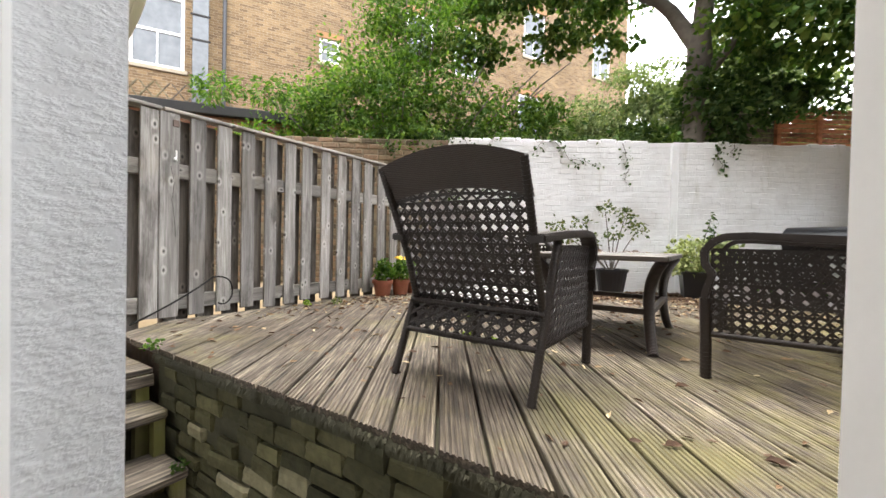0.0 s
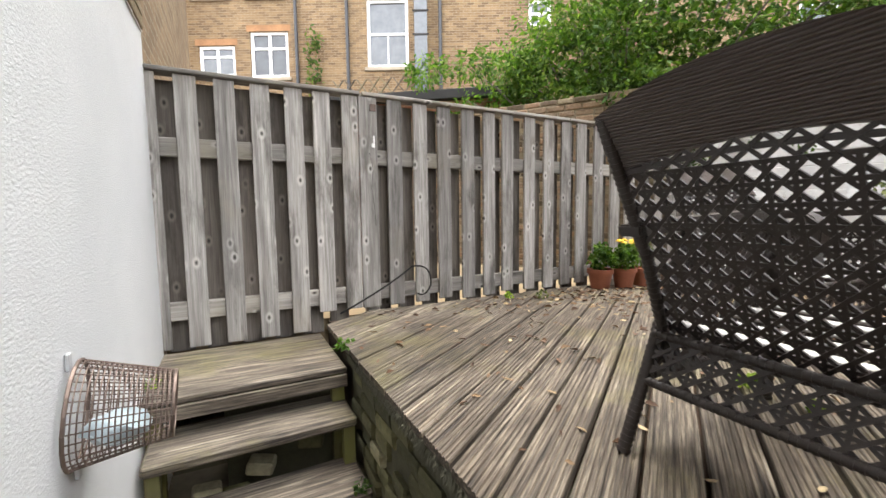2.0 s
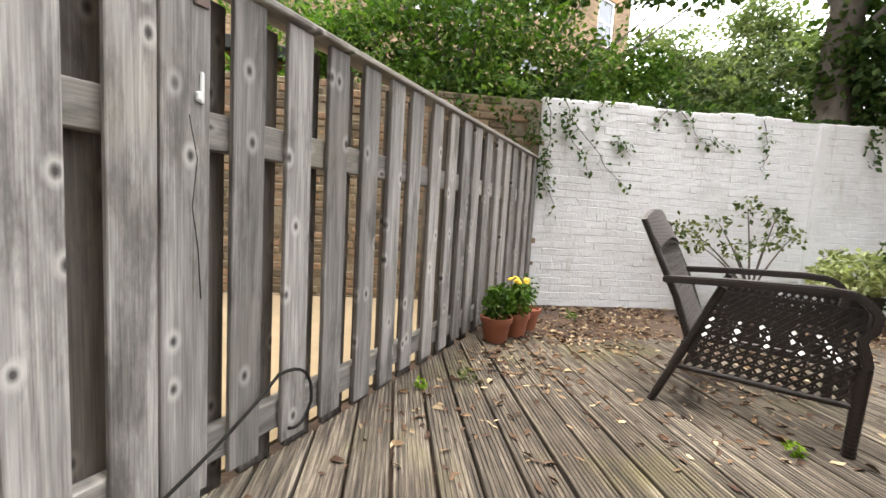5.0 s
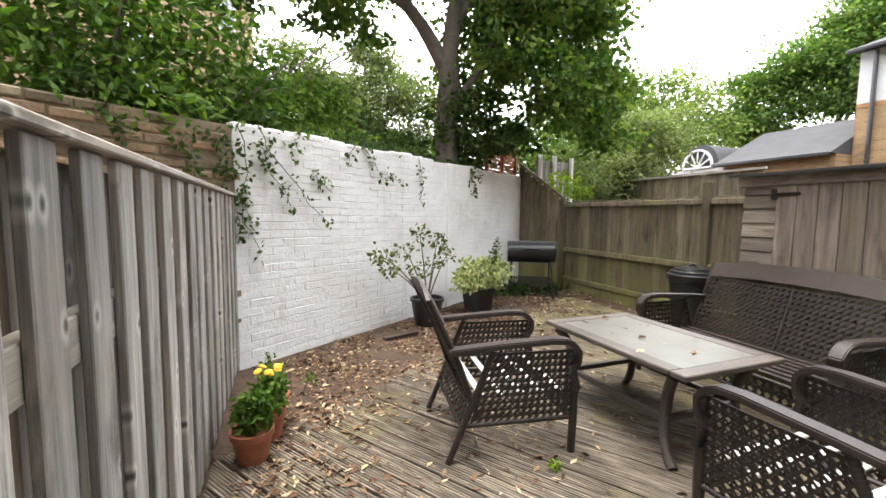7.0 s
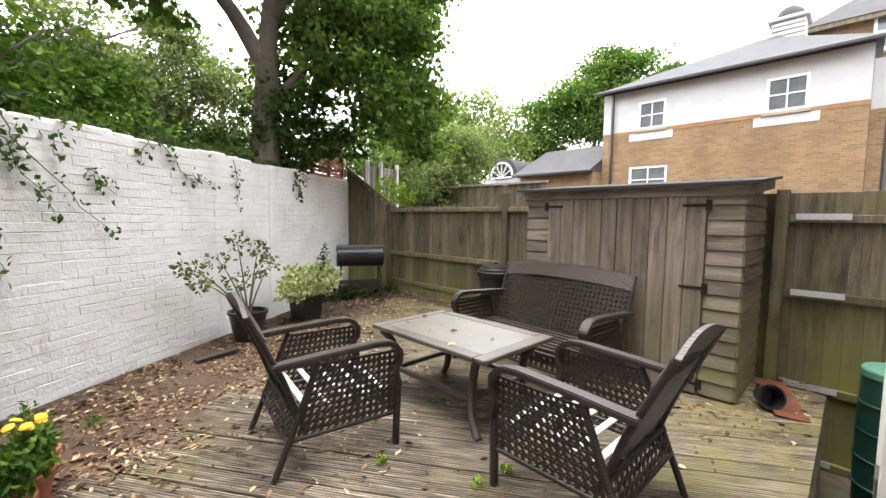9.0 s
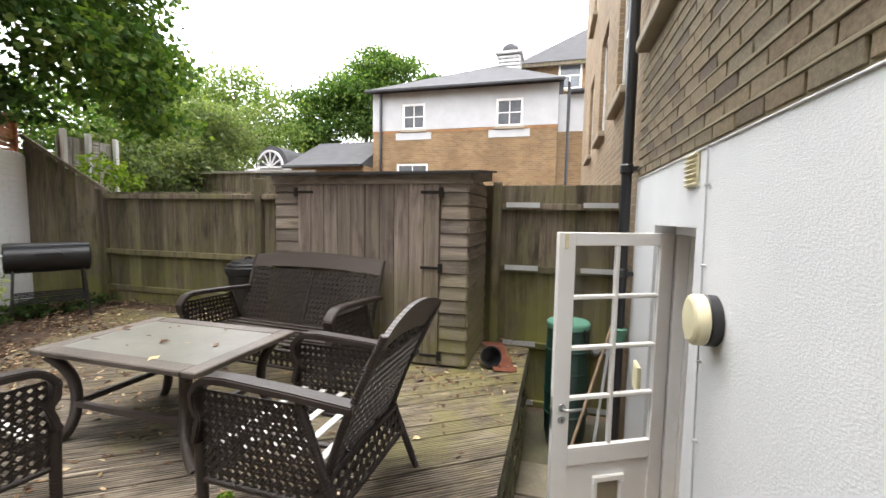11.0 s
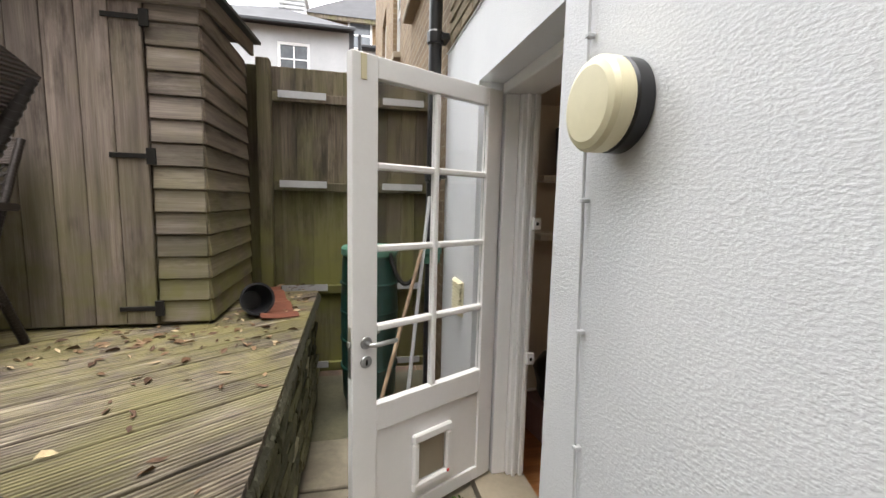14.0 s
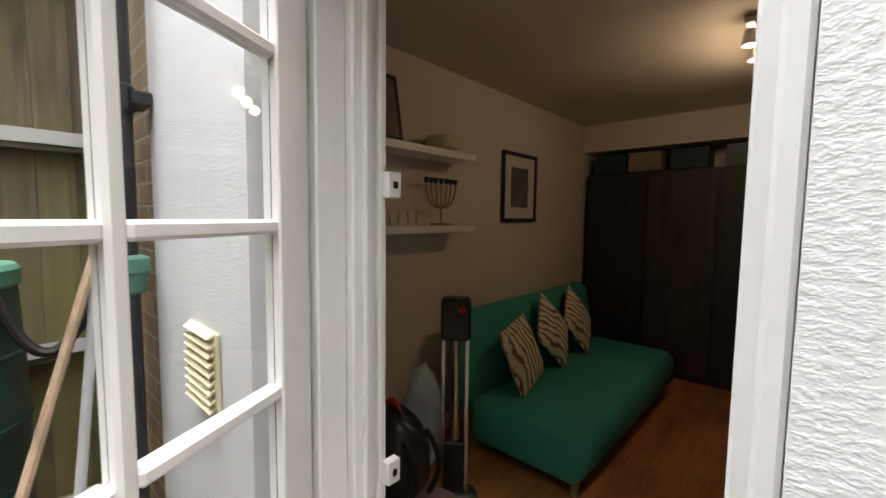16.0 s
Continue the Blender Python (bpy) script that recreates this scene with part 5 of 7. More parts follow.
for x0, y0, x1, y1, z1, mt, lab in ((0.66, 0.56, 1.14, 0.125, 1.16, timber("broom handle wood", (0.35, 0.24, 0.15), (0.55, 0.40, 0.27), (0.45, 0.3, 0.2), "z", 0.1), "wooden broom handle leaning on pipe"), (0.95, 0.30, 1.17, 0.09, 1.45, GALV, "grey metal mop handle leaning on pipe")):
    bm = bmesh.new()
    tube(bm, [(x0, y0, -0.06), (x1, y1 + 0.03, z1)], 0.012, 8)
    tagged(part("broom_handle", bm, mt, None), lab, "broom")

# pot and rusty sheet by the shed
sh_ = thing("metal_sheet", pose(1.20, 1.10, Z + 0.003, 0, 0, 18), "curled rusty metal sheet beside the shed", "metal sheet")
bm = bmesh.new()
n = 14
rows = [[bm.verts.new((-0.33 + 0.66 * i / n, y_, 0.004 + 0.05 * (i / n) ** 2 + 0.012 * math.sin(i * 1.3) + 0.012 * (y_ > 0))) for y_ in (-0.10, 0.0, 0.10)] for i in range(n + 1)]
for a, b in zip(rows, rows[1:]):
    for k in range(2):
        bm.faces.new((a[k], b[k], b[k + 1], a[k + 1]))
r_ = bmesh.ops.extrude_face_region(bm, geom=bm.faces[:])
bmesh.ops.translate(bm, vec=(0, 0, 0.004), verts=[v for v in r_["geom"] if isinstance(v, bmesh.types.BMVert)])
bmesh.ops.recalc_face_normals(bm, faces=bm.faces)
part("sheet", bm, RUST, sh_)
pt = thing("plant_pot", pose(1.02, 1.17, Z + 0.085, 75, 0, -62), "empty black plastic plant pot on its side", "plant pot")
smooth(part("pot", lathe(bmesh.new(), [(0.06, -0.05), (0.085, 0.085), (0.092, 0.085), (0.092, 0.10), (0.08, 0.10), (0.055, -0.04), (0, -0.04)], 22), BLACK, pt), 40)

# wire basket fixed to the wall by the steps
P0, P1 = Vector((-1.735, 0.014, 0.92)), Vector((-1.745, 0.215, 0.90))
bk = thing("wire_basket", Matrix.Translation(P0), "rusting wire mesh flue guard holding a pale bag", "basket")
ax = P1 - P0
e1 = ax.cross(Vector((0, 0, 1))).normalized()
e2 = e1.cross(ax).normalized()


def on_cone(t, a):
    r = 0.132 + (0.086 - 0.132) * t
    return ax * t + e1 * (r * 0.92 * math.cos(a)) + e2 * (r * math.sin(a))


for k in range(19):
    w_ = bmesh.new()
    tube(w_, [on_cone(k / 18, math.tau * i / 20) for i in range(21)], 0.005 if k in (0, 18) else 0.0018, 5)
    part("wire", w_, WIRE, bk)
for k in range(34):
    w_ = bmesh.new()
    tube(w_, [on_cone(0, math.tau * k / 34), on_cone(1, math.tau * k / 34)], 0.0018, 5)
    part("wire", w_, WIRE, bk)
for k in range(5):
    w_ = bmesh.new()
    a_ = math.acos(-0.8 + 0.4 * k)
    tube(w_, [on_cone(1, a_), on_cone(1, -a_)], 0.0018, 5)
    part("wire", w_, WIRE, bk)
bg = bmesh.new()
bmesh.ops.create_icosphere(bg, subdivisions=3, radius=1)
for v in bg.verts:
    v.co = ax * (0.42 + v.co.x * 0.36) + e1 * (v.co.y * 0.07) + e2 * (v.co.z * 0.035 - 0.045) + Vector(noise.noise_vector(v.co * 2.2)) * 0.02
smooth(part("bag", bg, PLASTIC_BAG, bk, "crumpled pale plastic bag"), 60)
for z0, z1 in ((0.11, 0.155), (-0.165, -0.12)):
    part("bracket", boxm(-0.012, 0.012, -0.012, -0.002, z0, z1, 0.003), GALV, bk)



# ---- glazed door and its frame ----
frame_d = tagged(thing("door_frame", pose(0, 0, 0), "", ""), "white painted timber door frame", "door frame", kind="structure")
part("jamb", boxm(DX1 - 0.052, DX1 - 0.002, -0.20, -0.125, -0.044, DTOP - 0.06, 0.004), WHITE, frame_d)
part("jamb", boxm(DX1 - 0.075, DX1 - 0.002, ROOM_Y, -0.202, -0.044, DTOP - 0.06, 0.004), WHITE, frame_d)
part("stop", boxm(DX1 - 0.092, DX1 - 0.076, -0.245, -0.225, -0.044, DTOP - 0.06, 0.003), WHITE, frame_d)
part("stop", boxm(DX1 - 0.092, DX1 - 0.076, -0.285, -0.265, -0.044, DTOP - 0.06, 0.003), WHITE, frame_d)
part("jamb", boxm(DX0 + 0.002, DX0 + 0.045, ROOM_Y, -0.13, -0.044, DTOP - 0.06, 0.004), WHITE, frame_d)
part("jamb", boxm(DX0 + 0.002, DX0 + 0.022, -0.128, -0.05, -0.044, DTOP - 0.06, 0.004), WHITE, frame_d)
part("head", boxm(DX0 + 0.002, DX1 - 0.002, ROOM_Y, -0.125, DTOP - 0.058, DTOP - 0.002, 0.004), WHITE, frame_d)
for z_ in (1.32, 0.62):
    kp = bmesh.new()
    box(kp, DX1 - 0.118, DX1 - 0.093, ROOM_Y - 0.01, ROOM_Y + 0.03, z_ - 0.03, z_ + 0.03, 0.003)
    part("bolt_keep", kp, WHITE, frame_d)
    part("bolt_keep", boxm(DX1 - 0.121, DX1 - 0.118, ROOM_Y + 0.004, ROOM_Y + 0.016, z_ - 0.008, z_ + 0.008), IRON, frame_d, "dark bolt hole")

DW, DH = 0.815, 1.99
door = tagged(thing("door_garden", pose(0.511, -0.104, -0.03, 0, 0, 117.5), "", ""), "open white glazed door with eight panes and cat flap", "door", kind="structure")
T0, T1 = -0.02, 0.02
ST = 0.095
GX0, GX1 = ST + 0.003, DW - ST - 0.017
GZ0, GZ1 = 0.602, DH - 0.082
for x0, x1 in ((0.0, GX0), (GX1, DW)):
    part("stile", boxm(x0, x1, T0, T1, 0, DH, 0.003), WHITE, door)
part("top_rail", boxm(GX0, GX1, T0, T1, GZ1, DH - 0.001, 0.003), WHITE, door)
part("lock_rail", boxm(GX0, GX1, T0, T1, GZ0 - 0.12, GZ0, 0.003), WHITE, door)
part("bottom_rail", boxm(GX0, GX1, T0, T1, 0.001, 0.07, 0.003), WHITE, door)
part("panel", boxm(GX0, GX1, -0.008, 0.008, 0.07, GZ0 - 0.12), WHITE, door)
GM = (GX0 + GX1) / 2
part("glazing_bar", boxm(GM - 0.014, GM + 0.014, T0 + 0.002, T1 - 0.002, GZ0, GZ1, 0.006), WHITE, door)
PH = (GZ1 - GZ0) / 4
for k in range(1, 4):
    for x0, x1 in ((GX0, GM - 0.014), (GM + 0.014, GX1)):
        part("glazing_bar", boxm(x0, x1, T0 + 0.002, T1 - 0.002, GZ0 + PH * k - 0.014, GZ0 + PH * k + 0.014, 0.006), WHITE, door)
for k in range(4):
    for x0, x1 in ((GX0, GM - 0.014), (GM + 0.014, GX1)):
        p = part("pane", boxm(x0, x1, -0.002, 0.002, GZ0 + PH * k + (0.014 if k else 0), GZ0 + PH * (k + 1) - (0.014 if k < 3 else 0)), GLASS, door, "clear glass pane")
        p.visible_shadow = False
for s in (-1, 1):
    m = pose(DW - 0.06, s * 0.021, 0.88, -90 * s, 0, 0)
    rs = lathe(bmesh.new(), [(0.025, 0), (0.026, 0.002), (0.024, 0.007), (0, 0.008)], 20)
    ro = part("rose", rs, STEEL, door, "round steel rose")
    ro.matrix_basis = m
    rs = lathe(bmesh.new(), [(0.025, 0), (0.026, 0.002), (0.024, 0.006), (0, 0.007)], 20)
    ro = part("escutcheon", rs, STEEL, door, "round steel keyhole plate")
    ro.matrix_basis = pose(DW - 0.06, s * 0.021, 0.80, -90 * s, 0, 0)
    part("keyhole", boxm(DW - 0.064, DW - 0.056, s * 0.028 - 0.001, s * 0.028 + 0.001, 0.788, 0.81), IRON, ro.parent, "dark keyhole")
    lv = bmesh.new()
    tube(lv, [(DW - 0.06, s * 0.025, 0.88), (DW - 0.06, s * 0.06, 0.88), (DW - 0.075, s * 0.07, 0.88), (DW - 0.175, s * 0.07, 0.882)], 0.0095, 10)
    smooth(part("lever", lv, STEEL, door, "steel lever handle"), 40)
part("lock_plate", boxm(DW - 0.0005, DW + 0.002, -0.011, 0.011, 0.74, 0.95), STEEL, door, "long steel lock plate")
part("latch", boxm(DW + 0.001, DW + 0.011, -0.007, 0.007, 0.87, 0.89, 0.002), STEEL, door)
hl = bmesh.new()
box(hl, DW - 0.06, DW - 0.035, 0.021, 0.028, DH - 0.10, DH - 0.005, 0.003)
part("closer_plate", hl, CREAM, door)
# cat flap
for s in (-1, 1):
    fl = bmesh.new()
    c, w, h = (GX0 + GX1) / 2 + 0.0, 0.115, 0.14
    for x0, x1, z0, z1 in ((-w, w, -h, -h + 0.04), (-w, w, h - 0.045, h), (-w, -w + 0.035, -h + 0.04, h - 0.045), (w - 0.035, w, -h + 0.04, h - 0.045)):
        y0, y1 = sorted((s * 0.009, s * 0.034))
        box(fl, c + x0, c + x1, y0, y1, 0.255 + z0, 0.255 + z1, 0.008)
    part("cat_flap_frame", fl, WHITE, door, "white plastic cat flap frame")
part("cat_flap", boxm(c - 0.079, c + 0.079, -0.013, 0.013, 0.157, 0.348), CAT_FLAP, door, "smoky clear flap")
part("catch", boxm(c - 0.095, c - 0.08, 0.0345, 0.042, 0.145, 0.16, 0.003), RED, door, "small red catch")
part("catch", boxm(c - 0.095, c - 0.08, -0.042, -0.0345, 0.145, 0.16, 0.003), RED, door, "small red catch")

# ---- inside the room ----
def cushion(m, label):
    bm = bmesh.new()
    bmesh.ops.create_grid(bm, x_segments=10, y_segments=10, size=0.22)
    top = {}
    vs = list(bm.verts)
    for v in vs:
        u, w = v.co.x / 0.22, v.co.y / 0.22
        k = max(0.0, (1 - u ** 4) * (1 - w ** 4))
        v.co.z = 0.07 * k
        v.co.x *= 1 - 0.08 * (1 - abs(w)) * abs(u)
    r = bmesh.ops.duplicate(bm, geom=bm.faces[:])
    for g in r["geom"]:
        if isinstance(g, bmesh.types.BMVert):
            g.co.z *= -1
    bmesh.ops.remove_doubles(bm, verts=bm.verts, dist=0.001)
    bmesh.ops.recalc_face_normals(bm, faces=bm.faces)
    o = smooth(part("cushion", bm, CUSHION_MAT, None), 60)
    o.matrix_basis = m
    return tagged(o, label, "cushion", "cushions on the sofa")


def leaf_print():
    mat, n, link, sh = material("printed cushion cotton", 0.9)
    v = coords(n, link)
    wv = n.new("ShaderNodeTexWave")
    wv.inputs["Scale"].default_value, wv.inputs["Distortion"].default_value, wv.inputs["Detail"].default_value = 6.0, 9.0, 3.0
    link(v, wv.inputs["Vector"])
    link(ramp(n, link, wv.outputs["Fac"], [(0.12, (0.16, 0.11, 0.07)), (0.28, (0.55, 0.46, 0.32)), (0.9, (0.66, 0.60, 0.47))]), sh.inputs["Base Color"])
    return mat


CUSHION_MAT = leaf_print()
sofa = thing("sofa_bed", pose(1.30, -2.31, FZ), "teal fabric click clack sofa bed", "sofa")
sm = bmesh.new()
box(sm, -0.87, -0.20, -0.88, 0.88, 0.09, 0.36, 0.05)
smooth(part("seat", sm, TEAL, sofa), 50)
sm = bmesh.new()
box(sm, -0.07, 0.07, -0.89, 0.89, -0.28, 0.28, 0.05, pose(-0.12, 0, 0.54, 0, 9, 0))
smooth(part("backrest", sm, TEAL, sofa), 50)
for y_ in (-0.76, 0.76):
    for x in (-0.80, -0.2):
        part("foot", lathe(bmesh.new(), [(0.02, 0), (0.03, 0.085)], 10, pose(x, y_, 0)), SHED_DOOR, sofa)
for y_ in (-0.5, 0, 0.5):
    for x in (-0.45, -0.72):
        part("button", lathe(bmesh.new(), [(0.018, 0.0), (0.016, 0.006), (0, 0.008)], 10, pose(x, y_, 0.357)), TEAL, sofa)
for y_, x, tip, lab in ((-1.78, 0.95, 8, "cream and brown leaf print cushion on sofa"), (-2.24, 0.99, 45, "cream leaf print cushion standing on its corner"), (-2.66, 1.00, 38, "olive leaf print cushion leaning on sofa back")):
    cushion(pose(x, y_, FZ + (0.555 if tip < 20 else 0.60), 70, 0, -82) @ Matrix.Rotation(radians(tip), 4, "Z") @ Matrix.Scale(0.90, 4), lab)

heater = thing("tower_heater", pose(0.92, -1.11, FZ), "silver tower heater with black head", "heater")
part("base", lathe(bmesh.new(), [(0.12, 0), (0.12, 0.02), (0.06, 0.045), (0, 0.05)], 22), STEEL, heater)
part("lower_body", boxm(-0.05, 0.05, -0.03, 0.03, 0.045, 0.30, 0.008), BLACK, heater)
for x in (-0.056, 0.056):
    part("upright", boxm(x - 0.010, x + 0.010, -0.02, 0.02, 0.05, 0.90, 0.003), STEEL, heater)
tb = bmesh.new()
tube(tb, [(0, 0.01, 0.31), (0, 0.01, 0.80)], 0.022, 10)
part("tube", tb, STEEL, heater)
part("head", boxm(-0.070, 0.070, -0.045, 0.045, 0.80, 1.0, 0.012), BLACK, heater)
part("knob", lathe(bmesh.new(), [(0.016, 0), (0.014, 0.02), (0, 0.021)], 14, pose(-0.03, 0.045, 0.95, -90, 0, 0)), RED, heater, "red dial")
heater.matrix_basis = pose(0.92, -1.11, FZ, 0, 0, 40)

for z_ in (1.60, 1.18):
    s = part("wall_shelf", boxm(RX1 - 0.19, RX1 - 0.002, -1.62, -0.70, z_ - 0.02, z_ + 0.02, 0.003), WHITE, None)
    tagged(s, "white floating shelf on room wall", "shelf", "white wall shelves")
pic = thing("picture", pose(RX1 - 0.001, -2.40, 1.48), "black framed print with cream mount", "picture")
fr = bmesh.new()
for y0, y1, z0, z1 in ((-0.24, 0.24, -0.26, -0.235), (-0.24, 0.24, 0.235, 0.26), (-0.24, -0.215, -0.235, 0.235), (0.215, 0.24, -0.235, 0.235)):
    box(fr, -0.025, 0.0, y0, y1, z0, z1, 0.003)
part("frame", fr, BLACK, pic)
part("mount", boxm(-0.010, -0.002, -0.215, 0.215, -0.235, 0.235), PLASTER, pic)
part("print", boxm(-0.013, -0.0105, -0.12, 0.12, -0.15, 0.15), NET_GLASS, pic)
fr2 = thing("picture", pose(RX1 - 0.10, -0.98, 1.621, 0, 10, 0), "small dark framed picture standing on shelf", "picture")
part("frame", boxm(-0.012, 0.012, -0.13, 0.13, 0, 0.36, 0.004), BLACK, fr2)
part("mount", boxm(-0.015, -0.0125, -0.10, 0.10, 0.03, 0.33), CUSHION, fr2)
bw = tagged(smooth(part("bowl", lathe(bmesh.new(), [(0.05, 0), (0.085, 0.02), (0.10, 0.07), (0.09, 0.085), (0.075, 0.03), (0, 0.02)], 22), CREAM, None), 40), "cream bowl on upper white shelf", "bowl")
bw.matrix_basis = pose(RX1 - 0.10, -1.42, 1.621)
men = thing("candelabrum", pose(RX1 - 0.09, -1.42, 1.201, 0, 0, 0), "brass branched candlestick on lower shelf", "candlestick")
mb = bmesh.new()
tube(mb, [(0, 0, 0), (0, 0, 0.25)], 0.006, 6)
for k in (0.045, 0.085, 0.125):
    tube(mb, bow((0, -k, 0.24), (0, -k, 0.10), (0, 0, 0.10), 6) + bow((0, 0, 0.10), (0, k, 0.10), (0, k, 0.24), 6)[1:], 0.005, 6)
box(mb, -0.04, 0.04, -0.05, 0.05, 0, 0.012, 0.003)
part("branches", mb, plain("dull brass", (0.45, 0.34, 0.14), 0.35, 0.9, 40, 0.2), men)
for k, y_ in enumerate((-0.125, -0.085, -0.045, 0, 0.045, 0.085, 0.125)):
    part("cup", lathe(bmesh.new(), [(0.010, 0.24), (0.014, 0.25), (0.014, 0.27), (0, 0.27)], 10, pose(0, y_, 0)), BLACK, men)
for k, y_ in enumerate((-0.92, -1.05, -1.18)):
    g = tagged(part("glass", lathe(bmesh.new(), [(0.025, 0), (0.03, 0.08), (0.027, 0.08), (0.022, 0.006), (0, 0.006)], 14), GLASS, None), "small drinking glass on lower shelf", "glass", "glasses on the shelf")
    g.matrix_basis = pose(RX1 - 0.10, y_, 1.201)
ward = thing("wardrobe", pose(0, RY1, FZ), "dark wooden wardrobe across the room's end", "wardrobe")
part("body", boxm(-1.9, RX1 - 0.06, 0.003, 0.50, 0, 1.81), WARDROBE, ward)
for k in range(6):
    dd = part("door", boxm(-1.88 + 0.54 * k, -1.36 + 0.54 * k, 0.502, 0.522, 0.05, 1.79, 0.004), WARDROBE, ward)
    part("knob", lathe(bmesh.new(), [(0.012, 0), (0.016, 0.02), (0, 0.025)], 10, pose(-1.40 + 0.54 * k, 0.522, 0.95, -90, 0, 0)), IRON, dd)
for k, (c_, x) in enumerate(((GREEN, 1.15), (CUSHION, 0.85), (GREEN, 0.5), (NET_GLASS, 0.1))):
    o = part("storage_box", boxm(-0.14, 0.14, 0.02, 0.30, 0, 0.17, 0.006), c_, None)
    o.matrix_basis = pose(x, RY1 + 0.2, FZ + 1.812)
    tagged(o, "cardboard storage box on top of wardrobe", "box", "boxes on the wardrobe")
spot = thing("ceiling_spotlight", pose(-0.05, -2.16, CEIL - 0.002), "chrome ceiling bar with three lit spots", "ceiling light")
part("bar", boxm(-0.02, 0.02, -0.25, 0.25, -0.03, 0, 0.004), STEEL, spot)
lit = bpy.data.materials.new("lit bulb")
lit.use_nodes = True
lit.node_tree.nodes["Principled BSDF"].inputs["Emission Color"].default_value = (1, 0.62, 0.28, 1)
lit.node_tree.nodes["Principled BSDF"].inputs["Emission Strength"].default_value = 6.0
for y_ in (-0.22, 0, 0.22):
    lp = new("spot_bulb", bpy.data.lights.new("spot_bulb", "POINT"))
    lp.data.energy, lp.data.color, lp.data.shadow_soft_size = 0.34, (1.0, 0.72, 0.45), 0.03
    lp.location = (-0.05, -2.16 + y_, CEIL - 0.15)
    part("cup", lathe(bmesh.new(), [(0.02, -0.05), (0.034, -0.12), (0.03, -0.12), (0.016, -0.055), (0, -0.05)], 14, pose(0, y_, 0)), STEEL, spot)
    part("bulb", lathe(bmesh.new(), [(0.0, -0.105), (0.027, -0.10), (0.02, -0.07), (0, -0.065)], 12, pose(0, y_, 0)), lit, spot)
bx = part("storage_box", boxm(-0.20, 0.20, -0.15, 0.15, 0, 0.24, 0.015), plain("pinkish plastic crate", (0.32, 0.20, 0.19), 0.6), None)
bx.matrix_basis = pose(0.90, -0.72, FZ + 0.001, 0, 0, 8)
tagged(bx, "pinkish plastic crate on parquet floor", "box")
bgb = bmesh.new()
bmesh.ops.create_icosphere(bgb, subdivisions=3, radius=1)
for v in bgb.verts:
    v.co = Vector((v.co.x * 0.17, v.co.y * 0.14, max(-0.16, v.co.z * 0.20))) + Vector(noise.noise_vector(v.co * 2)) * 0.04
bgo = smooth(part("rucksack", bgb, BLACK, None), 60)
bgo.matrix_basis = pose(0.92, -0.72, FZ + 0.40)
tagged(bgo, "black rucksack slumped on a crate", "bag")
for y_ in (-0.06, 0.06):
    sb = bmesh.new()
    tube(sb, bow((-0.13, y_, 0.13), (-0.26, y_, 0.05), (-0.15, y_, -0.12), 8), 0.012, 6)
    part("strap", sb, IRON, bgo)
sb = bmesh.new()
tube(sb, bow((-0.04, 0, 0.19), (0, 0, 0.27), (0.05, 0, 0.19), 8), 0.009, 6)
part("handle", sb, RED, bgo, "dark red carrying loop")
pb = bmesh.new()
bmesh.ops.create_icosphere(pb, subdivisions=3, radius=1)
for v in pb.verts:
    v.co = Vector((v.co.x * 0.11, v.co.y * 0.11, v.co.z * 0.30)) + Vector(noise.noise_vector(v.co * 2.5)) * 0.03
pbo = smooth(part("plastic_bag", pb, PLASTIC_BAG, None), 60)
pbo.matrix_basis = pose(1.20, -1.17, FZ + 0.29)
tagged(pbo, "pale full plastic bag against the wall", "bag")


# ---- big tree behind the wall ----
def branchy(parent, lines, mat, name="trunk"):
    """Tapered limbs: each a line of points with first and last radius."""
    for k, (pts, r0, r1) in enumerate(lines):
        bm = bmesh.new()
        q = []
        for a, b, c in zip(pts, pts[1:], pts[2:] + [pts[-1]]):
            q += [Vector(a).lerp(Vector(b), t) + Vector(noise.noise_vector(Vector(a) * 3 + Vector((t * 2, k, 0)))) * 0.05 for t in (0, 0.33, 0.66)]
        q.append(Vector(pts[-1]))
        tube(bm, q, r0, 10, r1)
        smooth(part(name if k == 0 else "limb", bm, mat, parent), 60)


tree = thing("tree", pose(-0.28, 7.15, 0.6), "tall maple with ivy clad trunk behind wall", "tree")
branchy(tree, [([(0, 0, 0), (0.02, 0, 1.8), (-0.02, 0.0, 3.0), (0.0, 0.02, 3.9)], 0.22, 0.16),
               ([(0, 0, 3.7), (-0.38, 0.2, 4.5), (-1.0, 0.5, 5.2), (-2.0, 0.8, 6.4)], 0.13, 0.05),
               ([(0, 0, 3.7), (0.08, 0.0, 4.6), (0.24, 0.0, 5.7), (0.1, 0.0, 8.4)], 0.15, 0.05),
               ([(0, 0, 3.1), (0.42, -0.1, 3.7), (0.85, -0.3, 4.5), (1.6, -0.5, 5.8)], 0.065, 0.03),
               ([(0.06, 0, 4.3), (0.5, 0.1, 5.2), (1.0, 0.2, 6.4), (1.3, 0.2, 7.6)], 0.10, 0.04),
               ([(0, 0, 4.8), (-1.2, -0.4, 5.6), (-2.6, -0.6, 5.9), (-3.4, -0.8, 5.5)], 0.07, 0.02),
               ([(0.1, 0, 5.0), (1.4, 0.2, 5.4), (2.8, 0.4, 5.3), (3.6, 0.4, 4.8)], 0.07, 0.02)], BARK)
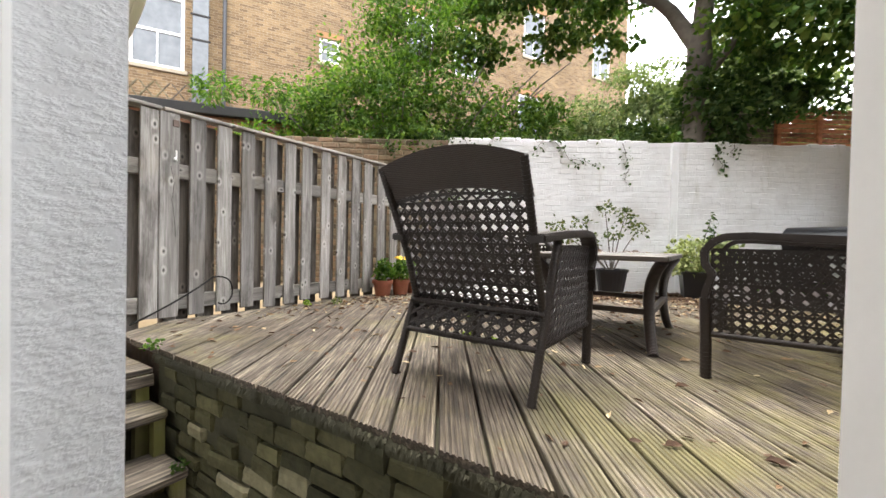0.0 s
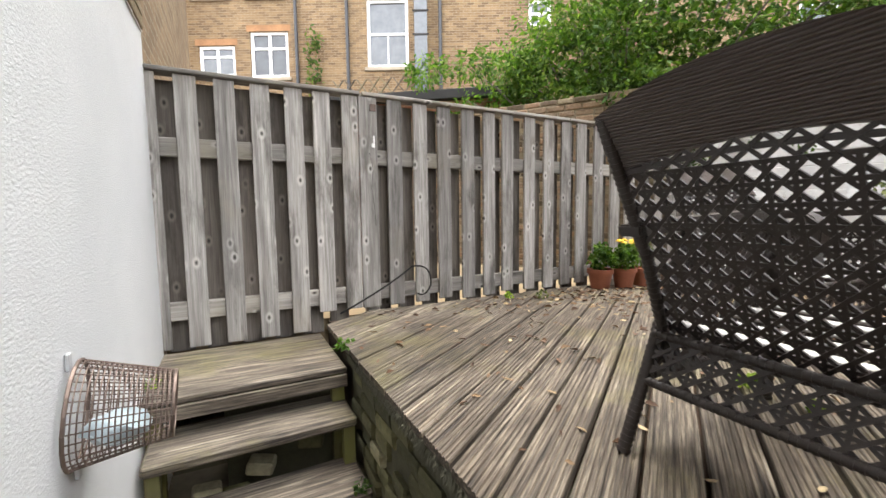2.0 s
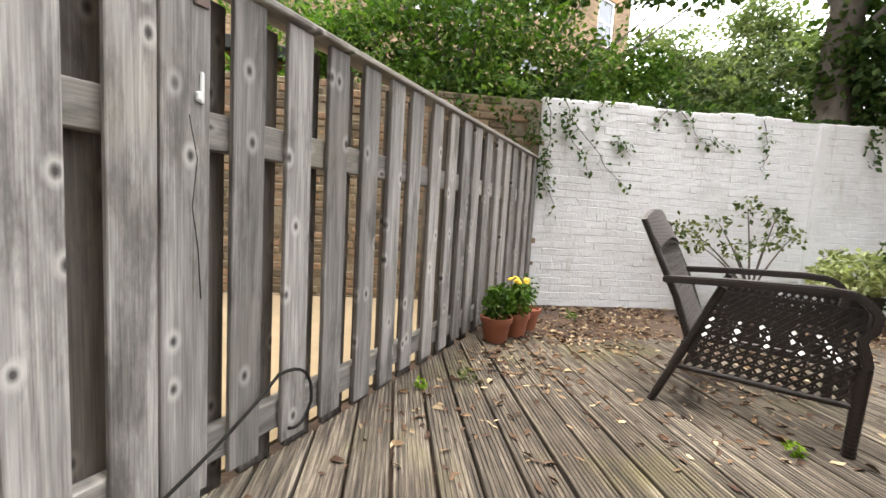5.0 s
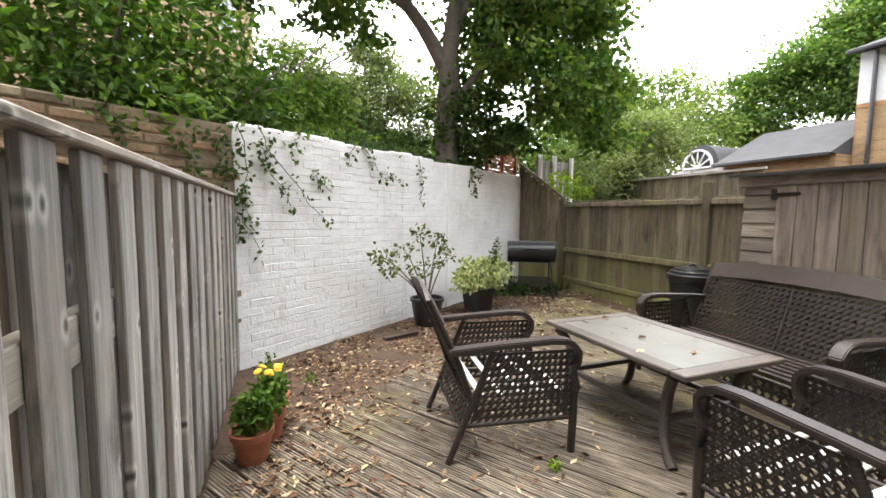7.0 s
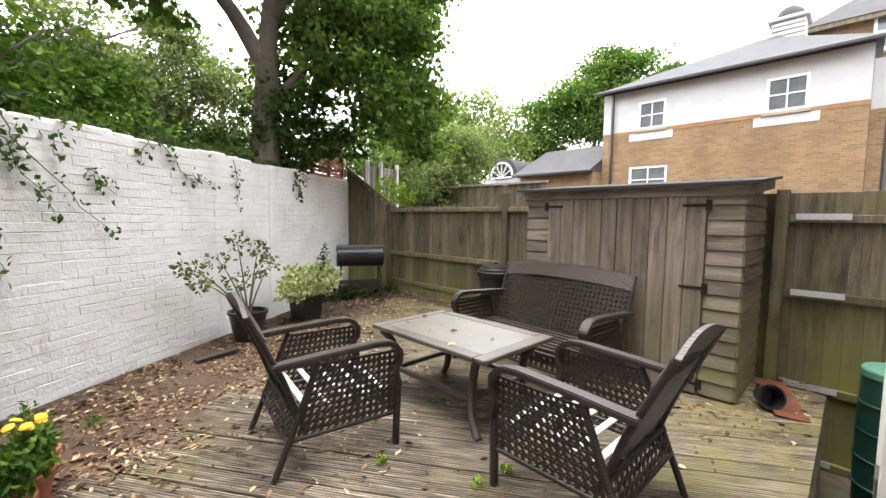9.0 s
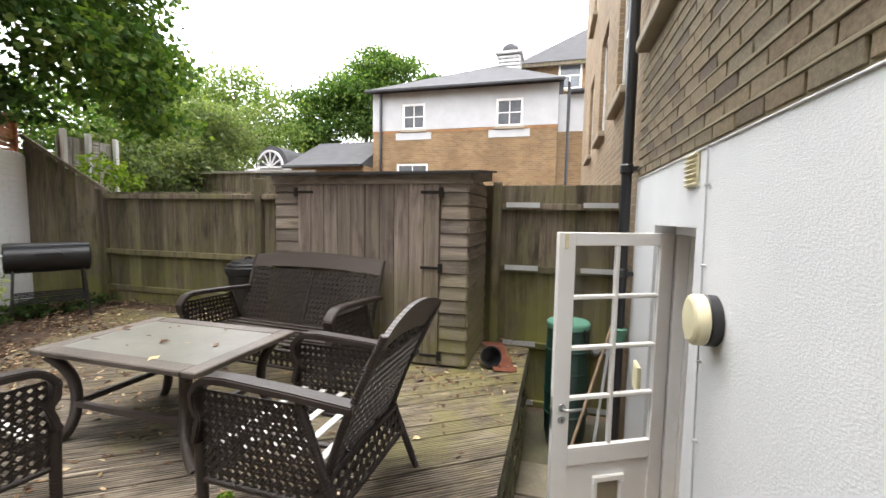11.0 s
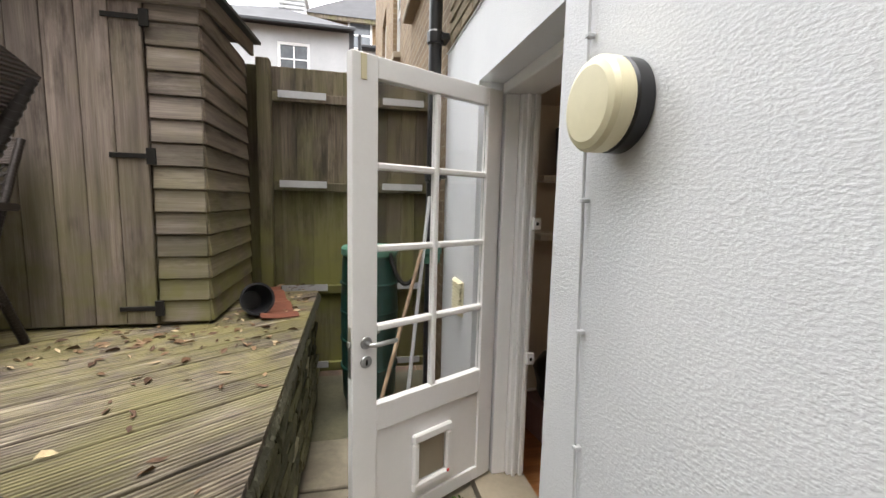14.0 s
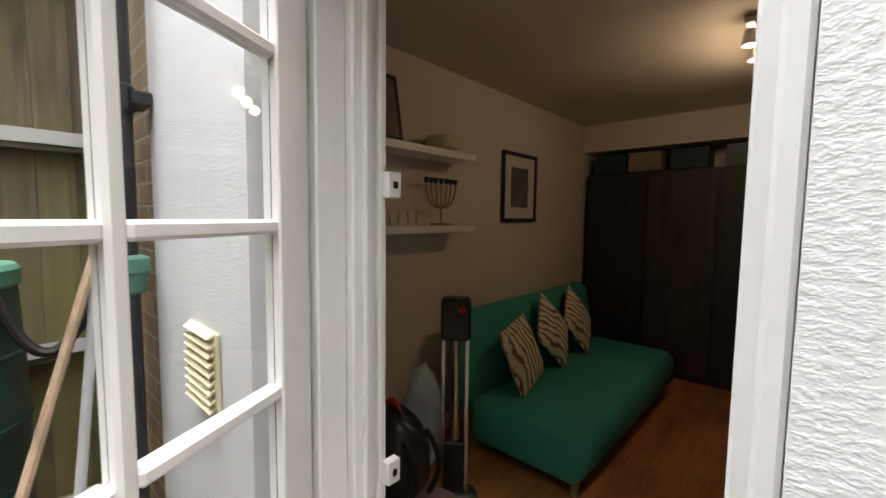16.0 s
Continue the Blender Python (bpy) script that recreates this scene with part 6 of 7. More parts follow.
crown = [(-0.5, 0, 7.0, 2.2, 1.8, 1.3), (-2.3, -0.7, 5.9, 1.3, 0.9, 0.75), (-3.3, -0.9, 5.3, 0.8, 0.7, 0.55), (1.6, 0.3, 5.6, 1.2, 0.9, 0.9), (2.9, 0.4, 4.8, 1.0, 0.9, 0.9),
         (3.3, 0.3, 3.9, 0.7, 0.7, 0.6), (0.9, -0.6, 4.6, 0.8, 0.6, 0.6), (2.2, -0.2, 7.2, 1.5, 1.2, 1.1), (-2.6, -0.3, 7.3, 1.5, 1.2, 1.0),
         (-3.1, -1.1, 4.0, 0.8, 0.6, 0.42), (-1.9, -0.8, 3.95, 0.5, 0.5, 0.3), (0.6, -0.9, 3.7, 0.7, 0.5, 0.5), (1.5, -0.7, 3.5, 0.8, 0.6, 0.6), (2.5, -0.3, 3.5, 0.8, 0.6, 0.65), (3.4, 0.1, 3.2, 0.7, 0.6, 0.55), (-2.6, -1.2, 4.8, 0.9, 0.6, 0.5), (0.95, -0.9, 4.7, 0.7, 0.6, 0.5), (2.0, -0.7, 4.7, 0.9, 0.6, 0.5), (-3.6, -0.9, 5.6, 0.9, 0.7, 0.6), (-1.5, -1.0, 5.9, 1.1, 0.7, 0.7), (0.2, -1.0, 5.9, 1.1, 0.7, 0.7), (1.8, -0.8, 5.8, 1.1, 0.7, 0.7),
         (0.3, 0.2, 8.6, 1.9, 1.6, 1.0), (1.9, -0.7, 4.0, 0.7, 0.5, 0.45), (3.6, 0.8, 6.2, 1.0, 0.9, 0.8), (-1.7, -1.2, 4.45, 0.45, 0.4, 0.3)]
foliage("crown", crown + [(-1.7, 0.9, 5.4, 1.0, 0.6, 0.5), (-0.7, 0.9, 5.5, 0.8, 0.5, 0.5), (-0.9, -0.5, 5.7, 0.8, 0.5, 0.35), (0.9, 0.8, 4.1, 0.9, 0.5, 0.8), (1.9, 0.9, 4.6, 1.1, 0.5, 1.0), (1.0, 0.8, 5.4, 1.2, 0.5, 0.8), (-1.4, 0.3, 4.3, 0.5, 0.4, 0.25)], 56000, 0.115, LEAF_TREE, tree, 21, "", 0.5, 1.2)
foliage("ivy", [(0.05, -0.05, 2.9, 0.42, 0.42, 0.75), (0.5, -0.1, 2.7, 0.6, 0.4, 0.45), (0.0, 0, 1.9, 0.4, 0.35, 0.5), (1.2, 0.0, 2.75, 0.6, 0.35, 0.35), (-0.75, 0.15, 2.5, 0.5, 0.35, 0.28), (0.9, 0.1, 3.3, 0.5, 0.35, 0.4)], 4200, 0.11, LEAF_DARK, tree, 22, "dark ivy round the trunk")

# ---- shrub over the old wall ----
bush = thing("shrub", pose(-4.4, 4.85, 0.5), "large bright green shrub leaning over old wall", "shrub")
BL = [(0.25, -0.05, 3.0, 0.95, 0.6, 0.9), (-0.5, -0.15, 3.3, 0.85, 0.7, 1.0), (1.1, 0.5, 2.85, 0.7, 0.5, 0.65), (-1.4, -0.5, 3.0, 0.8, 0.6, 0.65), (-2.2, -0.9, 2.45, 0.6, 0.5, 0.4),
      (0.5, 0.3, 4.2, 0.75, 0.6, 0.6), (1.7, 1.0, 2.75, 0.6, 0.45, 0.5), (-0.2, 0.2, 4.6, 0.6, 0.5, 0.55), (2.1, 1.3, 2.9, 0.5, 0.4, 0.4), (0.2, -0.35, 2.35, 0.9, 0.35, 0.4), (1.3, 0.35, 2.3, 0.6, 0.3, 0.3)]
limbs(bush, (0, 0.3, 0.1), [(b[0], b[1], b[2] + 0.4) for b in BL] + [(b[0] + 0.4, b[1], b[2] + 0.7) for b in BL], 0.03, BARK, "stem", 0.2)
foliage("leaves", BL, 19000, 0.085, LEAF_BUSH, bush, 31, "", 0.3, 2.1)
foliage("under_leaves", [(b[0], b[1] + 0.25, b[2] - 0.15, b[3] * 0.9, b[4] * 0.8, b[5] * 0.8) for b in BL], 3500, 0.12, LEAF_TREE, bush, 32, "", 0.3, 1.9)
lean = thing("climber", pose(-6.2, 3.1, 2.9), "feathery climber on the next garden's lean-to", "climber")
foliage("leaves", [(0, 0, 0.62, 0.55, 0.35, 0.2), (0.7, 0.4, 0.55, 0.5, 0.3, 0.2)], 800, 0.10, LEAF_BUSH, lean, 33, "", 0.5, 3.0)
leanto = thing("lean_to", pose(-7.0, 3.35, 0.6, 0, 0, WALL_A + 20), "low dark felted lean-to with trellis", "lean-to")
part("wall", boxm(-1.6, 1.9, 0.1, 1.4, 0, 2.75), BRICK_OLD_FLAT, leanto)
part("roof", boxm(-1.7, 2.0, 0.0, 1.5, 2.76, 2.92, 0.01), FELT, leanto)
for k in range(9):
    t = bmesh.new()
    bar(t, (-1.6 + 0.22 * k, 0.02, 2.92), (-1.4 + 0.22 * k, 0.02, 3.18), 0.02, 0.02)
    bar(t, (-1.4 + 0.22 * k, 0.045, 2.92), (-1.6 + 0.22 * k, 0.045, 3.18), 0.02, 0.02)
    part("trellis_slat", t, FENCE_DARK, leanto)

# ---- vines on the white wall ----
def vine(x0, z0, x1, z1, n, seed, size=0.05, mat=None):
    """A trail of leaves down the white wall, from one place to another along it."""
    g = random.Random(seed)
    ob = thing("ivy_trail", wall_white.matrix_basis.copy(), "trailing ivy hanging on the whitewashed wall", "ivy", "ivy on the white wall")
    pts = [Vector((x0 + (x1 - x0) * t + g.uniform(-0.04, 0.04), -0.03, z0 + (z1 - z0) * t + g.uniform(-0.03, 0.03))) for t in (i / 6 for i in range(7))]
    bm = bmesh.new()
    tube(bm, pts, 0.005, 5, 0.002)
    part("stem", bm, BARK, ob)
    foliage("leaves", [(p.x, -0.045, p.z, 0.09, 0.03, 0.08) for p in pts], int(n * 0.6), size * 1.15, mat or LEAF_DARK, ob, seed)
    return ob


for k, v in enumerate(((0.05, 2.1, 0.1, 1.3, 90), (0.15, 2.0, 0.55, 1.45, 70), (0.3, 1.95, 0.95, 1.25, 46), (0.0, 1.5, 0.2, 1.0, 40), (0.6, 2.15, 0.55, 1.85, 40), (0.75, 1.75, 1.0, 1.62, 50),
                       (1.45, 2.15, 1.75, 1.8, 60), (1.75, 1.85, 2.1, 1.78, 30), (1.3, 2.15, 1.25, 1.9, 30), (2.45, 2.1, 2.5, 1.75, 36), (2.5, 1.75, 2.48, 1.55, 12), (3.75, 2.1, 3.85, 1.78, 70), (4.0, 2.1, 3.95, 1.95, 30), (0.25, 2.1, 0.3, 1.75, 60), (-0.15, 2.0, -0.1, 1.3, 150), (-0.4, 2.0, -0.3, 1.5, 110), (-0.05, 1.9, 0.02, 1.2, 130), (-0.8, 2.05, -0.7, 1.7, 70))):
    vine(*v, 100 + k)
foliage("wall_top_ivy", [(FX + CA * s - SA * 0.2, W0.y + SA * s + CA * 0.2, 2.86 + 0.05 * math.sin(s * 5), 0.22, 0.15, 0.09) for s in (-0.9, -0.5, -0.1, 0.3, 0.7, 1.1, 1.5, 2.0, 2.6, 3.4, 4.1)], 1700, 0.07, LEAF_DARK, None, 35)
tagged(bpy.data.objects["wall_top_ivy"], "ragged ivy along the top of the wall", "ivy", kind="stuff")

# ---- greenery further off ----
def small_tree(x, y, z, blobs, count, size, mat, seed, label, trunk=True):
    ob = thing("tree", pose(x, y, z), label, "tree")
    if trunk:
        top = max(b[2] for b in blobs)
        branchy(ob, [([(0, 0, 0), (0.1, 0, top * 0.4), (0, 0.1, top * 0.8)], 0.2, 0.08)] + [([(0, 0, top * 0.4), (b[0] * 0.5, b[1] * 0.5, b[2] * 0.8), (b[0], b[1], b[2])], 0.08, 0.02) for b in blobs[:5]], BARK)
    foliage("crown", blobs, count, size, mat, ob, seed, "", 0.3, 1.4)
    return ob


small_tree(-0.6, 15.5, 0.6, [(0, 0, 4.2, 2.0, 1.2, 1.5), (-1.8, 0.3, 3.6, 1.5, 1.0, 1.2), (1.7, 0.4, 3.5, 1.4, 1.0, 1.2), (-0.4, 0, 5.4, 1.1, 0.9, 0.7), (3.2, 0, 3.6, 1.4, 1.0, 1.2), (-1.6, 0, 6.2, 1.3, 1.0, 1.0), (0.6, 0, 6.7, 1.0, 0.9, 0.8), (2.4, 0, 5.5, 1.3, 1.0, 1.1), (1.2, 0, 5.8, 1.2, 1.0, 1.0), (-3.2, 0, 4.8, 1.4, 1.0, 1.3), (-0.6, 0, 5.0, 1.6, 1.0, 1.4)], 46000, 0.13, LEAF_FAR, 41, "pale green tree well beyond the wall")
small_tree(3.6, 11.0, 0.6, [(0, 0, 2.4, 1.2, 0.9, 1.3), (1.4, -0.3, 2.8, 1.3, 1.0, 1.2), (0.3, 0.8, 3.6, 1.1, 0.8, 0.9), (-0.6, 0.2, 1.8, 1.0, 0.7, 0.9), (1.0, -0.4, 1.8, 1.2, 0.7, 0.8)], 18000, 0.10, LEAF_TREE, 42, "dense shrub tree in the neighbouring garden")
small_tree(6.8, 9.6, 0.6, [(-0.4, 0.4, 2.6, 1.4, 1.0, 1.4), (-1.2, 0.4, 2.2, 1.0, 0.8, 1.0), (0.3, 0.1, 3.9, 1.2, 0.9, 0.7), (-2.0, 0.2, 2.6, 1.1, 0.8, 1.0)], 22000, 0.10, LEAF_FAR, 43, "rounded leafy tree beyond the far fence")
small_tree(20.0, 11.6, 0.4, [(0, 0, 8.2, 3.0, 2.6, 2.2), (-1.5, 2.6, 7.0, 2.0, 1.8, 1.7), (1.0, -2.8, 8.6, 1.6, 1.4, 1.4), (0.2, -0.8, 10.2, 2.0, 1.8, 1.0), (0, 3.8, 6.0, 1.4, 1.2, 1.2), (0, -4.0, 8.8, 0.9, 0.8, 0.9)], 52000, 0.17, LEAF_TREE, 44, "tall leafy tree behind the white block")
small_tree(-2.2, 12.5, 0.6, [(0, 0, 2.6, 1.6, 1.0, 1.1), (1.6, 0.5, 2.8, 1.4, 0.9, 1.0), (3.2, 0.2, 2.6, 1.3, 0.8, 0.9)], 7000, 0.16, LEAF_TREE, 45, "shrubby tree beyond the brick wall")
small_tree(15.5, 19.4, 0.6, [(0, 0, 7.2, 2.2, 2.6, 2.0), (0, -3, 6.7, 1.9, 2, 1.9), (0, -5, 5.2, 1.5, 1.5, 1.9), (0, 3, 8.2, 2.2, 2.5, 2.2), (0, 5.5, 7.4, 2, 2.2, 2.4), (0, -2, 4.4, 2, 3.4, 2.2), (0, 3, 4.8, 2, 3.4, 2.4)], 42000, 0.18, LEAF_HEDGE, 48, "overgrown light green trees beyond the gardens")
lime = thing("shrub", pose(2.45, 7.75, 0.6), "lime green shrub poking over the fence", "shrub")
limbs(lime, (0, 0, 0), [(0, 0, 2.1), (0.2, -0.3, 2.0), (0.1, 0.3, 2.2)], 0.02, BARK)
foliage("leaves", [(0, 0, 2.1, 0.35, 0.35, 0.25), (0.15, -0.35, 1.95, 0.3, 0.3, 0.2)], 520, 0.09, LEAF_LIME, lime, 46, "", 0.3, 2.0)

# fences of the gardens beyond
fb = thing("fence_beyond", pose(6.0, 6.2, 0.6), "grey green fence of a garden beyond", "fence")
for k in range(38):
    o = part("fence_board", boxm(-0.01, 0.01, -0.07, 0.07, 0, 2.42), FENCE_DARK, fb)
    o.matrix_basis = pose(0, 0.146 * k, rng.uniform(-0.02, 0.02))
part("cap", boxm(-0.04, 0.04, -0.1, 5.5, 2.42, 2.47), FENCE_GREY_X, fb)
fc = thing("fence_beyond", pose(2.35, 8.35, 0.6, 0, 0, 10), "grey fence with white concrete posts beyond corner", "fence")
for x in (0.0, 0.42, 0.95):
    part("post", boxm(x - 0.035, x + 0.035, -0.035, 0.035, 0, 2.75, 0.005), WHITE_MATT, fc, "white concrete post")
for k in range(8):
    o = part("fence_board", boxm(-0.055, 0.055, 0.04, 0.06, 0, 2.65), FENCE_GREY, fc)
    o.matrix_basis = pose(-0.02 + 0.125 * k, 0, 0)

# ---- old brick terrace on the far side ----
def far_window(parent, x0, x1, z0, z1, kind="sash", glassy=None):
    w, h = x1 - x0, z1 - z0
    win = new("window")
    win.parent = parent
    win.matrix_basis = pose((x0 + x1) / 2, 0, z0)
    fr = bmesh.new()
    f = 0.09
    box(fr, -w / 2, w / 2, -0.05, 0.06, 0, f)
    box(fr, -w / 2, w / 2, -0.05, 0.06, h - f, h)
    box(fr, -w / 2, -w / 2 + f, -0.05, 0.06, f, h - f)
    box(fr, w / 2 - f, w / 2, -0.05, 0.06, f, h - f)
    if kind == "sash":
        box(fr, -w / 2 + f, w / 2 - f, -0.03, 0.04, h * 0.5 - 0.035, h * 0.5 + 0.035)
        box(fr, -0.02, 0.02, -0.03, 0.03, f, h * 0.5 - 0.035)
    elif kind == "casement":
        box(fr, -0.045, 0.045, -0.04, 0.05, f, h - f)
        box(fr, -w / 2 + f, -0.045, -0.03, 0.04, h * 0.62, h * 0.62 + 0.07)
        box(fr, 0.045, w / 2 - f, -0.03, 0.04, h * 0.62, h * 0.62 + 0.07)
    else:
        box(fr, -0.02, 0.02, -0.03, 0.04, f, h - f)
        box(fr, -w / 2 + f, -0.02, -0.03, 0.04, h / 2 - 0.02, h / 2 + 0.02)
        box(fr, 0.02, w / 2 - f, -0.03, 0.04, h / 2 - 0.02, h / 2 + 0.02)
    part("frame", fr, WHITE, win, "white painted frame")
    part("pane", boxm(-w / 2 + f, w / 2 - f, 0.0, 0.012, f, h - f), glassy or NET_GLASS, win)
    part("sill", boxm(-w / 2 - 0.08, w / 2 + 0.08, -0.16, 0.06, -0.11, -0.002, 0.01), STONE, win, "stone sill")
    return win


def holed(x0, x1, z0, z1, holes, depth):
    """A wall sheet with openings, thickness depth behind y = 0."""
    bm = bmesh.new()
    xs = sorted({x0, x1, *[h[0] for h in holes], *[h[1] for h in holes]})
    zs = sorted({z0, z1, *[h[2] for h in holes], *[h[3] for h in holes]})
    for a, b in zip(xs, xs[1:]):
        for c, d in zip(zs, zs[1:]):
            if not any(h[0] < (a + b) / 2 < h[1] and h[2] < (c + d) / 2 < h[3] for h in holes):
                box(bm, a, b, 0, depth, c, d)
    bmesh.ops.remove_doubles(bm, verts=bm.verts, dist=0.0005)
    return bm


terrace = thing("terrace_house", pose(-13.1, 4.9, 0, 0, 0, math.degrees(math.atan2(0.883, 0.47))), "yellow brick Victorian terrace with white windows", "house")
TW = [(-5.9, -4.75, 5.85, 6.8, "casement"), (-4.25, -3.05, 5.8, 7.2, "casement"), (-0.55, 0.75, 6.05, 8.1, "sash"), (12.8, 14.05, 5.6, 7.75, "sash"), (17.05, 18.3, 5.9, 7.75, "sash"),
      (7.6, 8.7, 7.9, 9.75, "sash"), (9.6, 10.7, 7.9, 9.75, "sash"), (4.5, 5.2, 7.2, 8.0, "sash"), (-6.0, -4.85, 8.25, 9.8, "sash"), (-4.3, -3.1, 8.25, 9.8, "sash"),
      (13.0, 14.2, 9.4, 11.4, "sash"), (17.2, 18.4, 9.4, 11.4, "sash"), (-0.5, 0.7, 9.3, 11.2, "sash"), (3.4, 4.6, 10.2, 12.0, "sash")]
part("wall", holed(-6.6, 19.6, 0, 15, [w[:4] for w in TW], 0.22), BRICK_FAR, terrace)
part("wall", boxm(-6.6, 19.6, 0.26, 6, 0, 15), BRICK_FAR, terrace)
for w in TW:
    far_window(terrace, w[0], w[1], w[2], w[3], w[4], DARK_GLASS if w[0] in (-4.25, 17.05) else NET_GLASS).location.y = 0.10
    ln = part("lintel", boxm(w[0] - 0.1, w[1] + 0.1, -0.012, 0.1, w[3] + 0.004, w[3] + 0.2), BRICK_LINTEL, terrace, "soldier course of rubbed bricks")
part("roof", boxm(-6.8, 19.8, -0.3, 6.2, 15, 15.4), ROOF, terrace)
for x in (-2.75, -1.15, 1.75):
    t = bmesh.new()
    tube(t, [(x, -0.1, 0), (x, -0.1, 15)], 0.055, 8)
    part("downpipe", t, PIPE, terrace)
part("flue_panel", boxm(0.95, 1.35, -0.25, 0, 4.5, 9.6, 0.01), NET_GLASS, terrace, "pale boxed flue")
for z_ in (6.9, 7.6, 8.6):
    part("bracket", boxm(0.9, 1.4, -0.27, -0.251, z_, z_ + 0.05), IRON, terrace)
wing = part("wall", boxm(-9.5, -6.65, -1.2, 4, 0, 15), BRICK_FAR, terrace)
cr = thing("creeper", terrace.matrix_basis @ pose(-2.2, -0.2, 5.4), "creeper hanging down the terrace wall", "creeper")
foliage("leaves", [(0, 0, 1.5 - 0.5 * k, 0.3, 0.12, 0.35) for k in range(5)], 260, 0.14, LEAF_TREE, cr, 47)

# ---- white and buff brick block ----
block = thing("apartment_block", pose(14, 0, 0), "modern block, white render over buff brick", "house")
BW = [(6.05, 7.06, 5.65, 6.72), (2.04, 3.1, 5.63, 6.72)]


def face(y0, y1, z0, z1, holes):
    """A wall facing -x with openings given along y and z."""
    bm = holed(y0, y1, z0, z1, holes, 0.25)
    bmesh.ops.transform(bm, matrix=Matrix(((0, 1, 0, 0), (1, 0, 0, 0), (0, 0, 1, 0), (0, 0, 0, 1))), verts=bm.verts)
    bmesh.ops.recalc_face_normals(bm, faces=bm.faces)
    return bm


part("wall", face(0.72, 8.4, 0, 5.64, [(5.9, 7.3, 3.2, 4.25)]), BRICK_BUFF, block)
part("wall", face(0.72, 8.4, 5.64, 7.2, BW), CHALK, block, "white rendered upper storey")
part("wall", boxm(0.26, 9, 0.73, 8.39, 0, 7.2), CHALK, block)
for y0, y1, z0, z1 in BW + [(5.9, 7.3, 3.2, 4.25)]:
    w = far_window(block, 0, y1 - y0, 0, z1 - z0, "cross", NET_GLASS)
    w.matrix_basis = pose(0.08, (y0 + y1) / 2, z0, 0, 0, -90)
    a = part("apron", boxm(-0.02, -0.003, y0 - 0.28, y1 + 0.28, z0 - 0.42, z0 - 0.12, 0.004), CHALK, block, "white panel under window")
part("string_course", boxm(-0.015, -0.003, 0.75, 8.38, 5.50, 5.62, 0.003), BRICK_LINTEL, block)
rf = bmesh.new()
c = [rf.verts.new(p) for p in ((-0.45, 0.55, 7.24), (-0.45, 8.5, 7.24), (9, 8.5, 7.24), (9, 0.55, 7.24), (3.5, 3.6, 9.25), (6, 3.6, 9.25))]
for q in ((0, 1, 4), (1, 2, 5, 4), (2, 3, 5), (3, 0, 4, 5), (3, 2, 1, 0)):
    rf.faces.new([c[i] for i in q])
part("roof", rf, ROOF, block, "shallow grey hipped roof")
part("gutter", boxm(-0.5, -0.4, 0.5, 8.55, 7.13, 7.25, 0.02), PIPE, block)
for y_ in (8.0, 0.35):
    t = bmesh.new()
    tube(t, [(-0.08, y_, 0), (-0.08, y_, 7.15)], 0.06, 8)
    part("downpipe", t, PIPE, block)
part("wall", boxm(0.8, 5, -1.5, 0.71, 0, 5.5), BRICK_BUFF, block)
part("wall", boxm(0.8, 5, -1.5, 0.71, 5.5, 6.95), CHALK, block, "pinkish white rendered return")
part("gutter", boxm(0.5, 0.82, -1.5, 0.35, 6.95, 7.08, 0.02), PIPE, block)
# low wing with grey roof and arched window
low = thing("low_wing", pose(13.2, 0, 0), "low brick wing with grey roof", "house")
part("wall", boxm(0, 6, 8.42, 11.9, 0, 4.1), BRICK_BUFF, low)
rf = bmesh.new()
c = [rf.verts.new(p) for p in ((-0.35, 8.41, 4.1), (-0.35, 12.1, 4.1), (2.6, 12.1, 5.55), (2.6, 8.41, 5.55), (6, 8.41, 4.1), (6, 12.1, 4.1))]
for q in ((0, 1, 2, 3), (3, 2, 5, 4), (0, 3, 4), (1, 5, 2)):
    rf.faces.new([c[i] for i in q][::-1])
part("roof", rf, ROOF, low, "grey slate roof")
part("gutter", boxm(-0.45, -0.34, 8.41, 12.1, 4.02, 4.14, 0.02), PIPE, low)
arch = bmesh.new()
n = 14
for k in range(n):
    a0, a1 = math.pi * k / n, math.pi * (k + 1) / n
    bar(arch, (0, 13.0 + 0.64 * math.cos(a0), 4.1 + 0.72 * math.sin(a0)), (0, 13.0 + 0.64 * math.cos(a1), 4.1 + 0.72 * math.sin(a1)), 0.08, 0.08)
for k in range(1, 6):
    a0 = math.pi * k / 6
    bar(arch, (0, 13.0, 4.1), (0, 13.0 + 0.62 * math.cos(a0), 4.1 + 0.69 * math.sin(a0)), 0.05, 0.05)
bar(arch, (0, 12.33, 4.1), (0, 13.67, 4.1), 0.09, 0.08)
part("arched_window", arch, CHALK, low, "white fanlight window frame")
am = bmesh.new()
vs = [am.verts.new((0.1, 13.0 + 0.86 * math.cos(math.pi * k / 20), 4.1 + 0.95 * math.sin(math.pi * k / 20))) for k in range(21)]
am.faces.new(vs)
r_ = bmesh.ops.extrude_face_region(am, geom=am.faces[:])
bmesh.ops.translate(am, vec=(4, 0, 0), verts=[v for v in r_["geom"] if isinstance(v, bmesh.types.BMVert)])
bmesh.ops.recalc_face_normals(am, faces=am.faces)
part("barrel_roof", am, ROOF, low)
part("wall", boxm(0.06, 5, 11.9, 14.3, 0, 4.05), CHALK, low)
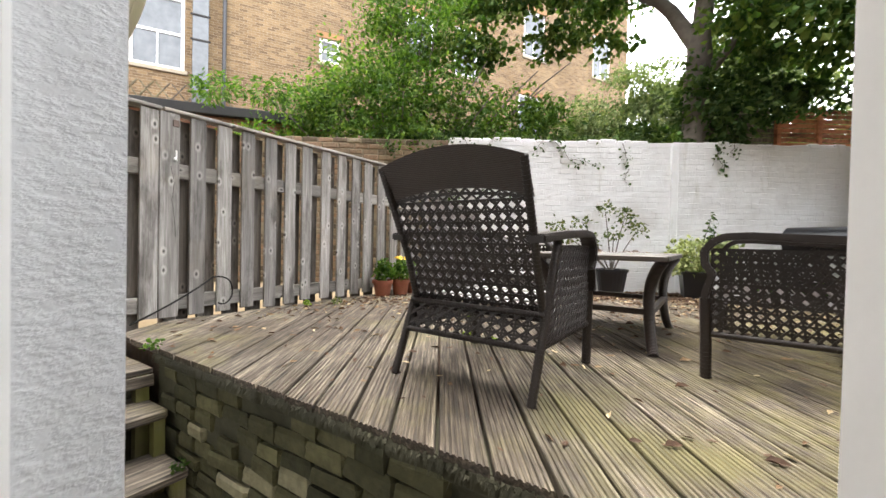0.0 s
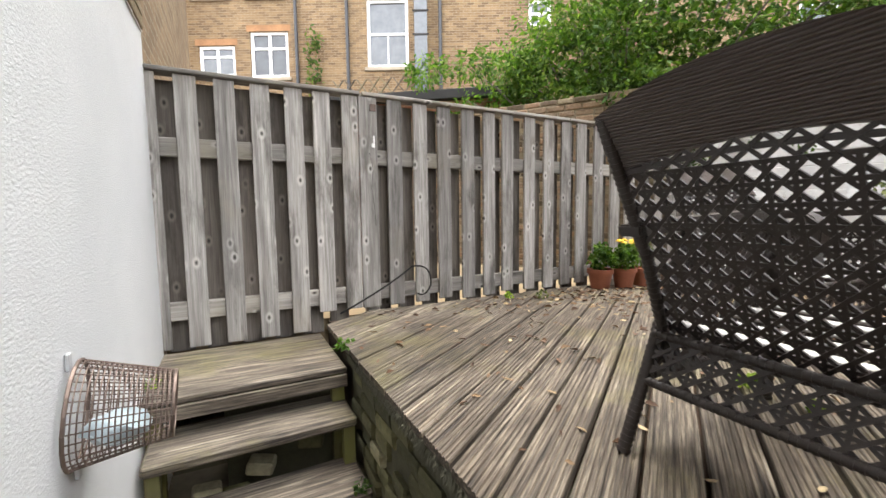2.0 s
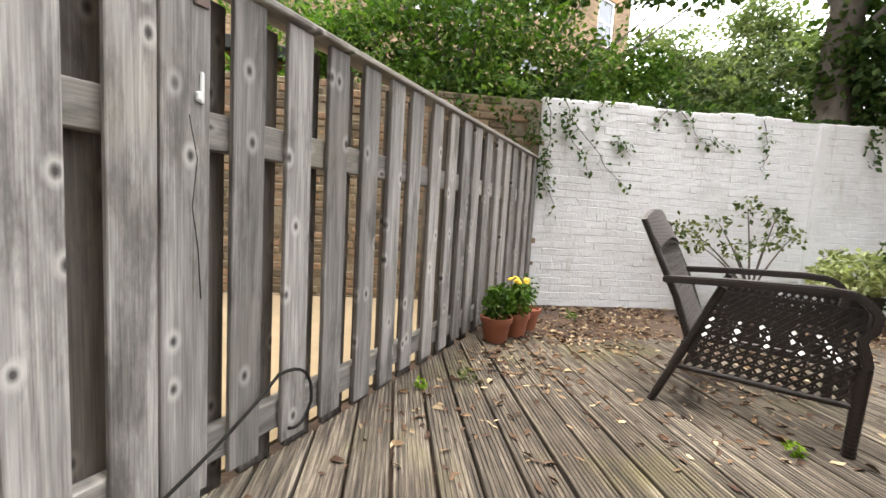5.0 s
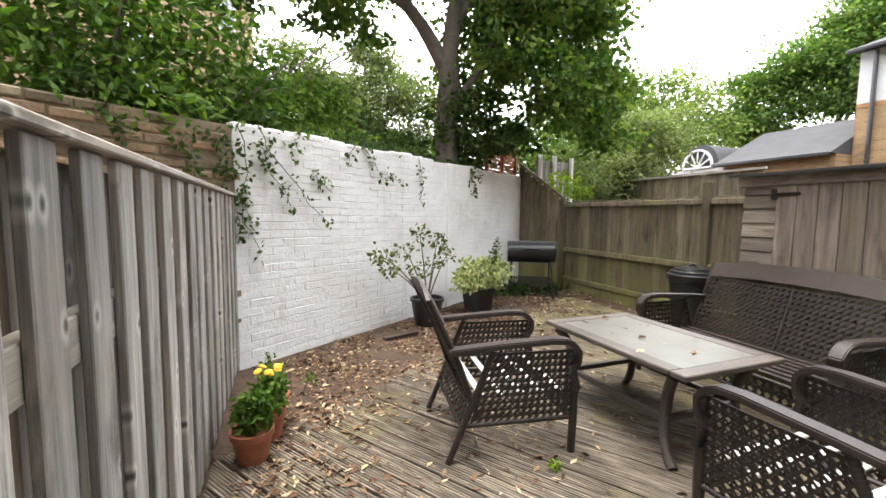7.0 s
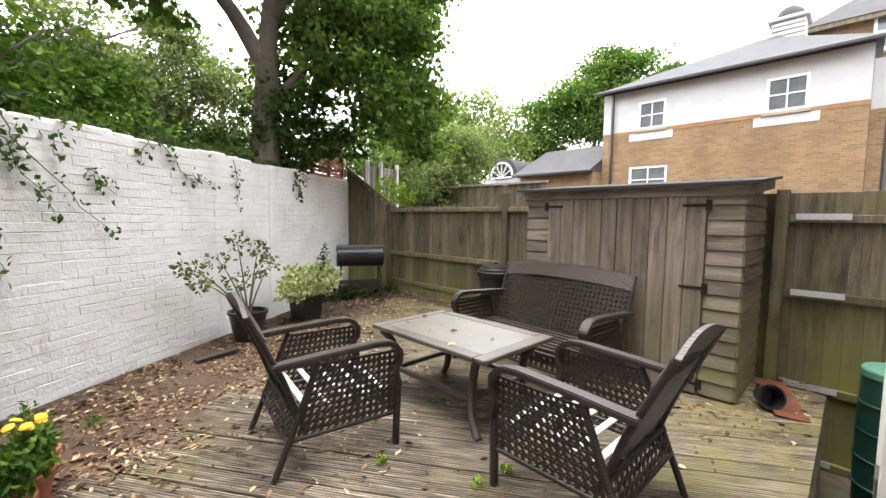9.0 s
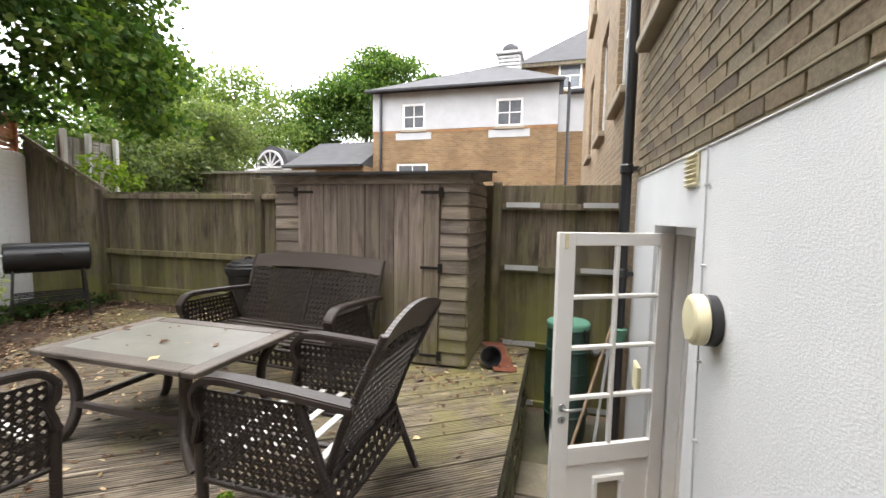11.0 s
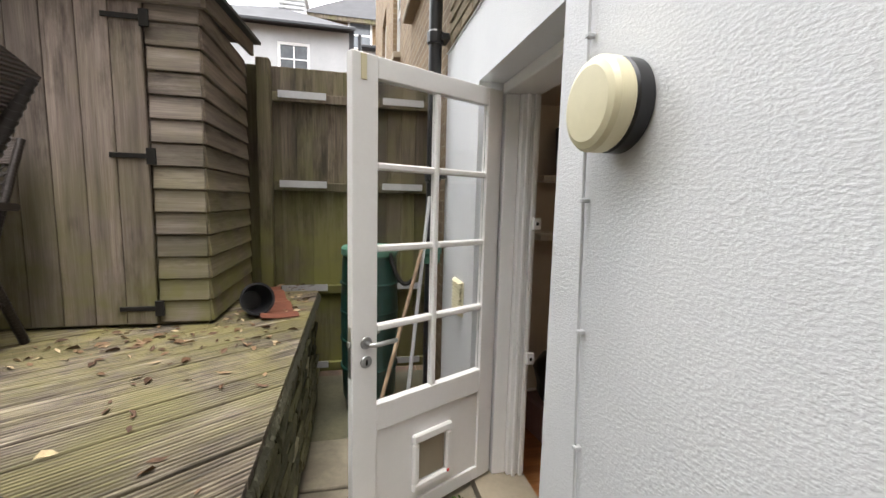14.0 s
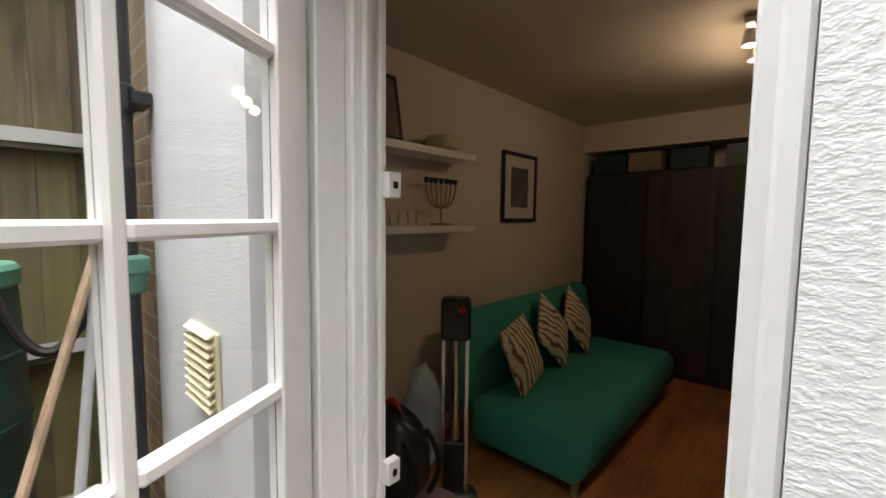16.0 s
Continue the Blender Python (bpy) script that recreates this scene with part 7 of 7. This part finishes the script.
# taller house behind, with cupola
tall = thing("house", pose(19, 0, 0), "tall brick house with hipped grey roof", "house")
part("wall", boxm(0, 8, -6, 2.4, 0, 9.6), BRICK_BUFF, tall)
rf = bmesh.new()
c = [rf.verts.new(p) for p in ((-0.5, -6.5, 9.6), (-0.5, 2.9, 9.6), (8.5, 2.9, 9.6), (8.5, -6.5, 9.6), (3.4, -1.6, 13.0), (5, -1.6, 13.0))]
for q in ((0, 1, 4), (1, 2, 5, 4), (2, 3, 5), (3, 0, 4, 5), (3, 2, 1, 0)):
    rf.faces.new([c[i] for i in q])
part("roof", rf, ROOF, tall)
part("fascia", boxm(-0.45, -0.3, -6.4, 2.85, 9.42, 9.6), FENCE_DARK, tall)
w = far_window(tall, 0, 1.1, 0, 1.3, "sash", NET_GLASS)
w.matrix_basis = pose(-0.06, 0.25, 8.35, 0, 0, -90)
cup = thing("cupola", pose(17.6, 3.02, 7.95), "white louvred roof cupola with dome", "cupola")
part("base", boxm(-0.55, 0.55, -0.55, 0.55, 0.0, 0.25, 0.02), CHALK, cup)
for k in range(8):
    part("louvre", boxm(-0.5, 0.5, -0.5, 0.5, 0.26 + 0.17 * k, 0.40 + 0.17 * k, 0.03), CHALK, cup)
part("cornice", boxm(-0.62, 0.62, -0.62, 0.62, 1.63, 1.75, 0.03), CHALK, cup)
smooth(part("dome", lathe(bmesh.new(), [(0.45, 1.75), (0.45, 1.9), (0.36, 2.1), (0.2, 2.22), (0, 2.26)], 16), ROOF, cup), 50)

# ---- fallen leaves and weeds ----
def litter(name, count, seed, where, z, size, label):
    g = np.random.default_rng(seed)
    vv, ff = [], []
    tries = 0
    while len(ff) < count * 2 and tries < count * 12:
        tries += 1
        x, y = g.uniform(-3.05, 2.0), g.uniform(0.9, 8.2)
        if g.random() > where(x, y):
            continue
        l = size * g.uniform(0.5, 1.4)
        a = g.uniform(0, math.tau)
        ca, sa = math.cos(a), math.sin(a)
        k = len(vv)
        zz = z(x, y)
        up = g.uniform(0.0, 0.35) * l
        for px, py, pz in ((-0.5, 0, 0.0), (-0.22, 0.17, up), (0.2, 0.14, up * 0.8), (0.5, 0, g.uniform(0, 0.2) * l), (0.16, -0.16, g.uniform(0, 0.5) * up), (-0.2, -0.14, g.uniform(0, 0.6) * up)):
            vv.append((x + l * (px * ca - py * sa), y + l * (px * sa + py * ca), zz + 0.004 + pz))
        ff += [(k, k + 1, k + 2, k + 3), (k, k + 3, k + 4, k + 5)]
    me = bpy.data.meshes.new(name)
    me.from_pydata(vv, [], ff)
    me.materials.append(LITTER)
    return tagged(new(name, me), label, "leaves", kind="stuff")


def dist_wall(x, y):
    return (Vector((x, y)) - W0).dot(-U)


def level(x, y):
    return Z if dist_wall(x, y) > 1.29 else Z - 0.06


def dens(x, y):
    d = dist_wall(x, y)
    if d < 0.03 or 0.83 < x < 1.75 and 1.3 < y < 3.25:
        return 0
    k = 1.0 if d < 1.4 else max(0.01, 0.7 * math.exp(-(d - 1.4) / 0.6))
    return k * (0.5 + 0.5 * math.sin(x * 5 + y * 3) * math.sin(y * 4 - x)) + 0.008 + (0.12 if 0.4 < x and y < 1.9 else 0)


litter("fallen_leaves", 12000, 61, dens, level, 0.044, "dry brown and yellow fallen leaves")
litter("table_leaves", 80, 62, lambda x, y: 1.0 if -0.9 < x < -0.25 and 2.35 < y < 3.3 else 0, lambda x, y: Z + 0.54, 0.05, "pale fallen leaves lying on the table")
tw = bmesh.new()
bar(tw, (-1.78, 5.15, Z - 0.04), (-1.38, 5.22, Z - 0.02), 0.07, 0.03)
tagged(part("wood_offcut", tw, WARDROBE, None), "dark offcut of timber lying on soil", "timber")
for k, (x, y_, s, m, lab) in enumerate(((-2.42, 0.83, 0.07, LEAF_BUSH, "small weed growing at the deck corner"), (-3.0, 2.25, 0.06, LEAF_LIME, "lime green weed at the fence foot"), (-2.85, 2.45, 0.08, LEAF_GREY, "dry weed beside the fence"),
                                 (-1.25, 2.05, 0.06, LEAF_LIME, "yellow green weed between deck boards"), (-1.05, 2.02, 0.05, LEAF_LIME, "yellow green weed between deck boards"), (-1.5, 2.55, 0.06, LEAF_LIME, "yellow green weed between deck boards"), (-2.62, 4.1, 0.1, LEAF_BUSH, "tall weed at the fence end"), (-2.05, 0.80, 0.06, LEAF_DARK, "dark fern under the step"), (0.30, 0.12, 0.06, LEAF_BUSH, "small weed by the doorstep"), (-2.62, 0.03, 0.06, LEAF_LIME, "weed between wall and landing"))):
    zz = -0.06 if y_ < 0.2 and x > -2 else (0.25 if x == -2.05 else (0.64 if y_ < 0.1 else Z))
    w = thing("weed", pose(x, y_, zz), lab, "weed")
    foliage("leaves", [(0, 0, s * 0.45, s * 0.6, s * 0.6, s * 0.45)], 34, 0.03, m, w, 70 + k)

# ---- bricks of the house wall above the render ----
hb_ = []
for k in range(3):
    _b = boxm(-0.1065, 0.1065, -0.02, 0.012, -0.031, 0.031, 0.004)
    for v in _b.verts:
        v.co += Vector((rng.uniform(-0.003, 0.003), rng.uniform(-0.002, 0.002), rng.uniform(-0.002, 0.002)))
    me = bpy.data.meshes.new("house brick")
    _b.to_mesh(me)
    _b.free()
    me.materials.append(BRICK_ONE)
    hb_.append(me)
part("mortar", boxm(-3.15, 1.16, -0.0075, 0.004, LINE + 0.006, 3.30), MORTAR, wall_upper)
part("mortar", boxm(-3.15, 0.20, -0.0075, 0.004, 3.302, 5.1), MORTAR, wall_upper)
rest = bmesh.new()
for k in range(36):
    x = -3.05 + (0.112 if k % 2 else 0)
    z = LINE + 0.045 + 0.0745 * k
    while x < 1.10:
        if z > 3.25 and x > 0.08:
            break
        m = pose(x, 0.0, z, 0, rng.uniform(-0.5, 0.5), 0)
        if x > -1.75 and z < 4.1:
            share("brick", rng.choice(hb_), wall_upper, m)
        else:
            box(rest, x - 0.1065, x + 0.1065, -0.02, 0.012, z - 0.031, z + 0.031, 0.004)
        x += 0.2245
tagged(part("bricks_upper", rest, BRICK_MANY, wall_upper), kind="stuff")
# raised ribbon pointing between the courses
for k in range(36):
    z = LINE + 0.0825 + 0.0745 * k
    x1 = 1.15 if z < 3.26 else 0.19
    rb_ = bmesh.new()
    x = -3.14
    while x < x1 - 0.05:
        l = min(rng.uniform(0.25, 0.6), x1 - x)
        h = rng.uniform(0.005, 0.0075)
        box(rb_, x, x + l - 0.001, 0.001, 0.0155 + rng.uniform(0, 0.003), z - h, z + h + rng.uniform(-0.001, 0.001), 0.002)
        x += l
    part("pointing", rb_, MORTAR, wall_upper)
